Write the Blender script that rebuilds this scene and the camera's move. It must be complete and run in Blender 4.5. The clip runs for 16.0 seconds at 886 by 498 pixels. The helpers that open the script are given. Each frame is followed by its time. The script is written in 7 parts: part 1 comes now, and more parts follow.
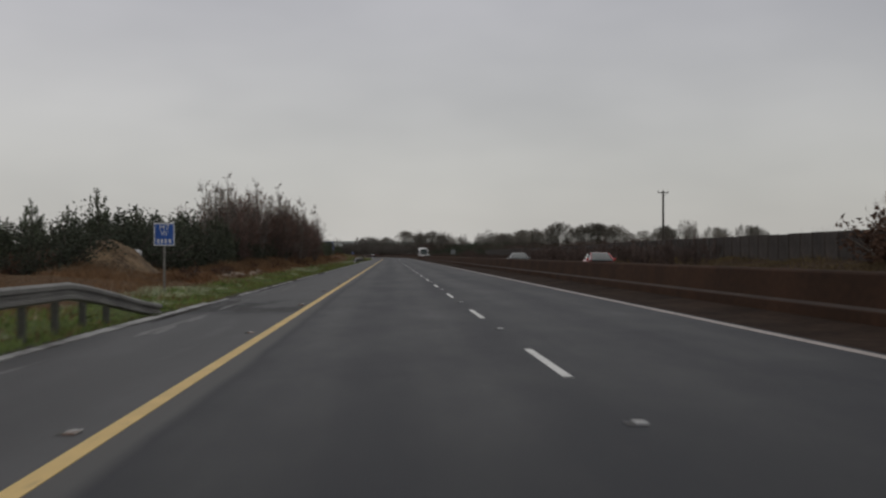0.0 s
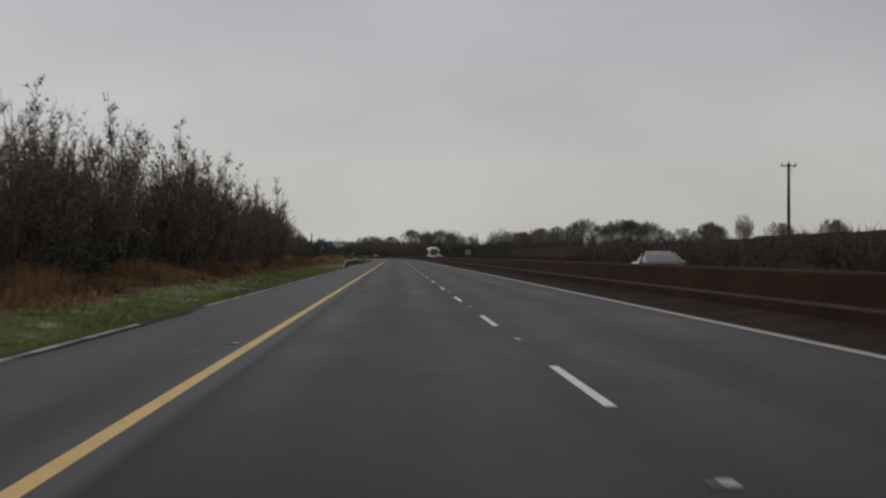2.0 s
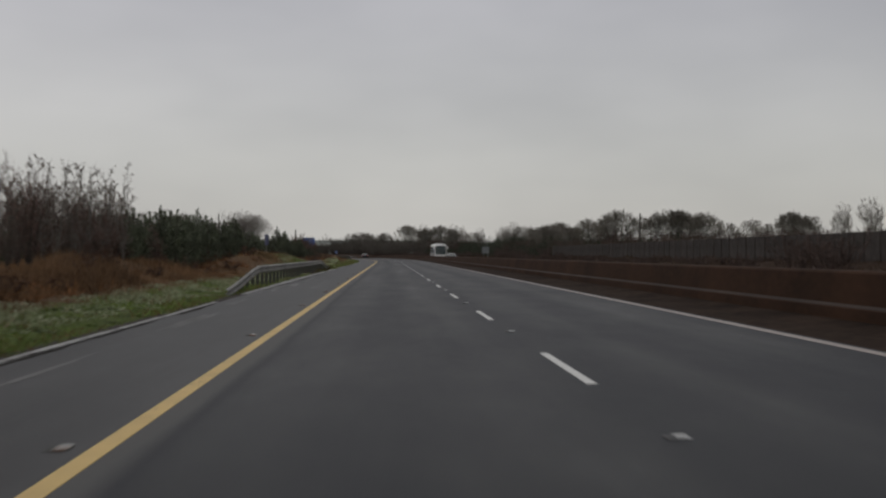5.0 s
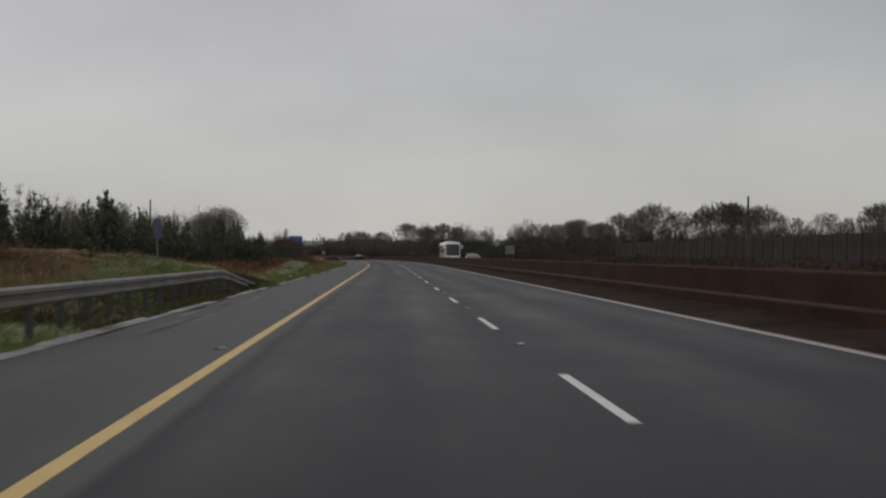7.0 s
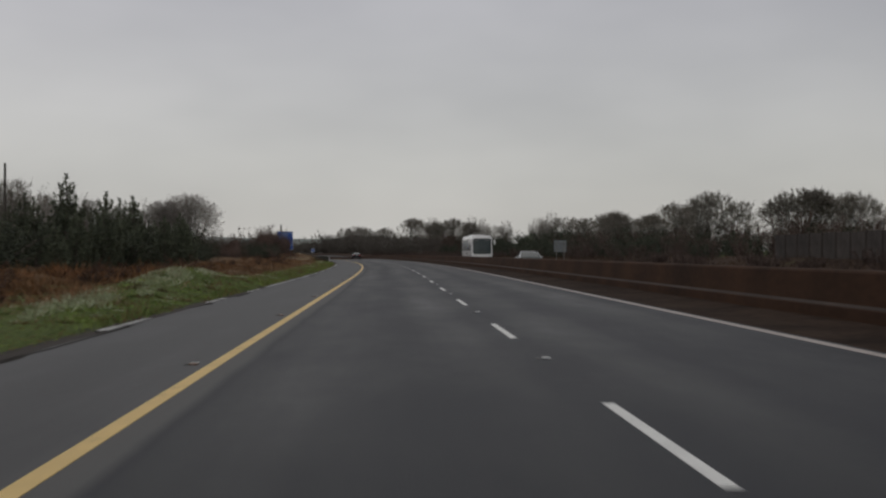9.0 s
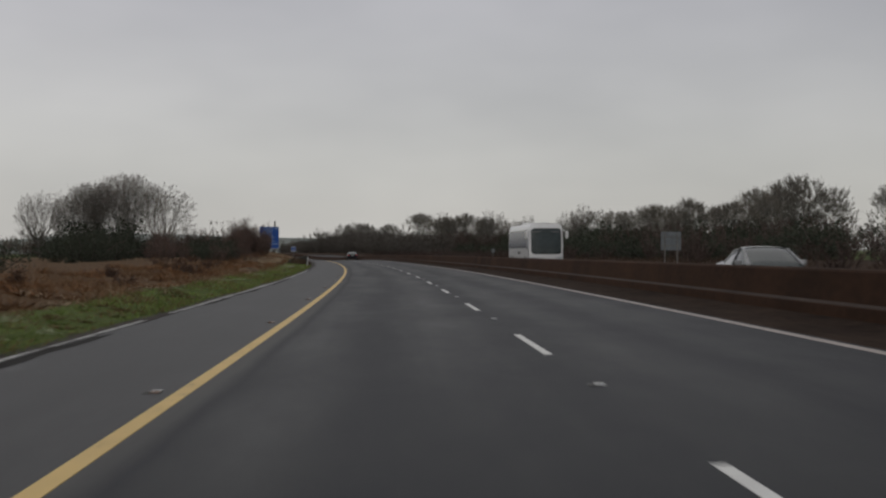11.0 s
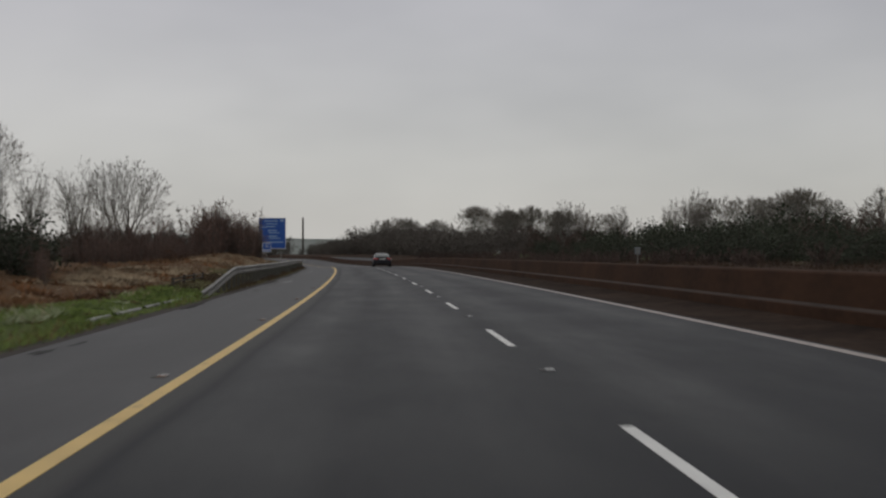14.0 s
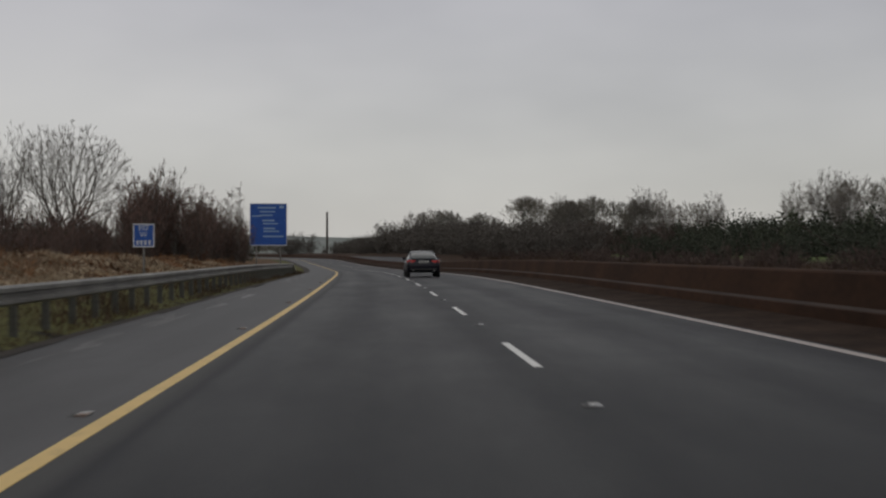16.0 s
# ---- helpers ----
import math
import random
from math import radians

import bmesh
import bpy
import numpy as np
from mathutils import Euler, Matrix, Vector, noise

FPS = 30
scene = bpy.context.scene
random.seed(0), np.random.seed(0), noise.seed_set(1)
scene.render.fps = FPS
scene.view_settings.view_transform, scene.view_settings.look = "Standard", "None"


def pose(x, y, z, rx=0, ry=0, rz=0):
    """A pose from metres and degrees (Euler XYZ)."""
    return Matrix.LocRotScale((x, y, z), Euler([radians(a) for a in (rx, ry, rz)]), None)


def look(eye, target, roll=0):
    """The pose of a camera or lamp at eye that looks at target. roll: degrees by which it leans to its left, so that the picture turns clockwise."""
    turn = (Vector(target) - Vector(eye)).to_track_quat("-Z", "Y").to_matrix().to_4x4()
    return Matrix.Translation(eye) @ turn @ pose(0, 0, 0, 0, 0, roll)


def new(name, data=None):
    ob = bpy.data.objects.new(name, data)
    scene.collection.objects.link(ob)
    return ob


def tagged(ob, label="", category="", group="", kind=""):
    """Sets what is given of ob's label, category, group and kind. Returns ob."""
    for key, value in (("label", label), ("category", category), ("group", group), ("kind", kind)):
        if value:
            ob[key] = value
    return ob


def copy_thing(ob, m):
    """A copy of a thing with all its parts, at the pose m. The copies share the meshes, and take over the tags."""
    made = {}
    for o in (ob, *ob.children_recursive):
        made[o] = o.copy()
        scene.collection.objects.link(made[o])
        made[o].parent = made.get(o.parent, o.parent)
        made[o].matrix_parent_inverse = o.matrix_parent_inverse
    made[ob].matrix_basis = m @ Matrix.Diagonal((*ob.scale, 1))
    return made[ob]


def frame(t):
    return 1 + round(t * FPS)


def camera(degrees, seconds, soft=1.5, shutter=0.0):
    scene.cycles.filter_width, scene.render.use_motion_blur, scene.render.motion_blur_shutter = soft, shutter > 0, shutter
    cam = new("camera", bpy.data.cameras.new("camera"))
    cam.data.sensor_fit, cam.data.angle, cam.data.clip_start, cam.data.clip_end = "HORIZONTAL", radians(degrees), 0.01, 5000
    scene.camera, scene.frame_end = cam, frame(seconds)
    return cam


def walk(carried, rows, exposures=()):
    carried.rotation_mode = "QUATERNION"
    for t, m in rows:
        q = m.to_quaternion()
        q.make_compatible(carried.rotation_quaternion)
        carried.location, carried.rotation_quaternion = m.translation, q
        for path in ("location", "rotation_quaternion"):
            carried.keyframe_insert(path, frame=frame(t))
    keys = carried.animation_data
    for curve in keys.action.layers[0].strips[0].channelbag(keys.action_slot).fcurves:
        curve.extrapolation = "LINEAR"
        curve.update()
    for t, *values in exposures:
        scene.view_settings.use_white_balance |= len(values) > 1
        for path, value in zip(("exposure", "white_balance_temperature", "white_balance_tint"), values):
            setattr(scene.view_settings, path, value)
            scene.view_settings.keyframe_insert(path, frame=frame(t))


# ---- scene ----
# ---- camera and its way along the road ----
# The road is laid out by the distance s along it and the offset d from the lane line (right: plus).
CURVE_S = [-400, 300, 330, 360, 420, 480, 540, 640, 660, 980, 1040, 3000]
CURVE_K = [0, 0, 0.0, 0.000276, 0.00049, 0.00036, 0.00035, 0.00036, 0.0005, 0.0005, 0.0, 0.0]
STEP = 2.0
S_TAB = np.arange(-400.0, 3001.0, STEP)
PSI_TAB = np.cumsum(np.interp(S_TAB, CURVE_S, CURVE_K)) * STEP
PSI_TAB -= np.interp(0, S_TAB, PSI_TAB)
X_TAB = np.cumsum(-np.sin(PSI_TAB)) * STEP
Y_TAB = np.cumsum(np.cos(PSI_TAB)) * STEP
X_TAB -= np.interp(0, S_TAB, X_TAB)
Y_TAB -= np.interp(0, S_TAB, Y_TAB)
FALL = 0.0135          # crossfall of each carriageway, down to its outer side
SUNK = 0.15            # the opposite carriageway lies a little lower
EYE = 1.2              # lens above the lane


def smooth(a):
    a = np.clip(a, 0.0, 1.0)
    return a * a * (3 - 2 * a)


def profile_z(s):
    """Height of the lane line along the road: level, then a slight dip and a rise beyond it."""
    s = np.asarray(s, float)
    return -0.8 * smooth((s - 550) / 140) + 0.7 * smooth((s - 720) / 100)


def heading(s):
    return float(np.interp(s, S_TAB, PSI_TAB))


def plan(s, d):
    p = np.interp(s, S_TAB, PSI_TAB)
    return np.interp(s, S_TAB, X_TAB) + d * np.cos(p), np.interp(s, S_TAB, Y_TAB) + d * np.sin(p)


def banked(s, d):
    """The far side of the bend lies higher, out to its verge."""
    return 0.068 * smooth((np.asarray(s, float) - 600) / 80) * np.clip(np.asarray(d, float) - 6.3, 0, 14)


def road_z(s, d):
    d = np.asarray(d, float)
    return profile_z(s) + FALL * (5.85 - np.abs(d - 5.85)) - SUNK * smooth((d - 6.35) / 1.2) + banked(s, d)


cam = camera(36.05, 16.0, soft=2.3, shutter=0.25)
# seconds, distance along the road, offset from the lane line, yaw from the road's heading, pitch
WAY = [
    (0.0, -0.04, -1.720, -2.207, 0.233), (0.5, 15.43, -1.671, -2.256, 0.265), (1.0, 31.03, -1.678, -1.991, 0.245),
    (1.5, 47.00, -1.708, -2.104, 0.238), (2.0, 62.45, -1.688, -2.003, 0.262), (2.5, 78.10, -1.730, -2.072, 0.259),
    (3.0, 94.00, -1.734, -2.093, 0.249), (3.5, 109.69, -1.764, -2.140, 0.242), (4.0, 125.37, -1.794, -2.190, 0.234),
    (4.5, 141.06, -1.824, -2.240, 0.227), (5.0, 156.74, -1.854, -2.290, 0.220), (5.5, 172.43, -1.884, -2.345, 0.212),
    (6.0, 187.97, -1.832, -2.362, 0.312), (6.5, 203.97, -1.785, -2.356, 0.245), (7.0, 219.51, -1.746, -2.362, 0.253),
    (7.5, 235.11, -1.708, -2.391, 0.269), (8.0, 251.09, -1.695, -2.304, 0.199), (8.5, 266.69, -1.688, -2.319, 0.220),
    (9.0, 282.21, -1.719, -2.196, 0.185), (9.5, 297.99, -1.747, -2.170, 0.180), (10.0, 313.77, -1.775, -2.140, 0.175),
    (10.5, 329.56, -1.803, -2.110, 0.170), (11.0, 345.34, -1.831, -2.080, 0.163), (11.5, 361.12, -1.859, -2.047, 0.156),
    (12.0, 376.88, -1.821, -2.055, 0.266), (12.5, 392.97, -1.796, -2.218, 0.222), (13.0, 408.49, -1.718, -2.038, 0.315),
    (13.5, 424.02, -1.699, -2.236, 0.292), (14.0, 439.56, -1.659, -2.234, 0.238), (14.5, 455.61, -1.623, -2.348, 0.330),
    (15.0, 471.03, -1.552, -2.321, 0.300), (15.5, 486.86, -1.560, -2.119, 0.266), (16.0, 502.90, -1.597, -2.242, 0.197),
]
ROWS = []
for t, s, d, yaw, pitch in WAY:
    x, y = plan(s, d)
    ROWS.append((t, pose(float(x), float(y), EYE + float(road_z(s, d)), 90 + pitch, 0.04, math.degrees(heading(s)) + yaw)))
walk(cam, ROWS, exposures=[(0.0, 0.0), (9.0, 0.0), (12.5, 0.02), (16.0, 0.02)])

# ---- world and light: a low overcast, brighter overhead ----
world = bpy.data.worlds.new("overcast")
world.use_nodes = True
scene.world = world
wn, wl = world.node_tree.nodes, world.node_tree.links
wn.clear()


def wnode(kind, **values):
    n = wn.new(kind)
    for key, value in values.items():
        n.inputs[key].default_value = value
    return n


w_out = wn.new("ShaderNodeOutputWorld")
w_bg = wnode("ShaderNodeBackground", Strength=1.0)
w_sky = wn.new("ShaderNodeTexSky")
w_sky.sky_type, w_sky.sun_disc = "NISHITA", False
w_sky.sun_elevation, w_sky.sun_rotation = radians(28), radians(200)
w_co = wn.new("ShaderNodeTexCoord")
w_map = wn.new("ShaderNodeMapping")
w_map.inputs["Scale"].default_value = (1.0, 1.0, 2.6)
w_noise = wnode("ShaderNodeTexNoise", Scale=2.3, Detail=4.0, Roughness=0.5)
w_cloud = wn.new("ShaderNodeValToRGB")
w_cloud.color_ramp.elements[0].position, w_cloud.color_ramp.elements[0].color = 0.34, (0.362, 0.354, 0.350, 1)
w_cloud.color_ramp.elements[1].position, w_cloud.color_ramp.elements[1].color = 0.60, (0.456, 0.444, 0.434, 1)
w_sep = wn.new("ShaderNodeSeparateXYZ")
w_up = wn.new("ShaderNodeValToRGB")
w_up.color_ramp.elements[0].position, w_up.color_ramp.elements[0].color = 0.0, (1.17, 1.17, 1.15, 1)
w_up.color_ramp.elements[1].position, w_up.color_ramp.elements[1].color = 1.0, (1.02, 1.02, 1.02, 1)
for at_, col in ((0.07, (1.17, 1.17, 1.16, 1)), (0.18, (1.015, 1.015, 1.07, 1)), (0.4, (0.94, 0.94, 0.94, 1))):
    e = w_up.color_ramp.elements.new(at_)
    e.color = col
w_mul = wn.new("ShaderNodeMix")
w_mul.data_type, w_mul.blend_type = "RGBA", "MULTIPLY"
w_mul.inputs[0].default_value = 1.0
w_mix = wn.new("ShaderNodeMix")
w_mix.data_type, w_mix.blend_type = "RGBA", "ADD"
w_mix.inputs[0].default_value = 0.008
wl.new(w_co.outputs["Generated"], w_map.inputs["Vector"])
wl.new(w_map.outputs["Vector"], w_noise.inputs["Vector"])
wl.new(w_noise.outputs["Fac"], w_cloud.inputs["Fac"])
wl.new(w_co.outputs["Generated"], w_sep.inputs["Vector"])
wl.new(w_sep.outputs["Z"], w_up.inputs["Fac"])
wl.new(w_cloud.outputs["Color"], w_mul.inputs[6])
wl.new(w_up.outputs["Color"], w_mul.inputs[7])
w_east = wnode("ShaderNodeMapRange")
for key, value in (("From Min", 0.02), ("From Max", 0.45), ("To Min", 1.0), ("To Max", 0.78)):
    w_east.inputs[key].default_value = value
w_dim = wn.new("ShaderNodeVectorMath")
w_dim.operation = "SCALE"
wl.new(w_sep.outputs["X"], w_east.inputs["Value"])
wl.new(w_mul.outputs[2], w_dim.inputs[0])
wl.new(w_east.outputs["Result"], w_dim.inputs["Scale"])
wl.new(w_dim.outputs["Vector"], w_mix.inputs[6])
wl.new(w_sky.outputs["Color"], w_mix.inputs[7])
wl.new(w_mix.outputs[2], w_bg.inputs["Color"])
wl.new(w_bg.outputs["Background"], w_out.inputs["Surface"])

sun = new("sun", bpy.data.lights.new("sun", "SUN"))
sun.data.energy, sun.data.angle, sun.data.color = 0.2, radians(40), (1.0, 0.97, 0.93)
sun.matrix_world = look((0, 0, 50), (20, 25, 30))


# ---- materials ----
def material(name, dark, light, rough=0.8, scale=6.0, fine=60.0, bump=0.3, metal=0.0, coords="Object", random=0.0, spread=(0.35, 0.65), coat=0.0, spec=0.5):
    """A surface mottled at two scales between two colours, with relief; random: shade from piece to piece."""
    m = bpy.data.materials.new(name)
    m.use_nodes = True
    n, l = m.node_tree.nodes, m.node_tree.links
    b = n["Principled BSDF"]
    co = n.new("ShaderNodeTexCoord")
    big, small = n.new("ShaderNodeTexNoise"), n.new("ShaderNodeTexNoise")
    big.inputs["Scale"].default_value, big.inputs["Detail"].default_value = scale, 4.0
    small.inputs["Scale"].default_value, small.inputs["Detail"].default_value = fine, 3.0
    for q in (big, small):
        l.new(co.outputs[coords], q.inputs["Vector"])
    mix = n.new("ShaderNodeMath")
    mix.operation = "MULTIPLY_ADD"
    mix.inputs[1].default_value = 0.45
    l.new(small.outputs["Fac"], mix.inputs[0])
    half = n.new("ShaderNodeMath")
    half.operation = "MULTIPLY"
    half.inputs[1].default_value = 0.55
    l.new(big.outputs["Fac"], half.inputs[0])
    l.new(half.outputs[0], mix.inputs[2])
    ramp = n.new("ShaderNodeValToRGB")
    ramp.color_ramp.elements[0].position, ramp.color_ramp.elements[0].color = spread[0], (*dark, 1)
    ramp.color_ramp.elements[1].position, ramp.color_ramp.elements[1].color = spread[1], (*light, 1)
    l.new(mix.outputs[0], ramp.inputs["Fac"])
    colour = ramp.outputs["Color"]
    if random:
        info, hsv = n.new("ShaderNodeObjectInfo"), n.new("ShaderNodeHueSaturation")
        rng = n.new("ShaderNodeMapRange")
        rng.inputs["To Min"].default_value, rng.inputs["To Max"].default_value = 1 - random, 1 + random
        l.new(info.outputs["Random"], rng.inputs["Value"])
        l.new(rng.outputs["Result"], hsv.inputs["Value"])
        l.new(colour, hsv.inputs["Color"])
        colour = hsv.outputs["Color"]
    l.new(colour, b.inputs["Base Color"])
    b.inputs["Roughness"].default_value, b.inputs["Metallic"].default_value = rough, metal
    b.inputs["Specular IOR Level"].default_value = spec
    b.inputs["Coat Weight"].default_value = coat
    b.inputs["Coat Roughness"].default_value = 0.08
    if bump:
        bp = n.new("ShaderNodeBump")
        bp.inputs["Strength"].default_value, bp.inputs["Distance"].default_value = bump, 0.02
        l.new(mix.outputs[0], bp.inputs["Height"])
        l.new(bp.outputs["Normal"], b.inputs["Normal"])
    return m


def asphalt(name, base, tint, wet, edge=0.0, tarry=False):
    """Damp asphalt: fine chippings, long wheel tracks and patches that follow the road (UV: metres along, metres across)."""
    m = bpy.data.materials.new(name)
    m.use_nodes = True
    n, l = m.node_tree.nodes, m.node_tree.links
    b = n["Principled BSDF"]
    uv = n.new("ShaderNodeUVMap")
    uv.uv_map = "road"
    stretch = n.new("ShaderNodeMapping")
    stretch.inputs["Scale"].default_value = (0.03, 1.1, 1)
    patch = n.new("ShaderNodeTexNoise")
    patch.inputs["Scale"].default_value, patch.inputs["Detail"].default_value = 1.0, 3.0
    blot = n.new("ShaderNodeTexNoise")
    blot.inputs["Scale"].default_value, blot.inputs["Detail"].default_value, blot.inputs["Roughness"].default_value = 0.6, 8.0, 0.68
    chip = n.new("ShaderNodeTexNoise")
    chip.inputs["Scale"].default_value, chip.inputs["Detail"].default_value = 45.0, 2.0
    l.new(uv.outputs["UV"], stretch.inputs["Vector"])
    l.new(stretch.outputs["Vector"], patch.inputs["Vector"])
    drawn = n.new("ShaderNodeMapping")
    drawn.inputs["Scale"].default_value = (0.3, 1.0, 1)
    l.new(uv.outputs["UV"], drawn.inputs["Vector"])
    l.new(drawn.outputs["Vector"], blot.inputs["Vector"])
    l.new(uv.outputs["UV"], chip.inputs["Vector"])
    sep = n.new("ShaderNodeSeparateXYZ")
    l.new(uv.outputs["UV"], sep.inputs["Vector"])
    wave = n.new("ShaderNodeMath")      # two wheel tracks in each 3.65 m lane
    wave.operation = "MULTIPLY"
    wave.inputs[1].default_value = 2 * math.pi / 1.825
    l.new(sep.outputs["Y"], wave.inputs[0])
    cosw = n.new("ShaderNodeMath")
    cosw.operation = "COSINE"
    l.new(wave.outputs[0], cosw.inputs[0])

    def add(a, w, c):
        k = n.new("ShaderNodeMath")
        k.operation = "MULTIPLY_ADD"
        k.inputs[1].default_value = w
        l.new(a, k.inputs[0])
        if c is None:
            k.inputs[2].default_value = 0.0
        else:
            l.new(c, k.inputs[2])
        return k.outputs[0]

    streak, mottle = (0.33, 0.52) if edge else (0.62, 0.62)
    low, high = (0.43, 0.67) if edge else (0.60, 0.86)
    tone = add(patch.outputs["Fac"], streak, add(blot.outputs["Fac"], mottle, add(chip.outputs["Fac"], 0.25, add(cosw.outputs[0], 0.05, None), ), ), )
    if edge:                            # grit drifted against the edge line
        drift = n.new("ShaderNodeMapRange")
        drift.interpolation_type = "SMOOTHSTEP"
        for key, value in (("From Min", -3.15), ("From Max", -3.6), ("To Min", 0.0), ("To Max", edge)):
            drift.inputs[key].default_value = value
        l.new(sep.outputs["Y"], drift.inputs["Value"])
        patchy = n.new("ShaderNodeMath")
        patchy.operation = "MULTIPLY"
        l.new(drift.outputs["Result"], patchy.inputs[0])
        l.new(patch.outputs["Fac"], patchy.inputs[1])
        tone = add(patchy.outputs[0], 0.6, tone)
    ramp = n.new("ShaderNodeValToRGB")
    ramp.color_ramp.elements[0].position, ramp.color_ramp.elements[0].color = low, (*[c * 0.66 for c in base], 1)
    ramp.color_ramp.elements[1].position, ramp.color_ramp.elements[1].color = high, (*tint, 1)
    if edge:
        ramp.color_ramp.elements.new(1.0).color = (0.10, 0.099, 0.098, 1)
    l.new(tone, ramp.inputs["Fac"])
    l.new(ramp.outputs["Color"], b.inputs["Base Color"])

    def fade(socket, x0, x1, y0, y1):
        k = n.new("ShaderNodeMapRange")
        k.interpolation_type = "SMOOTHSTEP"
        for key, value in (("From Min", x0), ("From Max", x1), ("To Min", y0), ("To Max", y1)):
            k.inputs[key].default_value = value
        l.new(socket, k.inputs["Value"])
        return k.outputs["Result"]

    def times(p, q):
        k = n.new("ShaderNodeMath")
        k.operation = "MULTIPLY"
        l.new(p, k.inputs[0])
        l.new(q, k.inputs[1])
        return k.outputs[0]

    if edge:                            # the surfacing is darker and less glossy from 400 m on
        tint_by = fade(sep.outputs["X"], 330, 430, 1.0, 0.62)
        l.new(fade(sep.outputs["X"], 260, 430, 0.056, 0.047), b.inputs["Specular IOR Level"])
    elif tarry:                         # tar and water tracked over the shoulder in one ragged patch
        along_ = times(fade(sep.outputs["X"], 26.5, 31.0, 0, 1), fade(sep.outputs["X"], 35.0, 39.5, 1, 0))
        spot = times(along_, fade(blot.outputs["Fac"], 0.40, 0.56, 0.15, 1))
        tint_by = fade(spot, 0, 1, 1.0, 0.45)
        l.new(fade(spot, 0, 1, 0.06, 0.022), b.inputs["Specular IOR Level"])
    else:
        tint_by = None
    if tint_by is not None:
        dim = n.new("ShaderNodeVectorMath")
        dim.operation = "SCALE"
        l.new(ramp.outputs["Color"], dim.inputs[0])
        l.new(tint_by, dim.inputs["Scale"])
        l.new(dim.outputs[0], b.inputs["Base Color"])
    rr = n.new("ShaderNodeMapRange")
    rr.inputs["From Min"].default_value, rr.inputs["From Max"].default_value = low - 0.1, high + 0.03
    rr.inputs["To Min"].default_value, rr.inputs["To Max"].default_value = wet - 0.07, wet + 0.1
    l.new(tone, rr.inputs["Value"])
    l.new(rr.outputs["Result"], b.inputs["Roughness"])
    b.inputs["Specular IOR Level"].default_value = 0.06
    bp = n.new("ShaderNodeBump")
    bp.inputs["Strength"].default_value, bp.inputs["Distance"].default_value = 0.5, 0.006
    l.new(chip.outputs["Fac"], bp.inputs["Height"])
    l.new(bp.outputs["Normal"], b.inputs["Normal"])
    return m


def worn_paint(name, paint, under, wear):
    """Road paint, thin in places so that the asphalt shows."""
    m = material(name, [c * 0.8 for c in paint], paint, 0.55, 1.5, 30, 0.2)
    n, l = m.node_tree.nodes, m.node_tree.links
    b = n["Principled BSDF"]
    src = b.inputs["Base Color"].links[0].from_socket
    co, nz = n.new("ShaderNodeTexCoord"), n.new("ShaderNodeTexNoise")
    nz.inputs["Scale"].default_value, nz.inputs["Detail"].default_value, nz.inputs["Roughness"].default_value = 5.0, 6.0, 0.7
    l.new(co.outputs["Object"], nz.inputs["Vector"])
    rp = n.new("ShaderNodeValToRGB")
    rp.color_ramp.elements[0].position, rp.color_ramp.elements[1].position = wear, wear + 0.12
    l.new(nz.outputs["Fac"], rp.inputs["Fac"])
    mx = n.new("ShaderNodeMix")
    mx.data_type = "RGBA"
    mx.inputs[7].default_value = (*under, 1)
    l.new(rp.outputs["Color"], mx.inputs[0])
    l.new(src, mx.inputs[6])
    l.new(mx.outputs[2], b.inputs["Base Color"])
    return m


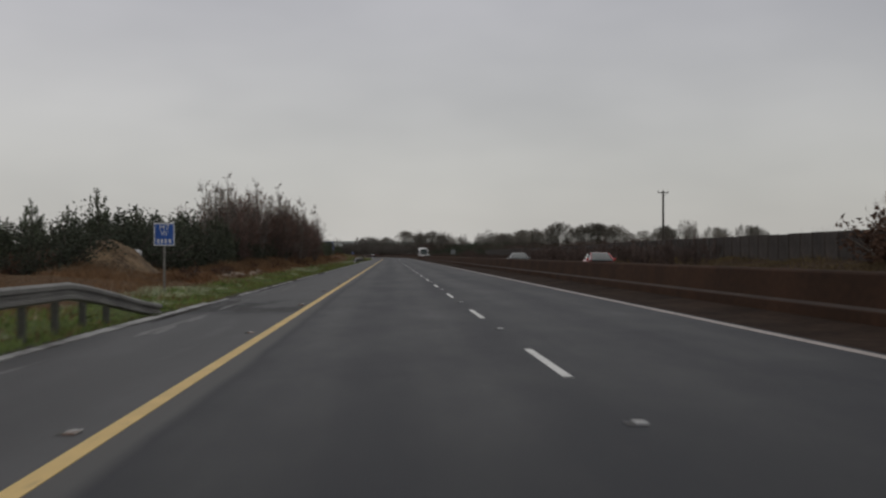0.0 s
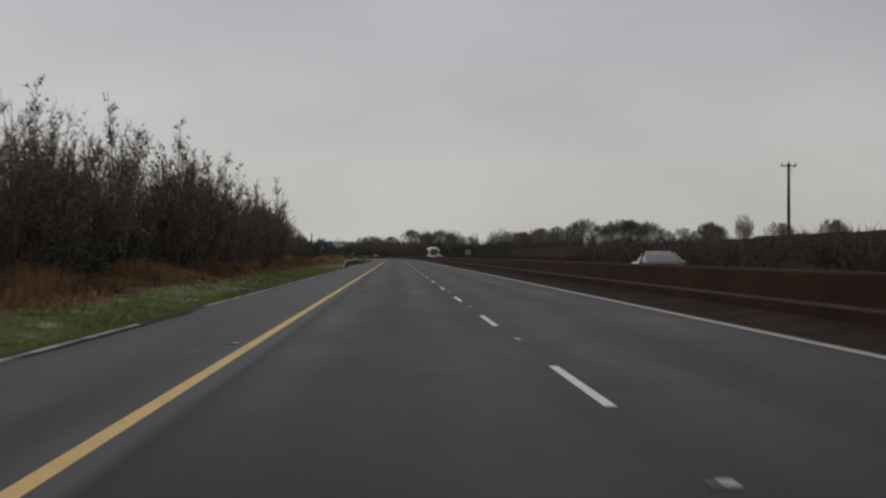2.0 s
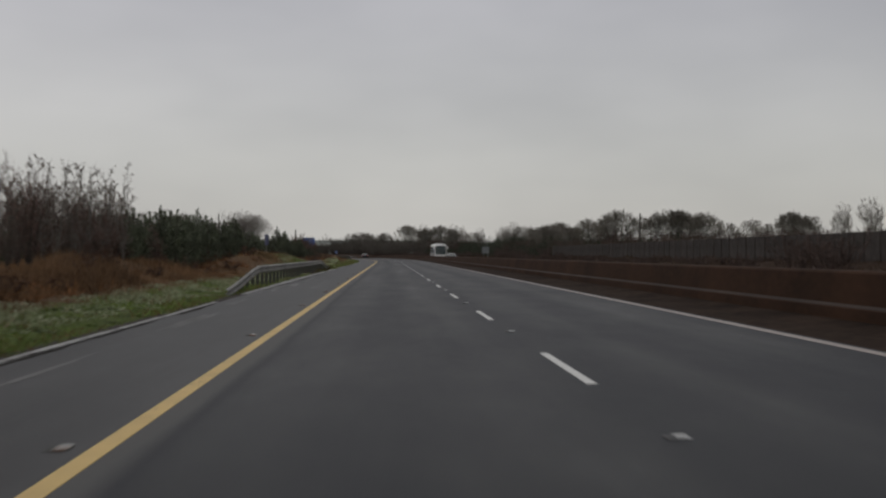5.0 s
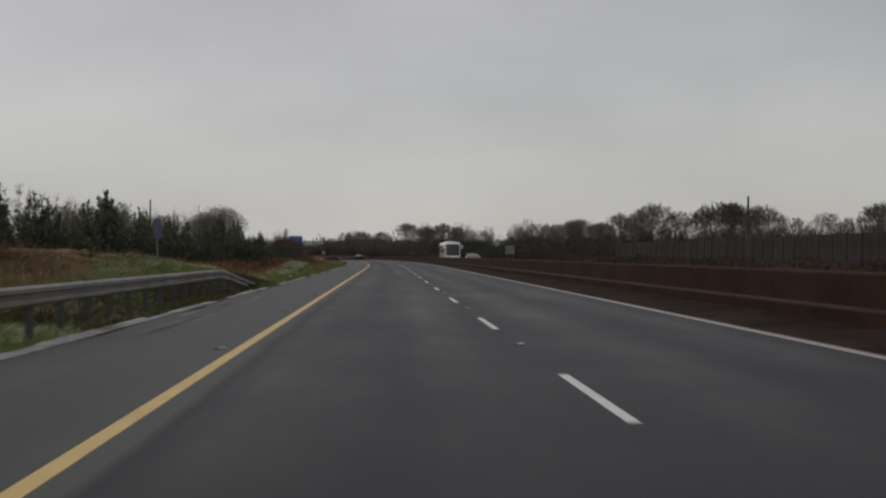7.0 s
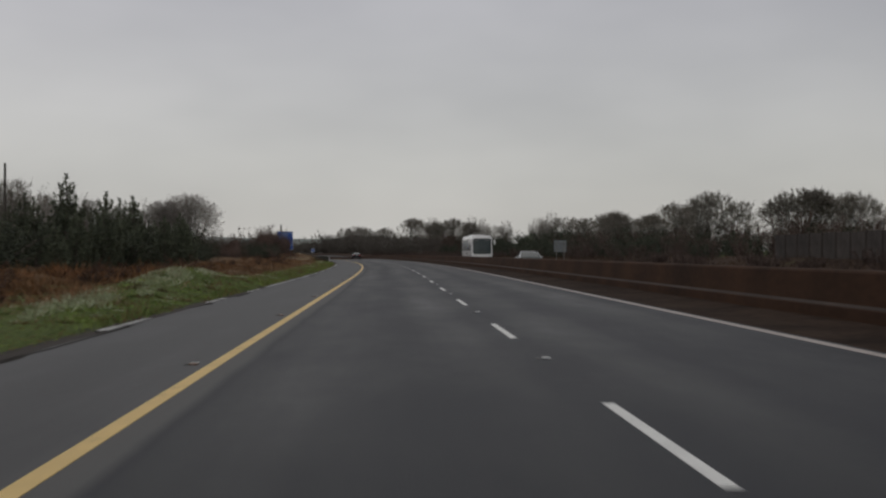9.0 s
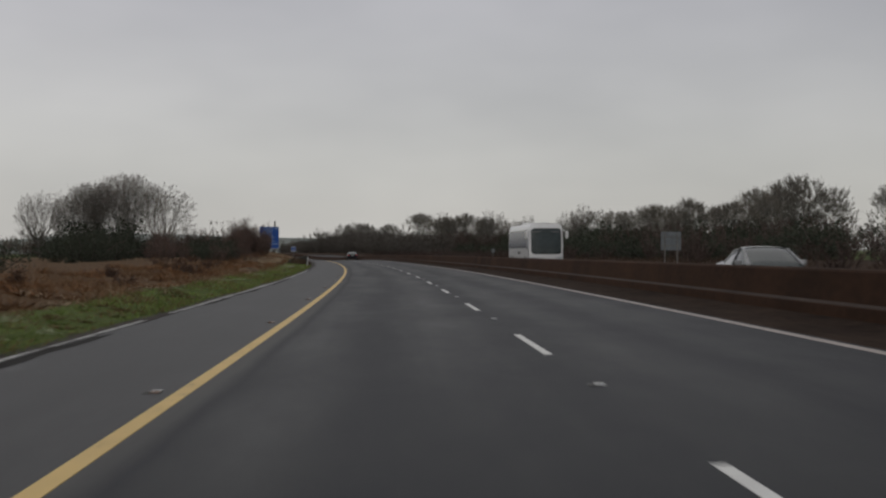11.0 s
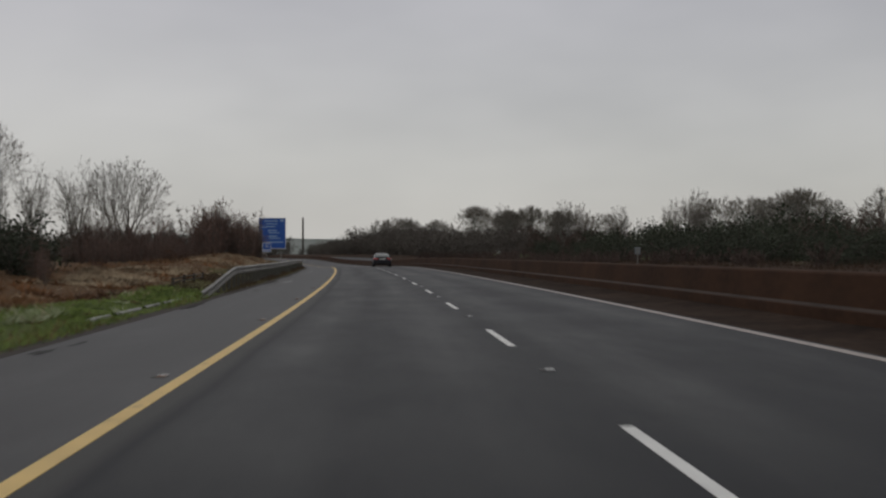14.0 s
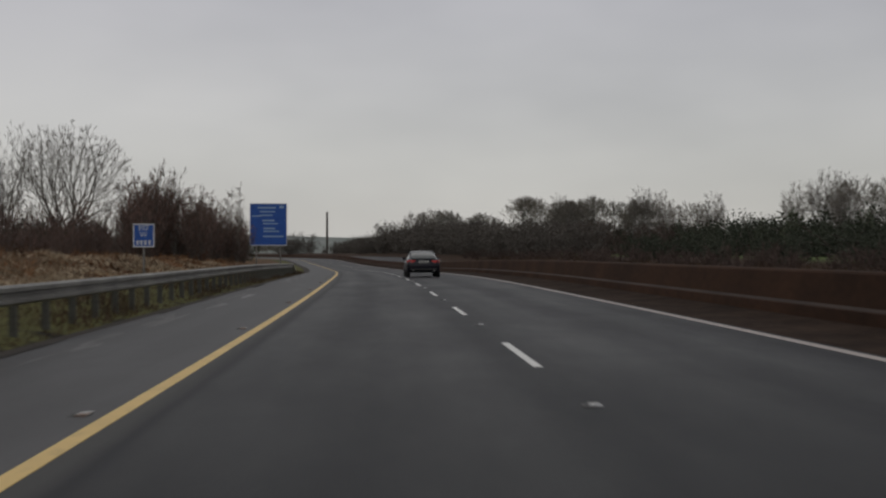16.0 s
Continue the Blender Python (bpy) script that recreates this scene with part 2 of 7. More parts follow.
def zoned_ground(name):
    """Verges: grass by the edge, dead brown growth farther out, bare soil in patches (UV: metres along, metres across)."""
    m = bpy.data.materials.new(name)
    m.use_nodes = True
    n, l = m.node_tree.nodes, m.node_tree.links
    b = n["Principled BSDF"]
    uv = n.new("ShaderNodeUVMap")
    uv.uv_map = "road"
    big, mid, fine = [n.new("ShaderNodeTexNoise") for _ in range(3)]
    for q, sc in ((big, 0.08), (mid, 0.7), (fine, 9.0)):
        q.inputs["Scale"].default_value, q.inputs["Detail"].default_value = sc, 5.0
        l.new(uv.outputs["UV"], q.inputs["Vector"])
    green, brown = n.new("ShaderNodeValToRGB"), n.new("ShaderNodeValToRGB")
    for rp, a, c in ((green, (0.026, 0.040, 0.010), (0.15, 0.195, 0.048)), (brown, (0.046, 0.027, 0.015), (0.20, 0.122, 0.065))):
        rp.color_ramp.elements[0].position, rp.color_ramp.elements[0].color = 0.3, (*a, 1)
        rp.color_ramp.elements[1].position, rp.color_ramp.elements[1].color = 0.7, (*c, 1)
        l.new(fine.outputs["Fac"], rp.inputs["Fac"])
    sep = n.new("ShaderNodeSeparateXYZ")
    l.new(uv.outputs["UV"], sep.inputs["Vector"])
    wob = n.new("ShaderNodeMath")
    wob.operation = "MULTIPLY_ADD"
    wob.inputs[1].default_value = 4.0
    l.new(mid.outputs["Fac"], wob.inputs[0])
    l.new(sep.outputs["Y"], wob.inputs[2])
    zone = n.new("ShaderNodeMapRange")
    zone.inputs["From Min"].default_value, zone.inputs["From Max"].default_value = -7.9, -7.1
    l.new(wob.outputs[0], zone.inputs["Value"])
    turf = n.new("ShaderNodeMath")         # the turfed mound and bank
    turf.operation = "COMPARE"
    turf.inputs[1].default_value, turf.inputs[2].default_value = 294.0, 36.0
    l.new(sep.outputs["X"], turf.inputs[0])
    close = n.new("ShaderNodeMath")
    close.operation = "COMPARE"
    close.inputs[1].default_value, close.inputs[2].default_value = -8.0, 5.0
    l.new(wob.outputs[0], close.inputs[0])
    grown = n.new("ShaderNodeMath")
    grown.operation = "MULTIPLY"
    clear = n.new("ShaderNodeMapRange")
    clear.inputs["From Min"].default_value, clear.inputs["From Max"].default_value = 0.40, 0.50
    l.new(mid.outputs["Fac"], clear.inputs["Value"])
    sown = n.new("ShaderNodeMath")
    sown.operation = "MULTIPLY"
    l.new(turf.outputs[0], sown.inputs[0])
    l.new(clear.outputs["Result"], sown.inputs[1])
    l.new(sown.outputs[0], grown.inputs[0])
    l.new(close.outputs[0], grown.inputs[1])
    either = n.new("ShaderNodeMath")
    either.operation = "MAXIMUM"
    l.new(zone.outputs["Result"], either.inputs[0])
    l.new(grown.outputs[0], either.inputs[1])
    dull = n.new("ShaderNodeMapRange")      # no green turf behind the second guard rail
    for key, value in (("From Min", 484.0), ("From Max", 492.0), ("To Min", 1.0), ("To Max", 0.6)):
        dull.inputs[key].default_value = value
    l.new(sep.outputs["X"], dull.inputs["Value"])
    turfed = n.new("ShaderNodeMath")
    turfed.operation = "MULTIPLY"
    l.new(either.outputs[0], turfed.inputs[0])
    l.new(dull.outputs["Result"], turfed.inputs[1])
    mx = n.new("ShaderNodeMix")
    mx.data_type = "RGBA"
    l.new(turfed.outputs[0], mx.inputs[0])
    l.new(brown.outputs["Color"], mx.inputs[6])
    l.new(green.outputs["Color"], mx.inputs[7])
    far = n.new("ShaderNodeMapRange")     # the far side and fields: tired winter grass
    far.inputs["From Min"].default_value, far.inputs["From Max"].default_value = 0.26, 0.36
    l.new(big.outputs["Fac"], far.inputs["Value"])
    mx2 = n.new("ShaderNodeMix")
    mx2.data_type = "RGBA"
    side = n.new("ShaderNodeMath")
    side.operation = "GREATER_THAN"
    side.inputs[1].default_value = 10.0
    l.new(sep.outputs["Y"], side.inputs[0])
    both = n.new("ShaderNodeMath")
    both.operation = "MULTIPLY"
    l.new(side.outputs[0], both.inputs[0])
    l.new(far.outputs["Result"], both.inputs[1])
    l.new(both.outputs[0], mx2.inputs[0])
    l.new(mx.outputs[2], mx2.inputs[6])
    rust = n.new("ShaderNodeValToRGB")
    rust.color_ramp.elements[0].position, rust.color_ramp.elements[0].color = 0.3, (0.024, 0.013, 0.009, 1)
    rust.color_ramp.elements[1].position, rust.color_ramp.elements[1].color = 0.7, (0.075, 0.045, 0.028, 1)
    l.new(fine.outputs["Fac"], rust.inputs["Fac"])
    l.new(rust.outputs["Color"], mx2.inputs[7])
    soil = n.new("ShaderNodeMapRange")     # a dark muddy strip along the channel
    soil.inputs["From Min"].default_value, soil.inputs["From Max"].default_value = -5.0, -4.6
    l.new(wob.outputs[0], soil.inputs["Value"])
    near = n.new("ShaderNodeMath")
    near.operation = "LESS_THAN"
    near.inputs[1].default_value = 0.0
    l.new(sep.outputs["Y"], near.inputs[0])
    muddy = n.new("ShaderNodeMath")
    muddy.operation = "MULTIPLY"
    l.new(near.outputs[0], muddy.inputs[0])
    l.new(soil.outputs["Result"], muddy.inputs[1])
    mx3 = n.new("ShaderNodeMix")
    mx3.data_type = "RGBA"
    mx3.inputs[7].default_value = (0.02, 0.016, 0.012, 1)
    l.new(muddy.outputs[0], mx3.inputs[0])
    l.new(mx2.outputs[2], mx3.inputs[6])
    away = n.new("ShaderNodeMath")          # pasture beyond the hedges
    away.operation = "ABSOLUTE"
    l.new(wob.outputs[0], away.inputs[0])
    graze = n.new("ShaderNodeMapRange")
    graze.inputs["From Min"].default_value, graze.inputs["From Max"].default_value = 44.0, 52.0
    l.new(away.outputs[0], graze.inputs["Value"])
    mx4 = n.new("ShaderNodeMix")
    mx4.data_type = "RGBA"
    pasture = n.new("ShaderNodeValToRGB")
    pasture.color_ramp.elements[0].position, pasture.color_ramp.elements[0].color = 0.3, (0.05, 0.075, 0.022, 1)
    pasture.color_ramp.elements[1].position, pasture.color_ramp.elements[1].color = 0.7, (0.15, 0.18, 0.07, 1)
    l.new(big.outputs["Fac"], pasture.inputs["Fac"])
    l.new(graze.outputs["Result"], mx4.inputs[0])
    l.new(mx3.outputs[2], mx4.inputs[6])
    l.new(pasture.outputs["Color"], mx4.inputs[7])
    l.new(mx4.outputs[2], b.inputs["Base Color"])
    b.inputs["Roughness"].default_value = 0.95
    b.inputs["Specular IOR Level"].default_value = 0.2
    bp = n.new("ShaderNodeBump")
    bp.inputs["Strength"].default_value, bp.inputs["Distance"].default_value = 0.8, 0.06
    l.new(fine.outputs["Fac"], bp.inputs["Height"])
    l.new(bp.outputs["Normal"], b.inputs["Normal"])
    return m


M_LANE = asphalt("lane_asphalt", (0.0098, 0.0102, 0.0136), (0.0255, 0.0265, 0.0335), 0.405, edge=1.8)
M_SHOULDER = asphalt("shoulder_asphalt", (0.025, 0.0248, 0.0264), (0.104, 0.1045, 0.108), 0.425, tarry=True)
M_MARGIN = material("silted_margin", (0.017, 0.0112, 0.0086), (0.064, 0.0425, 0.032), 0.95, 0.5, 6, 0.5, spec=0.06)
M_YELLOW = worn_paint("yellow_line_paint", (0.86, 0.60, 0.21), (0.16, 0.115, 0.06), 0.60)
M_WHITE = worn_paint("white_line_paint", (0.90, 0.90, 0.88), (0.09, 0.09, 0.09), 0.60)
M_EDGE_W = worn_paint("grimy_white_paint", (0.50, 0.44, 0.41), (0.08, 0.07, 0.065), 0.57)
M_GROUND = zoned_ground("verge_ground")
M_BARRIER = material("stained_concrete", (0.0175, 0.0088, 0.0050), (0.076, 0.036, 0.0195), 0.9, 0.35, 7, 0.5, spec=0.15, spread=(0.3, 0.7))
M_LEDGE = material("step_concrete", (0.022, 0.013, 0.010), (0.070, 0.048, 0.038), 0.9, 0.4, 9, 0.4)
M_KERB = material("wet_concrete_channel", (0.06, 0.054, 0.048), (0.40, 0.40, 0.39), 0.5, 0.5, 4.0, 0.4, spread=(0.38, 0.56))
M_JOINT = material("pale_sealed_joint", (0.06, 0.06, 0.06), (0.15, 0.15, 0.148), 0.6, 2, 14, 0.3)
M_MUD = material("verge_mud", (0.014, 0.0095, 0.007), (0.044, 0.031, 0.022), 0.9, 1.2, 20, 0.7)
M_GALV = material("galvanised_steel", (0.11, 0.108, 0.10), (0.32, 0.31, 0.29), 0.5, 0.6, 16, 0.15, metal=0.4)
M_GALV_OLD = material("weathered_steel_post", (0.05, 0.05, 0.045), (0.12, 0.12, 0.105), 0.7, 3, 30, 0.2, metal=0.3)
M_POLE = material("weathered_pole_timber", (0.03, 0.026, 0.022), (0.085, 0.075, 0.065), 0.85, 2, 25, 0.4)
M_FENCE = material("grey_fence_timber", (0.027, 0.021, 0.019), (0.072, 0.0600, 0.0540), 0.85, 1.5, 18, 0.4, random=0.18)
M_BLUE = material("blue_sign_sheet", (0.008, 0.064, 0.30), (0.012, 0.094, 0.42), 0.45, 1.5, 12, 0.03)
M_SIGNWHITE = material("white_sign_sheet", (0.52, 0.55, 0.58), (0.68, 0.70, 0.72), 0.5, 2, 14, 0.02)
M_SIGNBACK = material("sign_back_aluminium", (0.15, 0.17, 0.185), (0.25, 0.275, 0.29), 0.5, 3, 20, 0.05, metal=0.6)
M_LIMB = material("pale_lichened_bark", (0.075, 0.0705, 0.063), (0.225, 0.21, 0.1875), 0.9, 2, 20, 0.3, random=0.2)
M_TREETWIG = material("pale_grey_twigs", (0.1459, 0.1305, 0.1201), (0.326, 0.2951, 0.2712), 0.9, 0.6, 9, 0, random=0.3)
M_IVY = material("ivy_leaves", (0.026, 0.030, 0.019), (0.060, 0.062, 0.040), 0.85, 0.8, 8, 0, random=0.25)
M_BARK = material("winter_bark", (0.048, 0.039, 0.033), (0.13, 0.108, 0.093), 0.9, 3, 25, 0.4, random=0.25)
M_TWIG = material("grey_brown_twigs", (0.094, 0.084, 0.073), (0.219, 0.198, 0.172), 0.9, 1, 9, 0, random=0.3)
M_REDTWIG = material("red_brown_twigs", (0.089, 0.058, 0.052), (0.226, 0.146, 0.127), 0.9, 1, 9, 0, random=0.3)
M_SCRUB = material("brown_scrub_twigs", (0.062, 0.043, 0.037), (0.155, 0.108, 0.092), 0.9, 1, 9, 0, random=0.3)
M_WOODTWIG = material("dense_dark_twigs", (0.064, 0.057, 0.050), (0.128, 0.115, 0.100), 0.9, 0.7, 9, 0, random=0.25)
M_DEADLEAF = material("withered_leaves", (0.045, 0.024, 0.017), (0.13, 0.07, 0.042), 0.9, 2, 12, 0, random=0.25)
M_NEEDLE = material("pine_needles", (0.042, 0.052, 0.035), (0.130, 0.150, 0.094), 0.8, 1.5, 9, 0, random=0.3)
M_EVERGREEN = material("dark_evergreen_leaves", (0.040, 0.048, 0.035), (0.059, 0.067, 0.047), 0.85, 1.2, 8, 0, random=0.15, spec=0.2)
M_GRASS = material("verge_grass", (0.032, 0.055, 0.010), (0.27, 0.37, 0.085), 0.8, 0.9, 4, 0, spread=(0.38, 0.62))
M_BANKGRASS = material("far_bank_grass", (0.024, 0.014, 0.009), (0.095, 0.058, 0.034), 0.9, 0.2, 5, 0)
M_OCHRE = material("ochre_bank_grass", (0.06, 0.042, 0.018), (0.20, 0.15, 0.065), 0.9, 0.2, 5, 0)
# hill green paled towards the sky: distance haze set in the base colour
M_HILL = material("hazed_pasture", (0.16, 0.19, 0.17), (0.26, 0.28, 0.27), 0.95, 0.004, 0.03, 0)
M_PALEGREEN = material("bleached_green_grass", (0.17, 0.215, 0.09), (0.58, 0.61, 0.45), 0.85, 0.8, 6, 0)
M_STRAW = material("dead_grass", (0.074, 0.041, 0.021), (0.31, 0.182, 0.093), 0.9, 0.25, 5, 0)
M_PALESTRAW = material("bleached_grass", (0.12, 0.085, 0.05), (0.62, 0.51, 0.36), 0.9, 0.5, 3, 0, spread=(0.4, 0.6))
M_NAVY = material("navy_car_paint", (0.008, 0.008, 0.014), (0.012, 0.012, 0.020), 0.4, 1, 40, 0, coat=0.3, spec=0.25)
M_RED = material("red_car_paint", (0.40, 0.016, 0.018), (0.48, 0.022, 0.024), 0.35, 1, 40, 0, coat=0.8)
M_SILVER = material("silver_car_paint", (0.30, 0.31, 0.32), (0.40, 0.41, 0.42), 0.35, 1, 40, 0, metal=0.4, coat=0.7)
M_GREYCAR = material("grey_car_paint", (0.16, 0.17, 0.175), (0.22, 0.23, 0.235), 0.35, 1, 40, 0, metal=0.4, coat=0.7)
M_COACH = material("white_coach_paint", (0.76, 0.77, 0.78), (0.88, 0.88, 0.88), 0.35, 0.6, 9, 0, coat=0.6)
M_COACHGREY = material("tinted_side_glass", (0.11, 0.112, 0.115), (0.17, 0.172, 0.175), 0.15, 0.5, 6, 0)
M_SCREEN = material("dark_windscreen", (0.022, 0.034, 0.036), (0.05, 0.068, 0.070), 0.1, 1, 10, 0, spec=0.4)
M_GLASS = material("dark_car_glass", (0.030, 0.040, 0.042), (0.05, 0.064, 0.066), 0.07, 1, 10, 0, spec=1.0, coat=0.6)
M_TYRE = material("tyre_rubber", (0.012, 0.012, 0.012), (0.03, 0.03, 0.03), 0.85, 8, 60, 0.2)
M_RIM = material("alloy_rim", (0.20, 0.20, 0.20), (0.34, 0.34, 0.34), 0.4, 4, 30, 0.05, metal=0.8)
M_BLACK = material("black_trim", (0.012, 0.012, 0.013), (0.028, 0.028, 0.03), 0.6, 4, 30, 0.1)
M_TAIL = material("red_tail_lens", (0.42, 0.012, 0.012), (0.6, 0.03, 0.02), 0.2, 5, 30, 0, coat=0.6)
M_HEAD = material("clear_headlamp", (0.42, 0.44, 0.46), (0.60, 0.62, 0.64), 0.15, 6, 30, 0, coat=0.6)
M_PLATE = material("white_number_plate", (0.55, 0.55, 0.52), (0.66, 0.66, 0.63), 0.5, 6, 30, 0)
M_STUDPAD = material("road_stud_bed", (0.08, 0.08, 0.08), (0.19, 0.19, 0.185), 0.6, 20, 90, 0.2)
M_STUD = material("road_stud_casting", (0.55, 0.55, 0.53), (0.80, 0.80, 0.78), 0.4, 20, 90, 0.1)
M_SOIL = material("bare_soil", (0.055, 0.034, 0.019), (0.28, 0.195, 0.115), 0.95, 0.9, 7, 0.8, spread=(0.38, 0.62))


# ---- mesh helpers ----
def mesh_object(name, verts, faces, mat, uv=None, flat=True):
    me = bpy.data.meshes.new(name)
    me.from_pydata([tuple(map(float, v)) for v in verts], [], [tuple(map(int, f)) for f in faces])
    me.materials.append(mat)
    if uv is not None:
        layer = me.uv_layers.new(name="road")
        idx = np.zeros(len(me.loops), int)
        me.loops.foreach_get("vertex_index", idx)
        layer.data.foreach_set("uv", np.asarray(uv, float)[idx].ravel())
    if not flat:
        me.shade_smooth()
    me.update()
    return new(name, me)


def tri_object(name, verts, tris, mat):
    """Many triangles at once."""
    verts, tris = np.asarray(verts, np.float32), np.asarray(tris, np.int32)
    me = bpy.data.meshes.new(name)
    me.vertices.add(len(verts))
    me.vertices.foreach_set("co", verts.ravel())
    me.loops.add(tris.size)
    me.loops.foreach_set("vertex_index", tris.ravel())
    me.polygons.add(len(tris))
    me.polygons.foreach_set("loop_start", np.arange(0, tris.size, 3, dtype=np.int32))
    me.materials.append(mat)
    me.update(calc_edges=True)
    me.validate()
    return new(name, me)


def under(ob, parent):
    ob.parent = parent
    return ob


def empty(name, m):
    ob = new(name)
    ob.matrix_world = m
    return ob


def part(name, bm, mat, parent, label="", smooth_shade=False):
    """Links a bmesh as one mesh object under a thing or a part."""
    me = bpy.data.meshes.new(name)
    bm.to_mesh(me)
    bm.free()
    me.materials.append(mat)
    if smooth_shade:
        me.shade_smooth()
    ob = new(name, me)
    ob.parent = parent
    if label:
        ob["label"] = label
    return ob


def box(x0, x1, y0, y1, z0, z1, bevel=0.0, bm=None):
    bm = bm or bmesh.new()
    made = bmesh.ops.create_cube(bm, size=1.0, matrix=Matrix.LocRotScale(((x0 + x1) / 2, (y0 + y1) / 2, (z0 + z1) / 2), None, (x1 - x0, y1 - y0, z1 - z0)))
    if bevel:
        edges = list({e for v in made["verts"] for e in v.link_edges})
        bmesh.ops.bevel(bm, geom=edges, offset=bevel, segments=2, affect="EDGES", profile=0.5)
    return bm


def rod(a, b, r0, r1, sides=8, bm=None):
    """A tapered round bar from a to b."""
    bm = bm or bmesh.new()
    a, b = Vector(a), Vector(b)
    m = Matrix.Translation((a + b) / 2) @ (b - a).to_track_quat("Z", "Y").to_matrix().to_4x4()
    bmesh.ops.create_cone(bm, cap_ends=True, segments=sides, radius1=r0, radius2=r1, depth=(b - a).length, matrix=m)
    return bm


def sweep(name, s0, s1, profile, mat, step=2.0, closed=False, base=road_z, lift=0.0):
    """Draws a cross-section, rows of (d, height over the base), along the road."""
    n = max(2, int(round((s1 - s0) / step)) + 1)
    ss = np.linspace(s0, s1, n)
    verts, uv = [], []
    for s in ss:
        for d, z in profile:
            x, y = plan(s, d)
            verts.append((x, y, base(s, d) + z + lift))
            uv.append((s, d))
    k = len(profile)
    faces = []
    for i in range(n - 1):
        for j in range(k if closed else k - 1):
            a, b = i * k + j, i * k + (j + 1) % k
            faces.append((a, b, b + k, a + k))
    if closed:
        faces += [tuple(range(k))[::-1], tuple((n - 1) * k + j for j in range(k))]
    return mesh_object(name, verts, faces, mat, uv)


def sd_pose(s, d, z=None, turn=0.0):
    x, y = plan(s, d)
    return pose(float(x), float(y), float(ground_z(s, d)) if z is None else z, 0, 0, math.degrees(heading(s)) + turn)


# ---- ground ----
# mounds: along, across, half length, half width, height
MOUNDS = [(270, -10.6, 18, 2.2, 1.05), (250, -11.4, 11, 2.0, 0.95), (63, -14.6, 3.6, 1.5, 0.9), (66.5, -15.4, 2.2, 1.2, 0.5), (331, -9.2, 11, 1.4, 0.62),
          (516, -11.5, 20, 2.8, 0.75), (552, -12.0, 20, 3.2, 0.9), (610, -14.0, 40, 4.0, 0.9), (150, -12.0, 50, 2.5, 0.35), (211, -13.8, 14, 2.6, 0.75)]


def ground_z(s, d):
    s, d = np.broadcast_arrays(np.asarray(s, float), np.asarray(d, float))
    z0 = profile_z(s)
    a = np.maximum(-6.4 - d, 0)
    b = np.maximum(d - 17.9, 0)
    z = z0 + FALL * (5.85 - np.abs(np.clip(d, -6.4, 17.9) - 5.85)) - 0.12 - SUNK * smooth((d - 6.35) / 1.2) + banked(s, d)
    z = z + 0.16 * smooth(a / 2.2) + 0.45 * smooth((a - 3) / 9)
    z = z + 1.15 * smooth((b - 1.0) / 6.0) * (1 - 0.35 * smooth((s - 380) / 80))
    for ms, md, rs, rd, h in MOUNDS:
        z = z + h * np.exp(-((s - ms) / rs) ** 2 - ((d - md) / rd) ** 2)
    w = np.clip(a + b - 1.0, 0, 6) / 6
    z = z + w * (0.10 * np.sin(s * 0.9 + d * 0.5) * np.sin(d * 1.1 + s * 0.21) + 0.10 * np.sin(s * 0.31 - d * 0.7))
    z = z + 2.5 * smooth((np.abs(d) - 150) / 700) * np.where(d > 0, 1.0, 0.5)
    return z


D_GRID = np.concatenate([[-1200, -800, -500, -350, -250, -180, -130, -95, -70, -52, -40, -32, -27, -23], np.arange(-20, -6.3, 0.6),
                         [-6.42, -6.0, 5.0, 5.85, 6.35, 7.0, 8.0, 17.6, 17.92], np.arange(18.6, 27, 1.0), [28, 31, 35, 40, 48, 60, 80, 110, 150, 220, 320, 480, 800, 1200]])
S_GRID = np.concatenate([np.arange(-300, -20, 40), np.arange(-20, 720, 1.5), np.arange(720, 1000, 10), np.arange(1000, 3000, 100)])
gs, gd = np.meshgrid(S_GRID, D_GRID, indexing="ij")
gx, gy = plan(gs, gd)
gz = ground_z(gs, gd)
k = len(D_GRID)
faces = [(i * k + j, i * k + j + 1, (i + 1) * k + j + 1, (i + 1) * k + j) for i in range(len(S_GRID) - 1) for j in range(k - 1)]
ground = mesh_object("ground", np.stack([gx, gy, gz], -1).reshape(-1, 3), faces, M_GROUND, np.stack([gs, gd], -1).reshape(-1, 2), flat=False)
tagged(ground, "winter verges and fields of damp grass and soil", "ground", kind="structure")

# ---- carriageways ----
A0, A1 = -60.0, 1300.0
road = sweep("road", A0, A1, [(-3.74, -0.10), (-3.74, 0), (3.85, 0), (3.85, -0.10)], M_LANE, 3.0)
tagged(road, "damp dark grey two-lane motorway carriageway of asphalt", "road", kind="structure")
shoulder = sweep("hard_shoulder", A0, A1, [(-6.32, -0.10), (-6.32, 0.0), (-3.74, 0.0)], M_SHOULDER, 3.0)
tagged(shoulder, "grey asphalt hard shoulder beside the motorway lanes", "road shoulder", kind="structure")
margin = sweep("road_margin", A0, A1, [(3.85, 0.0), (4.7, 0.0), (5.42, 0.05)], M_MARGIN, 3.0)
tagged(margin, "silt-brown asphalt strip along the median barrier", "road margin", kind="structure")
road_far = sweep("opposite_road", A0, A1, [(6.2, 0.04), (7.6, 0), (15.1, 0), (17.8, 0), (17.8, -0.1)], M_LANE, 3.0)
tagged(road_far, "grey asphalt carriageway of the oncoming traffic", "road", kind="structure")
kerb = sweep("drainage_channel", A0, A1, [(-6.40, -0.12), (-6.40, -0.004), (-6.322, -0.002), (-6.322, -0.1)], M_MUD, 3.0)
tagged(kerb, "concrete channel strip along the shoulder, mostly silted over", "drainage channel", kind="structure")
krng = random.Random(3)
s = -22.0
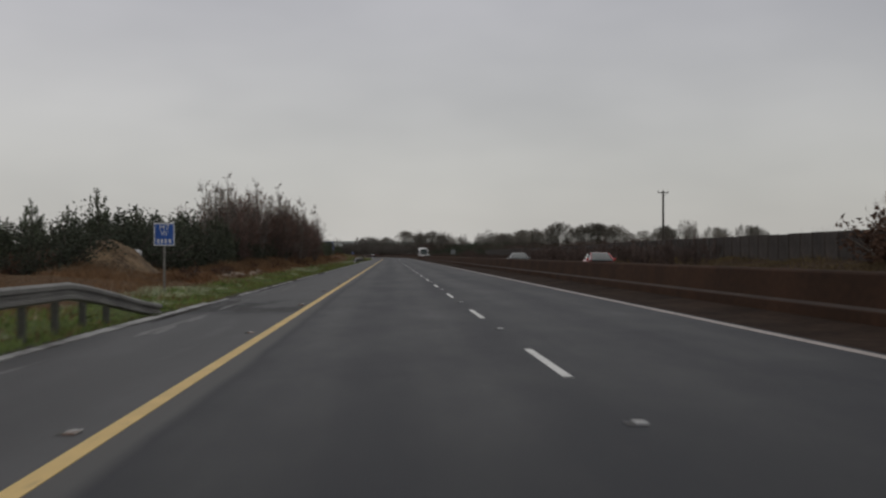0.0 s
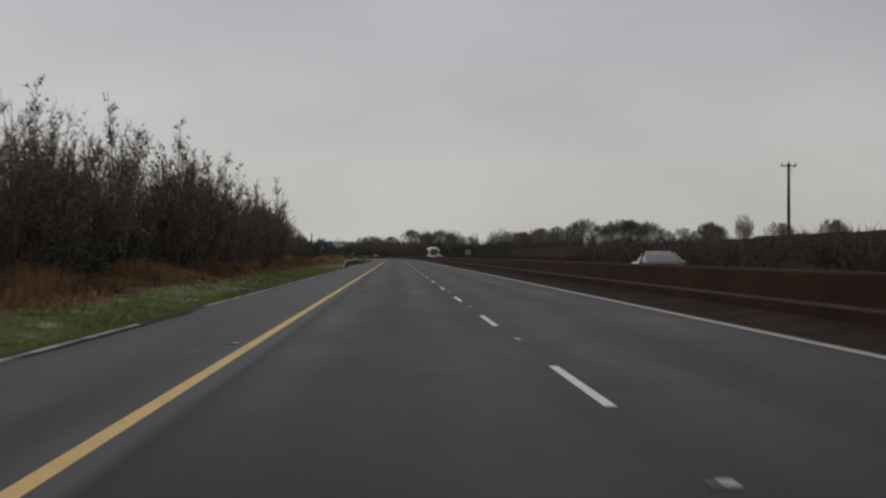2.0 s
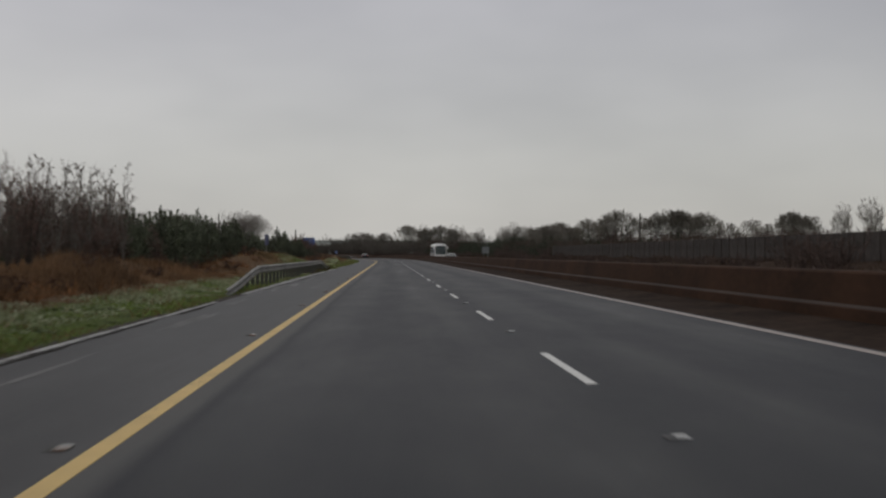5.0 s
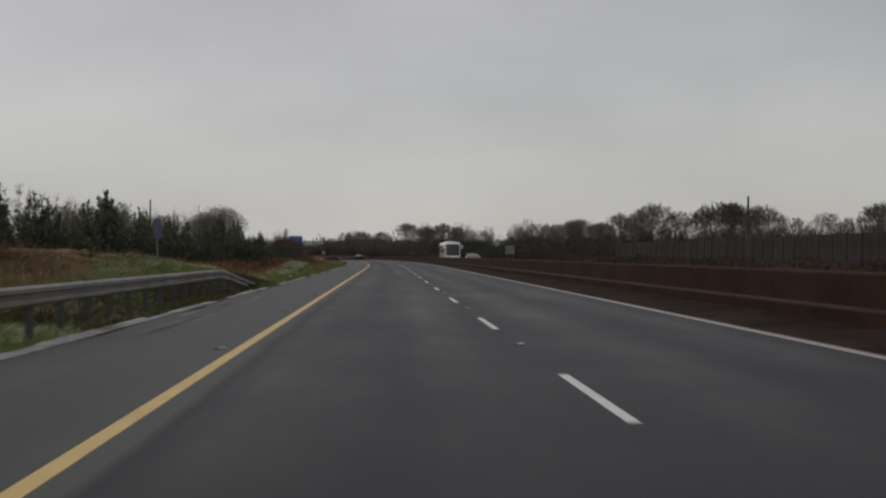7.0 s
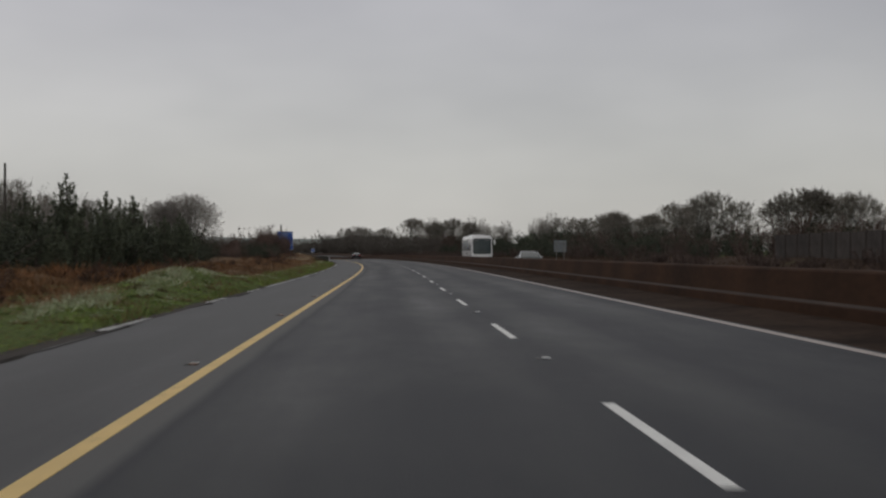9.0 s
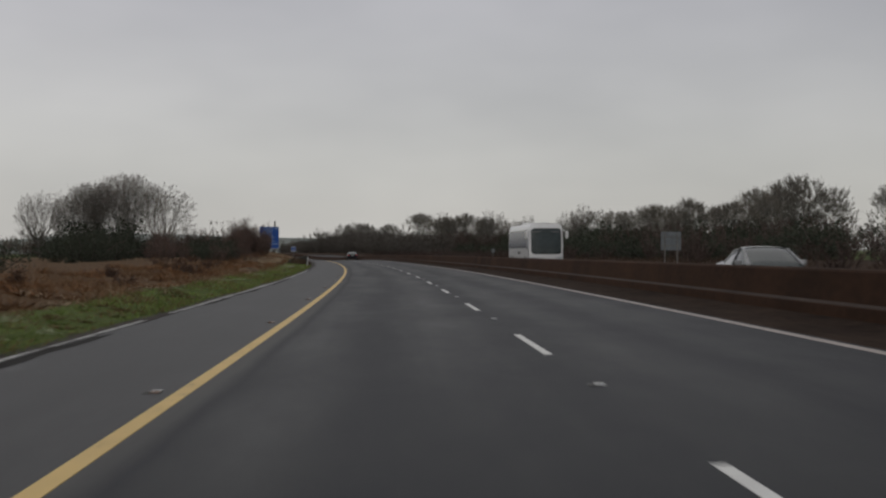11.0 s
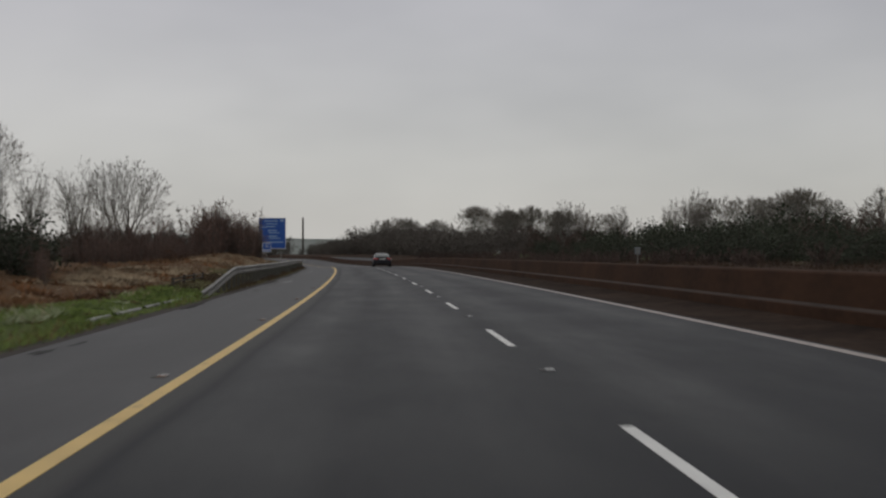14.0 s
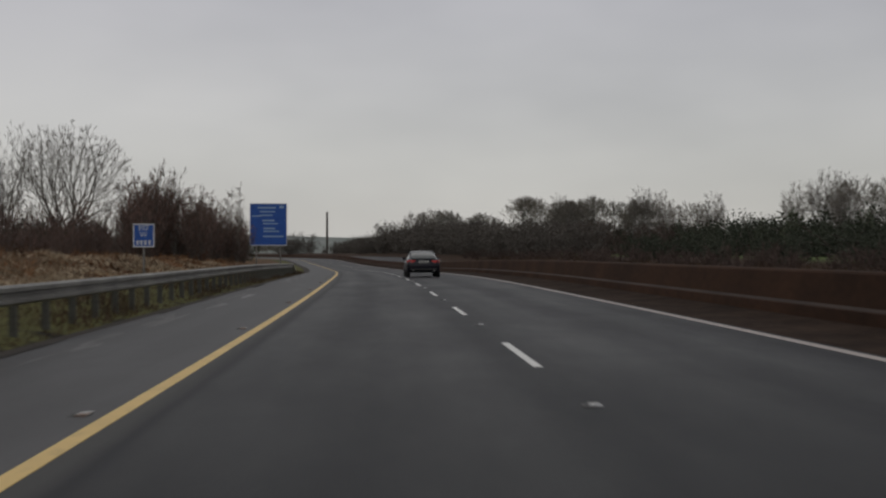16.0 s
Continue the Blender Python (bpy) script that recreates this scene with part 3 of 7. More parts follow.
while s < 620:
    ln = krng.uniform(1.2, 4.5)
    if 204 < s < 246:
        wide, skip = krng.uniform(0.22, 0.40), 0.1
    elif s < 33 or 196 < s < 282:
        wide, skip = krng.uniform(0.17, 0.27), 0.12
    elif 290 < s < 332:
        wide, skip = krng.uniform(0.10, 0.22), 0.5
    elif 380 < s < 446:
        wide, skip = krng.uniform(0.10, 0.17), 0.06
    elif s > 446:
        wide, skip = krng.uniform(0.05, 0.10), 0.95
    else:
        wide, skip = krng.uniform(0.08, 0.14), 0.08
    if krng.random() > skip:
        slab = sweep("slab", s, s + ln - 0.04, [(-6.33 - wide, -0.05), (-6.33 - wide, 0.016), (-6.335 - wide * 0.6, 0.006), (-6.335, 0.014), (-6.33, -0.05)], M_KERB, 1.0)
        slab["label"] = "pale wet concrete slab"
        under(slab, kerb)
    s += ln
for s, ln in ((466.5, 2.2), (469.4, 3.1), (473.2, 2.4), (476.3, 3.6), (480.6, 1.7)):
    slab = sweep("slab", s, s + ln, [(-7.47, -0.15), (-7.45, 0.02), (-7.40, 0.03), (-7.36, 0.0), (-7.35, -0.15)], M_KERB, 0.8)
    slab["label"] = "pale broken kerb edge in the grass"
    under(slab, kerb)
mud = sweep("mud_strip", A0, A1, [(-7.4, -0.16), (-7.15, -0.10), (-6.95, -0.06), (-6.82, -0.075), (-6.68, -0.03), (-6.55, -0.03), (-6.402, -0.003), (-6.402, -0.12)], M_MUD, 1.0)
tagged(mud, "dark wet mud and turf edge beside the channel", "mud", kind="structure")
for s, d0, d1, wide, mat_ in ((404.4, -6.25, -3.9, 0.09, "joint"), (416.2, -6.25, -3.9, 0.09, "joint"), (428.0, -6.25, -3.9, 0.08, "joint"), (50.3, -6.25, -4.4, 0.1, "joint")):
    strip = sweep("asphalt_" + mat_, s, s + wide, [(d0, 0.001), (d0 + 0.004, 0.004), (d1 - 0.004, 0.004), (d1, 0.001)], M_JOINT, 0.5)
    under(strip, shoulder)


def stain(s, d, ls, ld, seed, owner, mat):
    """A ragged dark stain, a thin layer on the asphalt."""
    g = random.Random(seed)
    n = 40
    ph = [g.uniform(0, 6.283) for _ in range(4)]
    rim = []
    for i in range(n):
        q = 2 * math.pi * i / n
        r = 1 + 0.22 * math.sin(3 * q + ph[0]) + 0.15 * math.sin(5 * q + ph[1]) + 0.10 * math.sin(9 * q + ph[2]) + g.uniform(-0.1, 0.1)
        rim.append((s + math.cos(q) * ls * r, min(max(d + math.sin(q) * ld * r, -6.31), 3.6)))
    verts, uv = [], []
    for q in [(s, d)] + rim:
        x, y = plan(q[0], q[1])
        verts.append((x, y, float(road_z(q[0], q[1])) + 0.0035))
        uv.append(q)
    ob = mesh_object("stain", verts, [(0, i + 1, (i + 1) % n + 1) for i in range(n)], mat, uv)
    ob["label"] = "dark wet tarry stain"
    return under(ob, owner)


M_TAR = asphalt("wet_tarry_stain", (0.033, 0.0325, 0.033), (0.100, 0.098, 0.096), 0.66)
M_SILT = asphalt("silted_edge", (0.02, 0.0185, 0.017), (0.06, 0.054, 0.048), 0.7)
trng = random.Random(23)
for s0, s1, d0, d1, count in ((448, 460, -6.27, -5.95, 8),):
    for k in range(count):
        s, d = trng.uniform(s0, s1), trng.uniform(d0, d1)
        stain(s, d, trng.uniform(0.12, 0.7), trng.uniform(0.03, 0.16), trng.random(), road if d > -3.5 else shoulder, M_TAR)
srng = random.Random(19)
for k in range(60):
    stain(srng.uniform(-10, 600), -6.28 + srng.uniform(-0.05, 0.06), srng.uniform(1.5, 4.5), srng.uniform(0.05, 0.15), 200 + k, shoulder, M_SILT)

# ---- painted lines, each a thin raised layer ----
yellow = sweep("yellow_edge_line", A0, A1, [(-3.735, 0.001), (-3.732, 0.005), (-3.588, 0.005), (-3.585, 0.001)], M_YELLOW, 3.0)
tagged(yellow, "worn yellow painted line along the hard shoulder", "road marking", kind="structure")
white = sweep("white_edge_line", A0, A1, [(3.602, 0.001), (3.605, 0.005), (3.749, 0.005), (3.752, 0.001)], M_EDGE_W, 3.0)
tagged(white, "grimy white painted line beside the median margin", "road marking", kind="structure")
white2 = sweep("white_edge_line", A0, A1, [(7.7, 0.001), (7.703, 0.005), (7.847, 0.005), (7.85, 0.001)], M_EDGE_W, 3.0)
tagged(white2, "grimy white painted line of the opposite carriageway", "road marking", kind="structure")
for i in range(-2, 75):
    s = 12.0 * i + 1.03
    dash = sweep("lane_dash", s - 0.08, s + 3.78, [(-0.064, 0.001), (-0.061, 0.006), (0.029, 0.006), (0.032, 0.001)], M_WHITE, 2.0)
    under(dash, road)

# ---- median barrier ----
barrier = sweep("median_barrier", A0, A1, [(5.40, -0.05), (5.42, 0.235), (5.445, 0.25)], M_BARRIER, 2.0)
tagged(barrier, "red-brown stained concrete step barrier between the carriageways", "crash barrier", kind="structure")
# the step is a greyer concrete than the faces above and below
ledge = under(sweep("step", A0, A1, [(5.445, 0.25), (5.475, 0.268), (5.53, 0.275), (5.555, 0.29)], M_LEDGE, 2.0), barrier)
ledge["label"] = "pale concrete step"
under(sweep("wall_face", A0, A1, [(5.555, 0.29), (5.63, 0.78), (5.655, 0.81), (5.70, 0.825), (6.0, 0.825), (6.05, 0.80), (6.08, 0.76), (6.15, 0.28), (6.27, 0.25), (6.3, -0.05)], M_BARRIER, 2.0), barrier)

# ---- road studs ----
def road_stud(s, d, cast=None, lens=None, label="small pale reflective road stud set in asphalt", group="studs along the lane"):
    stud = empty("road_stud", sd_pose(s, d, float(road_z(s, d))))
    part("casting", box(-0.095, 0.058, -0.05, 0.05, -0.005, 0.010, 0.004), cast or M_STUDPAD, stud)
    part("housing", box(-0.035, 0.055, -0.045, 0.045, 0.0112, 0.021, 0.004), M_STUD, stud, "pale plastic housing")
    for x in (-0.015, 0.032):
        part("reflector", box(x - 0.019, x + 0.019, -0.052, -0.0455, 0.005, 0.020), lens or M_SIGNWHITE, stud)
    return tagged(stud, label, "road stud", group)


first_stud = road_stud(9.35, 0.0)
for i in range(-1, 56):
    if i:
        copy_thing(first_stud, sd_pose(9.35 + 12 * i, 0.0, float(road_z(9.35 + 12 * i, 0.0))))
M_AMBER = material("amber_stud_lens", (0.20, 0.075, 0.03), (0.34, 0.14, 0.05), 0.3, 20, 90, 0)
edge_stud = road_stud(9.4, -3.91, M_GALV_OLD, M_AMBER, "small dark road stud with amber reflectors by the yellow line", "studs along the shoulder")
for i in range(-1, 50):
    if i:
        copy_thing(edge_stud, sd_pose(9.4 + 12 * i, -3.91, float(road_z(9.4 + 12 * i, -3.91))))


# ---- guard rails along the verge ----
RAIL_D = -7.12
W_BEAM = [(0.0, 0.155), (0.03, 0.150), (0.082, 0.115), (0.082, 0.055), (0.012, 0.018), (0.012, -0.018), (0.082, -0.055), (0.082, -0.115), (0.03, -0.150), (0.0, -0.155),
          (-0.006, -0.150), (0.024, -0.143), (0.074, -0.110), (0.074, -0.06), (0.004, -0.022), (0.004, 0.022), (0.074, 0.06), (0.074, 0.110), (0.024, 0.143), (-0.006, 0.150)]


def ease(a):
    return 0.7 * np.clip(a, 0, 1) + 0.3 * smooth(a)


def guard_rail(s0, s1, ramp0, ramp1):
    """A W-beam rail on posts; ramp: metres over which an end runs down to the ground."""
    thing = empty("guard_rail", sd_pose(s0, RAIL_D))
    inv = thing.matrix_world.inverted()

    def centre(s):
        h = 0.66
        if ramp0:
            h -= 0.68 * (1 - ease((s - s0) / ramp0))
        if ramp1:
            h -= 0.68 * (1 - ease((s1 - s) / ramp1))
        return float(h)

    ss = np.arange(s0, s1 + 0.01, 1.0)
    for i in range(0, len(ss) - 1, 8):
        run = ss[i:i + 9]
        verts, faces = [], []
        kk = len(W_BEAM)
        for s in run:
            zz = float(road_z(s, RAIL_D)) + centre(s)
            for o, h in W_BEAM:
                x, y = plan(s, RAIL_D + o)
                verts.append(inv @ Vector((float(x), float(y), zz + h)))
        for a in range(len(run) - 1):
            for b in range(kk):
                p, q = a * kk + b, a * kk + (b + 1) % kk
                faces.append((p, q, q + kk, p + kk))
        faces += [tuple(range(kk))[::-1], tuple((len(run) - 1) * kk + b for b in range(kk))]
        beam = mesh_object("beam", verts, faces, M_GALV)
        under(beam, thing)
    s = s0 + (ramp0 * 0.5 if ramp0 else 0.4)
    while s < s1 - (ramp1 * 0.5 if ramp1 else 0.2):
        x, y = plan(s, RAIL_D - 0.07)
        z = float(ground_z(s, RAIL_D - 0.07))
        top = float(road_z(s, RAIL_D)) + centre(s) + 0.12
        m = inv @ pose(float(x), float(y), 0, 0, 0, math.degrees(heading(s)))
        b = box(-0.065, -0.055, -0.03, 0.03, z - 0.4, top)
        box(0.050, 0.060, -0.03, 0.03, z - 0.4, top, bm=b)
        box(-0.056, 0.052, -0.006, 0.006, z - 0.4, top, bm=b)
        post = part("post", b, M_GALV_OLD, thing)
        post.matrix_basis = m
        s += 2.0
    return tagged(thing, "galvanised steel W-beam guard rail on short steel posts in the verge", "guard rail", "verge guard rails")


guard_rail(-24, 32, 0, 9)
guard_rail(201, 275.5, 11, 12)
guard_rail(482, 618, 11.5, 9)


# ---- timber rail fence in the verge ----
def timber_fence(s0, s1, d, height):
    thing = empty("timber_fence", sd_pose(s0, d))
    inv = thing.matrix_world.inverted()
    ss = np.linspace(s0, s1, int((s1 - s0) / 2.4) + 1)
    tops = []
    for s in ss:
        x, y = plan(s, d)
        z = float(ground_z(s, d))
        b = box(-0.045, 0.045, -0.045, 0.045, -0.5, height + 0.08, 0.01)
        p = part("post", b, M_POLE, thing)
        p.matrix_basis = inv @ pose(float(x), float(y), z, 0, 0, math.degrees(heading(s)))
        tops.append(Vector((float(x), float(y), z)))
    for a, c in zip(tops[:-1], tops[1:]):
        for h in (height * 0.5, height):
            p = part("rail", rod(inv @ (a + Vector((0, 0, h))), inv @ (c + Vector((0, 0, h))), 0.03, 0.03, 6), M_POLE, thing)
    return tagged(thing, "low dark weathered timber post-and-rail fence in rough grass", "fence")


timber_fence(489.8, 499.4, -9.05, 0.25)


# ---- signs ----
def lettering(name, text, size, mat, parent, x, z, y):
    cu = bpy.data.curves.new(name, "FONT")
    cu.body, cu.size, cu.align_x, cu.align_y, cu.extrude = text, size, "CENTER", "CENTER", 0.002
    tmp = bpy.data.objects.new(name, cu)
    me = bpy.data.meshes.new_from_object(tmp)
    bpy.data.objects.remove(tmp)
    me.materials.append(mat)
    ob = new(name, me)
    ob.parent = parent
    ob.matrix_basis = pose(x, y, z, 90, 0, 0)
    return ob


def marker_sign(s, d, bottom, top, width):
    """A blue location plate on one post, faced to the oncoming lane (front: minus y)."""
    base = float(ground_z(s, d))
    thing = empty("marker_sign", sd_pose(s, d, base, 4))
    lo, hi, w = bottom - base, top - base, width / 2
    part("post", rod((0, 0.05, -0.4), (0, 0.05, hi - 0.05), 0.038, 0.038, 10), M_GALV, thing)
    panel = part("panel", box(-w, w, -0.012, 0.0, lo, hi, 0.005), M_BLUE, thing, "blue reflective panel")
    f = 0.035
    for x0, x1, z0, z1 in ((-w, w, lo, lo + f), (-w, w, hi - f, hi), (-w, -w + f, lo + f, hi - f), (w - f, w, lo + f, hi - f)):
        part("border", box(x0, x1, -0.017, -0.0125, z0, z1), M_SIGNWHITE, panel)
    h = hi - lo
    lettering("legend", "M7", 0.25 * h / 0.72, M_SIGNWHITE, panel, 0, lo + 0.80 * h, -0.016)
    lettering("legend", "W", 0.22 * h / 0.72, M_SIGNWHITE, panel, 0, lo + 0.53 * h, -0.016)
    for i, x in enumerate((-0.19, -0.07, 0.05, 0.18)):
        part("figure_bar", box(x - 0.032, x + 0.032, -0.017, -0.0125, lo + 0.10 * h, lo + 0.29 * h), M_SIGNWHITE, panel)
    part("bracket", box(-0.1, 0.1, 0.0, 0.02, lo + 0.3 * h, lo + 0.36 * h), M_SIGNBACK, thing)
    return tagged(thing, "blue location plate with white letters on a grey steel post", "road sign", "location plates")


marker_sign(44.1, -9.0, 1.47, 2.20, 0.66)
marker_sign(546.3, -9.0, 1.39, 2.13, 0.66)


def plain_sign(s, d, bottom, top, width, turn, sheet, label):
    base = float(ground_z(s, d))
    thing = empty("small_sign", sd_pose(s, d, base, turn))
    lo, hi, w = bottom - base, top - base, width / 2
    part("post", rod((0, 0.05, -0.4), (0, 0.05, hi - 0.05), 0.04, 0.04, 10), M_GALV, thing)
    part("panel", box(-w, w, -0.012, 0.0, lo, hi, 0.005), sheet, thing)
    part("back_plate", box(-w + 0.02, w - 0.02, 0.0005, 0.012, lo + 0.02, hi - 0.02), M_SIGNBACK, thing)
    return tagged(thing, label, "road sign")


M_PALEBLUE = material("faded_blue_sheet", (0.07, 0.08, 0.16), (0.16, 0.16, 0.26), 0.55, 3, 12, 0.03)
plain_sign(293, -14.0, 2.1, 3.15, 0.52, 48, M_PALEBLUE, "faded bluish plate on a thin post before young pines")
plain_sign(550, 21.1, 1.2, 1.78, 0.46, 180, M_SIGNBACK, "pale grey back of a small sign beyond the barrier")


def backed_sign(s, d, bottom, top, width):
    """A square sign on two posts, seen from its back (front: plus y)."""
    base = float(ground_z(s, d))
    thing = empty("roadside_sign", sd_pose(s, d, base, -3))
    lo, hi, w = bottom - base, top - base, width / 2
    for x in (-w * 0.62, w * 0.62):
        part("post", rod((x, -0.06, -0.5), (x, -0.06, hi - 0.1), 0.045, 0.045, 10), M_GALV, thing)
    panel = part("panel", box(-w, w, 0.0, 0.012, lo, hi, 0.005), M_SIGNBACK, thing, "grey aluminium back")
    for z in (0.25, 0.72):
        part("stiffener", box(-w + 0.04, w - 0.04, -0.03, -0.001, lo + z * (hi - lo) - 0.03, lo + z * (hi - lo) + 0.03), M_GALV, panel)
    part("face_sheet", box(-w + 0.01, w - 0.01, 0.0125, 0.015, lo + 0.01, hi - 0.01), M_BLUE, thing)
    return tagged(thing, "grey back of a square road sign on two steel posts", "road sign")


backed_sign(446, 20.7, 1.35, 2.74, 1.5)


def direction_sign(s, d):
    base = float(ground_z(s, d))
    thing = empty("direction_sign", sd_pose(s, d, base, 2))
    lo, hi, w = 2.2 - base, 7.5 - base, 2.3
    for x in (-1.5, 1.5):
        part("post", rod((x, 0.14, -0.5), (x, 0.14, hi - 0.2), 0.085, 0.085, 10), M_GALV, thing)
    panel = part("panel", box(-w, w, -0.03, 0.0, lo, hi, 0.02), M_BLUE, thing, "large blue reflective panel")
    f = 0.09
    for x0, x1, z0, z1 in ((-w, w, lo, lo + f), (-w, w, hi - f, hi), (-w, -w + f, lo + f, hi - f), (w - f, w, lo + f, hi - f)):
        part("border", box(x0 + 0.02, x1 - 0.02, -0.037, -0.0305, z0, z1), M_SIGNWHITE, panel)
    # unreadable lines of writing as bars: centre, height under the top, length, thickness
    for x, z, ln, th in ((-0.2, 0.55, 2.3, 0.20), (1.65, 0.45, 0.55, 0.34), (-0.1, 1.05, 1.9, 0.17), (-0.25, 1.5, 1.6, 0.17), (-1.5, 1.6, 1.1, 0.15), (0.0, 2.15, 1.5, 0.22),
                         (0.25, 2.55, 1.8, 0.17), (0.1, 3.15, 1.4, 0.22), (0.35, 3.5, 1.9, 0.17), (0.6, 4.15, 2.6, 0.20)):
        part("text_bar", box(x - ln / 2, x + ln / 2, -0.037, -0.0305, hi - z - th / 2, hi - z + th / 2), M_SIGNPALE, panel)
    for z in (0.25, 0.5, 0.75):
        part("stiffener", box(-w + 0.1, w - 0.1, 0.002, 0.05, lo + z * (hi - lo), lo + z * (hi - lo) + 0.06), M_SIGNBACK, thing)
    return tagged(thing, "large blue motorway direction sign with pale lettering on steel posts", "road sign")


M_SIGNPALE = material("pale_sign_lettering", (0.18, 0.30, 0.48), (0.30, 0.42, 0.60), 0.5, 2, 14, 0.02)
direction_sign(675, -11.45)


# ---- poles ----
def utility_pole(s, d, top, arm, r=0.15, label="tall weathered timber utility pole with a short crossarm"):
    base = float(ground_z(s, d))
    thing = empty("utility_pole", sd_pose(s, d, base, 8))
    h = top - base
    part("shaft", rod((0, 0, -1), (0, 0, h), r, r * 0.68, 10), M_POLE, thing)
    if arm:
        part("crossarm", box(-arm / 2, arm / 2, -0.06, 0.06, h - 0.35, h - 0.22, 0.01), M_POLE, thing)
        for x in (-arm / 2 + 0.1, 0, arm / 2 - 0.1):
            part("insulator", rod((x, 0, h - 0.22), (x, 0, h + 0.05 if x else h + 0.2), 0.05, 0.03, 8), M_GALV_OLD, thing)
        part("brace", rod((0, -0.08, h - 1.0), (arm / 2 - 0.2, -0.07, h - 0.33), 0.02, 0.02, 6), M_GALV_OLD, thing)
    return tagged(thing, label, "utility pole", "utility poles")


utility_pole(202, 39, 10.7, 1.7, 0.2)
utility_pole(360, 36, 7.3, 0.0, 0.15, "plain timber pole behind the boarded fence")
utility_pole(89, -12.8, 4.0, 0.0, 0.07, "thin weathered timber post before the thicket")
utility_pole(383, -29.6, 7.8, 0.0, 0.13, "plain weathered timber pole behind young pines")
pole_x, pole_y = -58.1, 984.5
tall = empty("mast", pose(pole_x, pole_y, 0.0))
part("shaft", rod((0, 0, -1), (0, 0, 15.9), 0.46, 0.34, 12), M_POLE, tall)
part("cap", rod((0, 0, 15.9), (0, 0, 16.1), 0.36, 0.24, 12), M_POLE, tall)
tagged(tall, "tall plain dark mast beside the road bend", "mast")


# ---- boarded fence beyond the opposite carriageway ----
def board_fence(s0, s1, d):
    thing = empty("board_fence", sd_pose(s0, d))
    inv = thing.matrix_world.inverted()
    post_me = board_me = None
    rng = random.Random(5)
    s = s0
    while s < s1:
        z = float(ground_z(s, d))
        top = 2.55 if s < 160 else 2.42
        h = top - z
        for kind in range(2):
            x, y = plan(s + kind * 1.25, d)
            m = inv @ pose(float(x), float(y), z, 0, 0, math.degrees(heading(s)))
            if kind == 0:
                if post_me is None:
                    o = part("post", box(-0.07, 0.07, -0.07, 0.07, -0.4, 1.5, 0.01), M_FENCE, thing)
                    post_me = o.data
                else:
                    o = new("post", post_me)
                    o.parent = thing
                o.matrix_basis = m @ Matrix.Diagonal((1, 1, h / 1.5, 1))
            else:
                if board_me is None:
                    b = bmesh.new()        # upright boards with open grooves, one joined panel
                    line = []
                    for i in range(8):
                        y0 = -1.18 + i * 0.295
                        line += [(0.0, y0), (0.0, y0 + 0.255), (0.03, y0 + 0.265), (0.03, y0 + 0.285)]
                    line += [(0.0, 1.18), (0.07, 1.18), (0.07, -1.18)]
                    lo = [b.verts.new((x, y, 0.0)) for x, y in line]
                    hi = [b.verts.new((x, y, 1.48 + 0.012 * ((i // 4) % 3))) for i, (x, y) in enumerate(line)]
                    for i in range(len(line)):
                        b.faces.new((lo[i], lo[(i + 1) % len(line)], hi[(i + 1) % len(line)], hi[i]))
                    b.faces.new(hi)
                    bmesh.ops.recalc_face_normals(b, faces=b.faces)
                    o = part("panel", b, M_FENCE, thing)
                    board_me = o.data
                else:
                    o = new("panel", board_me)
                    o.parent = thing
                o.matrix_basis = m @ Matrix.Diagonal((1, 1, h / 1.5 * rng.uniform(0.97, 1.0), 1))
        s += 2.5
    return tagged(thing, "weathered grey-brown boarded timber fence on a bank", "fence")


board_fence(74, 374, 24.6)


# ---- vehicles (front: plus y) ----
def loft(rings, closed=False):
    bm = bmesh.new()
    rows = [[bm.verts.new(p) for p in ring] for ring in rings]
    for a, b in zip(rows[:-1], rows[1:]):
        for i in range(len(a) - (0 if closed else 1)):
            j = (i + 1) % len(a)
            bm.faces.new((a[i], a[j], b[j], b[i]))
    if closed:
        bm.faces.new(rows[0][::-1])
        bm.faces.new(rows[-1])
    bmesh.ops.recalc_face_normals(bm, faces=bm.faces)
    return bm


def wheel(parent, x, y, r, wdt):
    hub = empty("wheel", Matrix.Identity(4))
    hub.parent = parent
    hub.matrix_basis = pose(x, y, r, 0, 90, 0)
    b = bmesh.new()
    prof = [(r * 0.62, -wdt / 2), (r * 0.90, -wdt / 2), (r, -wdt / 2 + 0.04), (r, wdt / 2 - 0.04), (r * 0.90, wdt / 2), (r * 0.62, wdt / 2)]
    n = 24
    rows = [[b.verts.new((q * math.cos(a), q * math.sin(a), z)) for q, z in prof] for a in [2 * math.pi * i / n for i in range(n)]]
    for i in range(n):
        for j in range(len(prof)):
            b.faces.new((rows[i][j], rows[(i + 1) % n][j], rows[(i + 1) % n][(j + 1) % len(prof)], rows[i][(j + 1) % len(prof)]))
    bmesh.ops.recalc_face_normals(b, faces=b.faces)
    part("tyre", b, M_TYRE, hub, "black rubber tyre", True)
    side = 1 if x > 0 else -1
    b = rod((0, 0, -0.02), (0, 0, 0.02), r * 0.2, r * 0.2, 12)
    for i in range(5):
        a = 2 * math.pi * i / 5
        rod((0, 0, side * 0.04), (r * 0.6 * math.cos(a), r * 0.6 * math.sin(a), side * wdt * 0.35), 0.045, 0.05, 6, b)
    rod((0, 0, -0.01), (0, 0, 0.01), r * 0.6, r * 0.6, 20, b)
    part("rim", b, M_RIM, hub, "silver alloy rim")


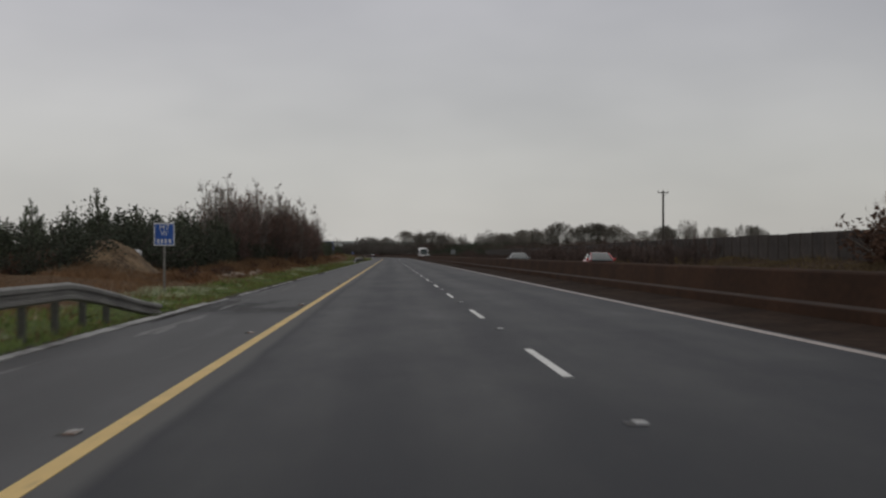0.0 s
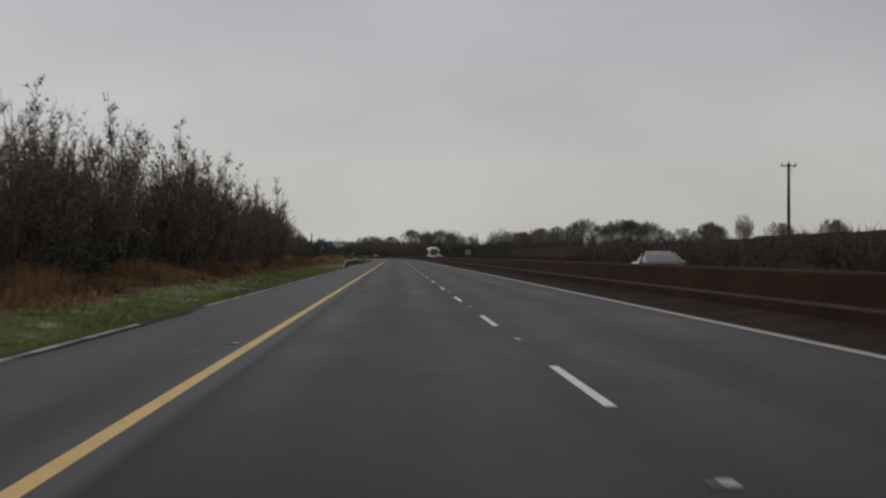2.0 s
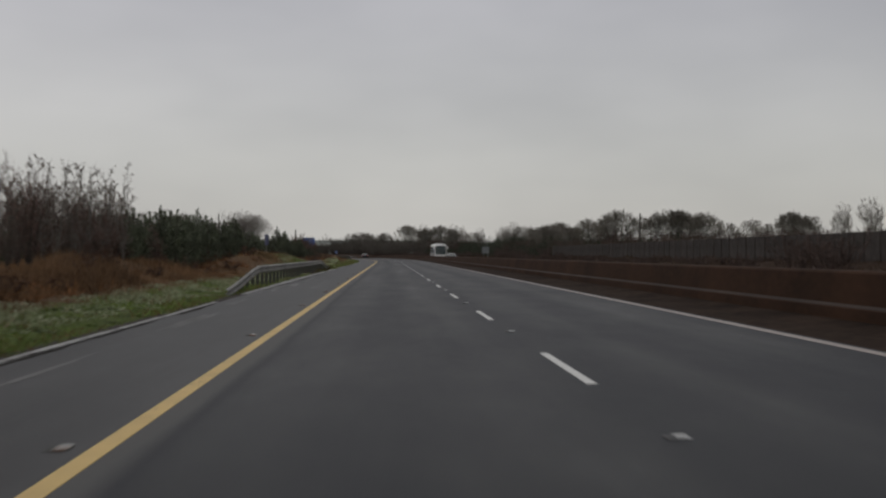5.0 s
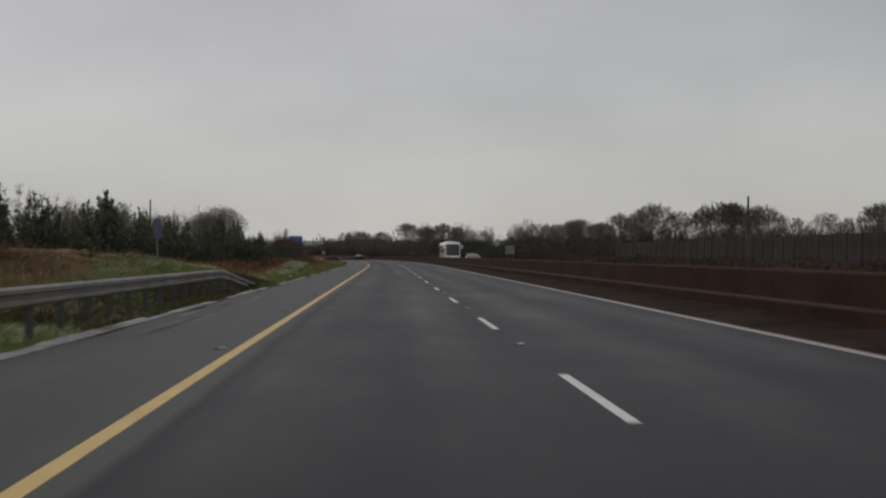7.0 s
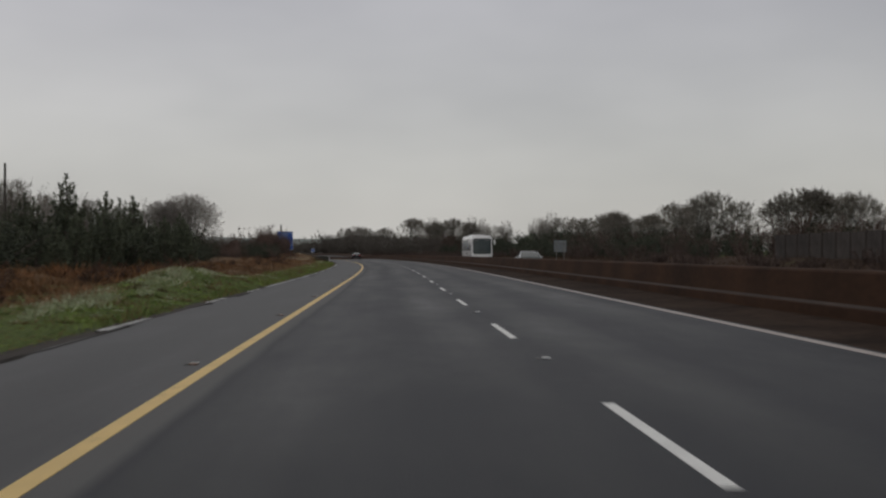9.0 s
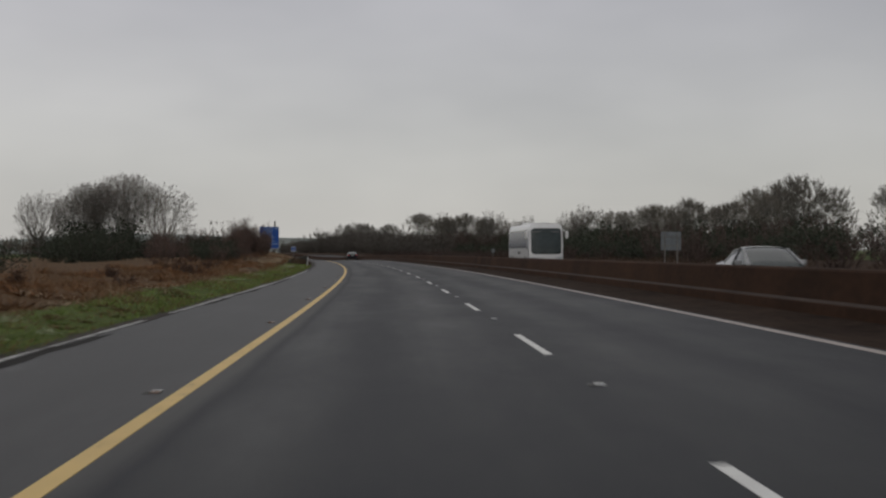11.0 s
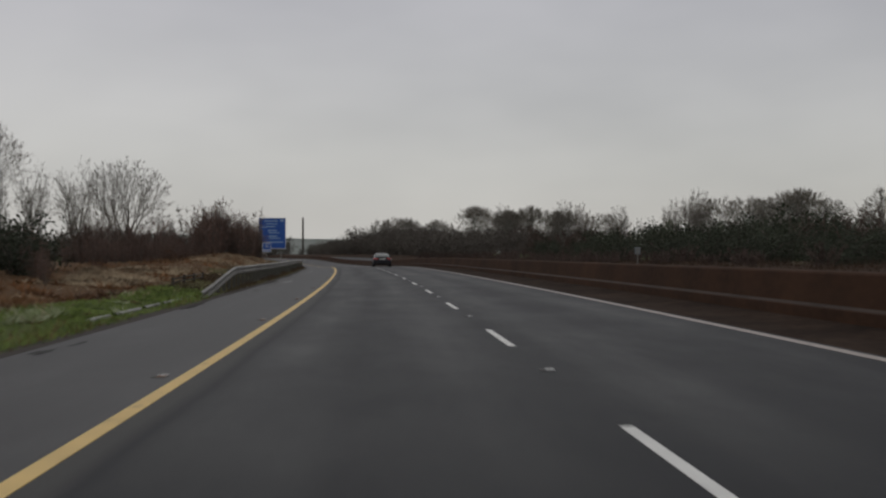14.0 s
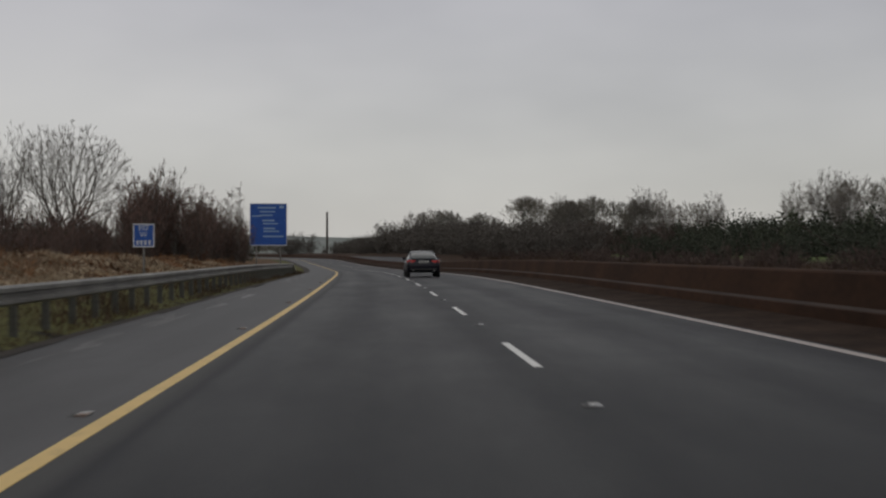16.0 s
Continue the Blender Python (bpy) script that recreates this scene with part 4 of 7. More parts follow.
def saloon(s, d, turn, paint, label, length=4.7, width=1.83, height=1.39, fast=True):
    """A car with body, glazed cabin, roof, lamps, plates, mirrors and wheels."""
    thing = empty("car", sd_pose(s, d, float(road_z(s, d)), turn))
    L, W = length / 2, width / 2
    belt = height * 0.66
    # lower body: along, half width, underside, top
    st = [(-L, 0.80, 0.48, belt - 0.16), (-L + 0.05, 0.90, 0.34, belt - 0.03), (-L + 0.22, 0.965, 0.26, belt + 0.05), (-L + 0.5, 0.99, 0.24, belt + 0.06), (-L + 1.1, 1.0, 0.22, belt + 0.03),
          (-0.4, 1.0, 0.2, belt), (0.7, 1.0, 0.2, belt - 0.01), (1.15, 0.995, 0.2, belt - 0.03), (L - 0.75, 0.975, 0.22, belt - 0.12), (L - 0.3, 0.93, 0.24, belt - 0.22), (L - 0.06, 0.82, 0.30, belt - 0.32), (L, 0.70, 0.40, belt - 0.42)]
    rings = []
    for y, w, zb, zt in st:
        w *= W
        half = [(w * 0.80, zb), (w * 0.95, zb + 0.05), (w * 0.995, zb + (zt - zb) * 0.35), (w, zb + (zt - zb) * 0.62), (w * 0.975, zt - 0.10), (w * 0.90, zt - 0.02), (w * 0.55, zt + 0.012)]
        ring = [(x, y, z) for x, z in half] + [(-x, y, z) for x, z in half[::-1]]
        rings.append(ring)
    part("body", loft(rings, True), paint, thing, smooth_shade=True)
    # cabin glass: along, belt half width, roof half width, top
    r0 = -L + (0.42 if fast else 0.12)
    cab = [(r0, 0.80, 0.70, belt + 0.05), (r0 + 0.45, 0.87, 0.66, belt + 0.05 + (height - belt) * (0.42 if fast else 0.75)), (r0 + 1.0, 0.92, 0.66, height - 0.06), (r0 + 1.6, 0.94, 0.67, height - 0.01), (0.0, 0.945, 0.68, height),
           (0.35, 0.94, 0.68, height - 0.02), (0.75, 0.93, 0.70, height - 0.17), (1.15, 0.90, 0.76, belt + 0.11), (1.42, 0.86, 0.80, belt - 0.03)]
    crings, rrings = [], []
    for y, wb, wr, zt in cab:
        zb = belt - 0.06
        half = [(wb * W, zb), (wb * W * 0.985, zb + 0.05), ((wb * 0.4 + wr * 0.6) * W, zb + (zt - zb) * 0.62), (wr * W, zt - 0.045), (wr * W * 0.86, zt - 0.008), (wr * W * 0.4, zt + 0.008)]
        crings.append([(x, y, z) for x, z in half] + [(-x, y, z) for x, z in half[::-1]])
        top = half[3:]
        rrings.append([(x * 1.015, y, z + 0.008) for x, z in top] + [(-x * 1.015, y, z + 0.008) for x, z in top[::-1]])
    glass = part("window", loft(crings, True), M_GLASS, thing, "dark glazing", True)
    part("roof", loft(rrings[2:6]), paint, thing, smooth_shade=True)
    for sx in (-1, 1):
        def edge(i, k, o=0.012):
            x, y, z = crings[i][k]
            return Vector((sx * (abs(x) + o), y, z + o * 0.6))
        b = rod(edge(5, 3), edge(8, 1), 0.035, 0.04, 6)
        part("front_pillar", b, paint, thing)
        b = bmesh.new()
        vs = [b.verts.new(edge(i, kk)) for i, kk in ((2, 3), (0, 3), (0, 1), (1, 1), (2, 2), (3, 3))]
        b.faces.new(vs if sx > 0 else vs[::-1])
        bmesh.ops.solidify(b, geom=b.faces[:], thickness=0.012)
        part("rear_pillar", b, paint, thing)
        b = rod(edge(4, 3), edge(4, 1), 0.03, 0.035, 6)
        part("middle_pillar", b, M_BLACK, thing)
        m = part("mirror", box(sx * (W + 0.02) - 0.09, sx * (W + 0.02) + 0.09, 0.78, 0.92, belt - 0.02, belt + 0.13, 0.03), paint, thing)
        part("tail_lamp", loft([[(sx * W * q, -L + y, belt + z) for q, y, z in row] for row in (((0.46, 0.022, -0.02), (0.46, 0.025, -0.15)), ((0.70, 0.016, -0.02), (0.70, 0.005, -0.17)), ((0.90, 0.085, -0.03), (0.905, 0.07, -0.17)), ((0.975, 0.34, -0.05), (0.985, 0.30, -0.13)))]), M_TAIL, thing, "red tail lamp")
        part("headlamp", loft([[(sx * W * q, L + y, belt + z) for q, y, z in row] for row in (((0.50, -0.02, -0.36), (0.50, 0.012, -0.46)), ((0.78, -0.10, -0.31), (0.80, -0.035, -0.46)), ((0.95, -0.42, -0.24), (0.965, -0.36, -0.38)))]), M_HEAD, thing, "clear headlamp")
        part("exhaust", rod((sx * 0.55, -L - 0.01, 0.36), (sx * 0.55, -L + 0.2, 0.36), 0.045, 0.045, 10), M_RIM, thing)
        for y in (-L + 0.98, L - 0.9):
            wheel(thing, sx * (W - 0.115), y, 0.325, 0.225)
    part("rear_bumper", box(-W * 0.78, W * 0.78, -L - 0.015, -L + 0.12, 0.36, 0.46, 0.03), M_BLACK, thing)
    part("front_grille", box(-0.48, 0.48, L - 0.12, L + 0.015, 0.34, 0.56, 0.03), M_BLACK, thing)
    for y, z in ((-L - 0.012, belt - 0.10), (L + 0.012, 0.46)):
        plate = part("number_plate", box(-0.26, 0.26, y - 0.008, y + 0.008, z - 0.055, z + 0.055), M_PLATE, thing, "white number plate with unreadable marks")
        sg = -1 if y < 0 else 1
        for x in (-0.17, -0.06, 0.05, 0.16):
            part("mark", box(x - 0.035, x + 0.035, y + sg * 0.0085 - 0.001, y + sg * 0.0085 + 0.001, z - 0.03, z + 0.03), M_BLACK, plate)
    part("shelf_edge", box(-W * 0.7, W * 0.7, -L + 0.06, -L + 0.2, belt + 0.045, belt + 0.068, 0.008), paint, thing)
    return tagged(thing, label, "car")


saloon(577.5, 1.15, 0, M_NAVY, "dark navy fastback car in the overtaking lane, seen from behind")
saloon(88.5, 11.9, 180, M_RED, "bright red hatchback on the opposite carriageway beyond the barrier", 4.1, 1.72, 1.46, False)
saloon(120.5, 9.6, 180, M_GREYCAR, "grey-silver car on the opposite carriageway", 4.5, 1.78, 1.45, True)
saloon(383.5, 8.8, 180, M_SILVER, "pale silver car on the opposite carriageway", 4.5, 1.78, 1.45, True)


def coach(s, d):
    thing = empty("coach", sd_pose(s, d, float(road_z(s, d)), 180))
    W, L, H = 1.25, 6.0, 3.45

    def half_width(z):
        w = W - 0.035 * max(0.0, z - 1.7) / 1.7 - 0.06 * max(0.0, 0.6 - z) / 0.3
        return w - 0.30 * (1 - math.sqrt(max(0.0, 1 - (max(0.0, z - 2.98) / 0.47) ** 2))) if z > 2.98 else w

    def nose(x, z):
        return L + 0.12 - 0.24 * abs(x / W) ** 3.2 - 0.30 * max(0.0, (z - 1.15) / 2.3) ** 2 - 0.5 * max(0.0, z - 3.15) ** 1.5 - 0.10 * max(0.0, 0.7 - z)

    zs = [0.34, 0.45, 0.8, 1.2, 1.7, 2.2, 2.7, 2.98, 3.10, 3.22, 3.32, 3.40, H]
    edge = [(half_width(z), z) for z in zs] + [(0.55, H + 0.025), (0.2, H + 0.032)]
    outline = edge + [(-x, z) for x, z in edge[::-1]]

    def tail(x, z):
        return -L + 0.10 * abs(x / W) ** 4 + 0.06 * max(0.0, z - 2.6) ** 2
    rings = [[(x, tail(x, z), z) for x, z in outline]] + [[(x, y, z) for x, z in outline] for y in (-L + 0.3, -2.0, 2.0, L - 0.75)] + [[(x, nose(x, z) - 0.004, z) for x, z in outline]]
    part("body", loft(rings, True), M_COACH, thing, smooth_shade=False)
    rows = []
    for z in np.linspace(0.34, 3.42, 22):
        w = half_width(z) - 0.004
        rows.append([(x, nose(x, z), z) for x in np.linspace(-w, w, 17)])
    part("front_panel", loft(rows), M_COACH, thing, "curved white front panel", True)

    def pane(x1, z0, z1, r, lift, n=13):
        out = []
        for z in np.concatenate([np.linspace(z0, z0 + r, 5), np.linspace(z0 + r, z1 - r, n)[1:-1], np.linspace(z1 - r, z1, 5)]):
            q = max(z0 + r - z, z - z1 + r, 0.0)
            w = x1 - r + math.sqrt(max(r * r - q * q, 0.0))
            out.append([(x, nose(x, z) + lift, z) for x in np.linspace(-w, w, 17)])
        return loft(out)

    part("gasket", pane(1.10, 1.22, 3.10, 0.24, 0.008), M_BLACK, thing, "black windscreen surround", True)
    ws = part("windscreen", pane(1.065, 1.27, 3.06, 0.21, 0.016), M_SCREEN, thing, "large dark rounded windscreen", True)
    for x, lean in ((-0.95, 0.95), (0.0, 0.95)):
        a, b = Vector((x, nose(x, 1.29) + 0.03, 1.29)), Vector((x + lean, nose(min(x + lean, 0.95), 1.44) + 0.03, 1.44))
        part("wiper", rod(a, b, 0.020, 0.014, 6), M_BLACK, ws)
    part("sun_blind", box(-0.98, 0.98, nose(0.6, 2.92) + 0.0, nose(0.0, 2.92) + 0.021, 2.80, 2.90), M_COACHGREY, ws, "grey sun blind strip")
    part("front_grille", box(-0.45, 0.45, L + 0.10, L + 0.128, 0.74, 0.84, 0.01), M_BLACK, thing)
    part("bumper_gap", box(-1.0, 1.0, L + 0.0, L + 0.117, 0.66, 0.675), M_BLACK, thing)
    part("number_plate", box(-0.26, 0.26, L + 0.09, L + 0.125, 0.48, 0.59), M_PLATE, thing, "white number plate")
    for sx in (-1, 1):
        lamp = [[(sx * x, nose(x, z) + 0.012, z) for z in (0.80, 0.98)] for x in np.linspace(0.70, 1.16, 7)]
        part("headlamp", loft(lamp), M_HEAD, thing, "clear headlamp", True)
        band = [[(sx * (half_width(z) + 0.006), y, z) for z in (1.66, 2.2, 2.7, 2.97)] for y in (-L + 0.35, 0.0, L - 1.0)]
        part("window_band", loft(band), M_BLACK, thing, "black glazing strip")
        for i in range(6):
            y0 = -L + 0.42 + i * 1.76
            drop = 0.0 if i < 5 else 0.18
            quad = [[(sx * (half_width(z) + 0.011), y, z) for z in (zz, 2.2, 2.7, 2.95)] for y, zz in ((y0, 1.70), (y0 + 1.1, 1.70), (y0 + 1.735, 1.70 - drop))]
            part("side_window", loft(quad), M_COACHGREY, thing, "grey tinted window")
        door = [[(sx * (half_width(z) + 0.010), y, z) for z in (0.95, 1.3, 1.62)] for y in (L - 0.62, L - 0.42)]
        part("quarter_light", loft(door), M_GLASS, thing, "narrow dark quarter light")
        part("mirror_arm", rod((sx * (W - 0.10), L - 0.25, 3.02), (sx * (W + 0.20), L + 0.22, 2.86), 0.03, 0.03, 6), M_COACH, thing)
        part("mirror", box(sx * (W + 0.22) - 0.11, sx * (W + 0.22) + 0.11, L + 0.12, L + 0.30, 2.36, 2.90, 0.07), M_COACH, thing, "white mirror housing")
        for i in range(4):
            y0 = -L + 3.5 + i * 1.05
            part("locker_gap", box(sx * (W + 0.001) - 0.004, sx * (W + 0.001) + 0.004, y0, y0 + 0.018, 0.5, 1.45), M_COACHGREY, thing)
        part("side_mark", box(sx * (W + 0.002) - 0.004, sx * (W + 0.002) + 0.004, -0.4, 1.1, 1.22, 1.42), M_COACHGREY, thing, "faint grey unreadable marking")
        for y in (L - 2.3, -L + 2.6, -L + 1.35):
            arch = bmesh.new()
            rim = [(sx * (W + 0.003), y + 0.60 * math.cos(q), max(0.40, 0.5 + 0.60 * math.sin(q))) for q in np.linspace(-0.2, math.pi + 0.2, 15)]
            arch.faces.new([arch.verts.new(p) for p in (rim if sx > 0 else rim[::-1])])
            bmesh.ops.solidify(arch, geom=arch.faces[:], thickness=0.006)
            part("wheel_arch", arch, M_BLACK, thing, "dark wheel arch")
            wheel(thing, sx * (W - 0.12), y, 0.5, 0.3)
    part("roof_unit", box(-0.8, 0.8, -1.5, 1.2, H - 0.02, H + 0.16, 0.05), M_COACH, thing)
    part("roof_hatch", box(-0.45, 0.45, L - 2.1, L - 1.3, H - 0.01, H + 0.09, 0.03), M_COACH, thing)
    return tagged(thing, "white single-deck coach with grey side windows on the opposite carriageway", "coach")


coach(449.5, 10.9)

# ---- plants ----
def spike_mesh(base, tip, width, rng, sides=3):
    """Thin three-sided spikes from base to tip."""
    base, tip, width = np.asarray(base, float), np.asarray(tip, float), np.asarray(width, float)
    n = len(base)
    ax = tip - base
    ax /= np.linalg.norm(ax, axis=1, keepdims=True) + 1e-9
    ref = rng.normal(size=(n, 3))
    u = np.cross(ax, ref)
    u /= np.linalg.norm(u, axis=1, keepdims=True) + 1e-9
    v = np.cross(ax, u)
    pts, tris = [], []
    if sides == 1:
        pts = np.stack([base + u * width[:, None], base - u * width[:, None], tip], 1).reshape(-1, 3)
        return pts, np.arange(3 * n).reshape(-1, 3)
    ring = [base + (u * math.cos(a) + v * math.sin(a)) * width[:, None] for a in (0, 2.094, 4.189)]
    pts = np.stack(ring + [tip], 1).reshape(-1, 3)
    i = np.arange(n)[:, None] * 4
    tris = np.concatenate([i + np.array([[0, 1, 3]]), i + np.array([[1, 2, 3]]), i + np.array([[2, 0, 3]])])
    return pts, tris


class Growth:
    """Collects tubes for the wood and spikes for the twigs of one plant."""

    def __init__(self, seed):
        self.rng = np.random.RandomState(seed)
        self.v, self.f = [], []
        self.b, self.t, self.w = [], [], []

    def tube(self, pts, r0, r1, sides):
        pts = np.asarray(pts, float)
        n = len(pts)
        start = len(self.v)
        for i, p in enumerate(pts):
            a = pts[min(i + 1, n - 1)] - pts[max(i - 1, 0)]
            a /= np.linalg.norm(a) + 1e-9
            u = np.cross(a, (0.3, 0.9, 0.1) if abs(a[2]) > 0.8 else (0, 0, 1))
            u /= np.linalg.norm(u) + 1e-9
            w = np.cross(a, u)
            r = r0 + (r1 - r0) * i / (n - 1)
            for k in range(sides):
                q = 2 * math.pi * k / sides
                self.v.append(p + (u * math.cos(q) + w * math.sin(q)) * r)
        for i in range(n - 1):
            for k in range(sides):
                a, b = start + i * sides + k, start + i * sides + (k + 1) % sides
                self.f += [(a, b, b + sides), (a, b + sides, a + sides)]

    def line(self, p, d, length, n, wob, lift=0.0):
        pts = [np.asarray(p, float)]
        d = np.asarray(d, float)
        for _ in range(n):
            d = d + self.rng.normal(size=3) * wob + np.array([0, 0, lift])
            d /= np.linalg.norm(d)
            pts.append(pts[-1] + d * length / n)
        return pts

    def off(self, d, angle):
        r = self.rng.normal(size=3)
        r -= d * (r @ d)
        r /= np.linalg.norm(r) + 1e-9
        return d * math.cos(angle) + r * math.sin(angle)

    def spike(self, p, d, length, w):
        self.b.append(p)
        self.t.append(np.asarray(p) + np.asarray(d) * length)
        self.w.append(w)


def along(pts, t):
    t = t * (len(pts) - 1)
    i = min(int(t), len(pts) - 2)
    return pts[i] + (pts[i + 1] - pts[i]) * (t - i), (pts[i + 1] - pts[i]) / (np.linalg.norm(pts[i + 1] - pts[i]) + 1e-9)


def finish(g, name, wood, twig, crown_name, sides=3):
    thing = empty(name, Matrix.Identity(4))
    under(tri_object("trunk", g.v, g.f, wood), thing)
    p, t = spike_mesh(g.b, g.t, g.w, g.rng, sides)
    under(tri_object(crown_name, p, t, twig), thing)
    return thing


def winter_tree(seed, h, spread, stems=1, low=0.22, bole=0.16, limbs=6, levels=3, twigs=4, tw=1.0, wide=0.9, ivy=0, thick=1.0, twig=None, lump=0.12, reach=0.055):
    """A leafless tree: stems fork into limbs, branches and fine twigs that fill an uneven domed crown; ivy: leaves up the stems."""
    g = Growth(seed)
    R = g.rng
    centre = np.array([0, 0, h * (0.5 + low * 0.5)])
    rad = np.array([h * spread, h * spread * R.uniform(0.88, 1.1), h * (0.5 - low * 0.5)])
    lumps = [(g.off(np.array([0, 0, 1.0]), R.uniform(0.2, 1.7)), R.uniform(1 - 2.2 * lump, 1 + 0.3 * lump)) for _ in range(11)]
    clad = []

    def room(p, d):
        """Distance from p along d to the edge of the crown."""
        p1, d1 = (p - centre) / rad, d / rad
        aa, bb, cc = d1 @ d1, p1 @ d1, p1 @ p1 - 1
        q = bb * bb - aa * cc
        if q <= 0:
            return 0.0
        t = (-bb + math.sqrt(q)) / aa
        v = (p + d * max(t, 0) - centre) / rad
        f = 1.0
        for lv, amount in lumps:
            if v @ lv > 0.78 * np.linalg.norm(v):
                f = amount
        return max(t * f, 0.0)

    def spray(p, d, ln, n):
        for _ in range(n):
            v = g.off(d, R.uniform(0.1, 0.75)) + np.array([0, 0, 0.18])
            v /= np.linalg.norm(v)
            q = p - d * ln * R.uniform(0, 0.6)
            k = ln * R.uniform(0.6, 1.2)
            g.spike(q, v, k, 0.0022 * h * tw)
            g.spike(q + v * k * R.uniform(0.3, 0.8), g.off(v, R.uniform(0.4, 0.8)), k * 0.6, 0.0017 * h * tw)

    def grow(p, d, ln, r, level):
        pts = g.line(p, d, ln, 3 if level < 2 else 2, 0.10 if level else 0.06, 0.05)
        end = pts[-1] - pts[-2]
        end /= np.linalg.norm(end)
        r1 = max(r * 0.55, 0.006)
        g.tube(pts, r, r1, 5 if level == 0 else 3)
        if level < 2:
            clad.extend(pts)
        if level >= levels:
            spray(pts[-1], end, reach * h, twigs)
            return
        kids = [(1.0, R.uniform(0.08, 0.3)), (R.uniform(0.8, 1.0), R.uniform(0.35, 0.65)), (R.uniform(0.5, 0.8), R.uniform(0.45, 0.85)), (R.uniform(0.25, 0.6), R.uniform(0.5, 0.95))]
        for at, angle in kids:
            q, dd = along(pts, min(at, 0.999))
            v = g.off(dd, angle) + np.array([0, 0, 0.10])
            v /= np.linalg.norm(v)
            left = room(q, v)
            if left < 0.03 * h:
                spray(q, v, 0.04 * h, 2)
                continue
            grow(q, v, min(left * (0.45 if level + 1 < levels else 0.8), ln * 0.85), r1 * (0.95 if at == 1.0 else 0.72), level + 1)

    for k in range(stems):
        a = k * 6.283 / stems + R.uniform(-0.5, 0.5)
        q = 0.0 if stems == 1 else R.uniform(0.12, 0.32)
        d = np.array([math.cos(a) * q, math.sin(a) * q, 1.0])
        stem = g.line((math.cos(a) * 0.02 * h * (stems > 1), math.sin(a) * 0.02 * h * (stems > 1), -0.3), d / np.linalg.norm(d), h * bole + 0.3, 3, 0.05, 0.02)
        r0 = 0.020 * h * thick / stems ** 0.4
        g.tube(stem, r0, r0 * 0.8, 6)
        clad.extend(stem)
        for i in range(limbs):
            p, dd = along(stem, R.uniform(0.7, 0.999))
            v = g.off(np.array([0, 0, 1.0]), wide * math.sqrt((i + R.uniform(0, 1)) / limbs))
            v = v + dd * 0.4
            v /= np.linalg.norm(v)
            grow(p, v, room(p, v) * 0.42, r0 * R.uniform(0.42, 0.6), 0)
    thing = finish(g, "ivy_tree" if ivy else "bare_tree", M_LIMB, twig or M_TREETWIG, "crown", 1)
    if ivy:
        c = np.array([q for q in clad if q[2] < h * 0.8])
        c = np.repeat(c, ivy, 0)
        c = c + R.normal(size=c.shape) * h * np.array([0.022, 0.022, 0.03])
        p, tt = spike_mesh(c, c + R.normal(size=c.shape) * 0.012 * h, np.full(len(c), 0.008 * h), R, 1)
        under(tri_object("foliage", p, tt, M_IVY), thing)
    return thing


def birch(seed, h):
    """A slender young birch: thin upright stems, short fine branches, a few withered leaves towards the top."""
    g = Growth(seed)
    R = g.rng
    lb, lt = [], []
    for k in range(5):
        a = R.uniform(0, 6.283)
        q = R.uniform(0.05, 0.22)
        stem = g.line((0, 0, -0.2), np.array([math.cos(a) * q, math.sin(a) * q, 1.0]), h * (1.0 if k == 0 else R.uniform(0.65, 0.95)), 6, 0.03, 0.05)
        g.tube(stem, 0.035, 0.007, 4)
        for i in range(24):
            t = R.uniform(0.2, 0.98)
            p, d = along(stem, t)
            br = g.line(p, g.off(d, R.uniform(0.5, 0.95)), h * R.uniform(0.07, 0.17) * (1.15 - 0.8 * t), 1, 0.1, 0.16)
            g.tube(br, 0.009, 0.005, 3)
            for j in range(6):
                q, dd = along(br, R.uniform(0.2, 1.0))
                v = g.off(dd, R.uniform(0.2, 0.8))
                g.spike(q, v, h * R.uniform(0.025, 0.06), 0.010)
                if R.uniform() < 0.55:
                    c = q + v * 0.12 + R.normal(size=3) * 0.05
                    lb.append(c)
                    lt.append(c + R.normal(size=3) * 0.07)
    thing = finish(g, "birch_tree", M_LIMB, M_TREETWIG, "crown", 1)
    p, t = spike_mesh(lb, lt, np.full(len(lb), 0.034), R, 1)
    under(tri_object("foliage", p, t, M_DEADLEAF), thing)
    return thing


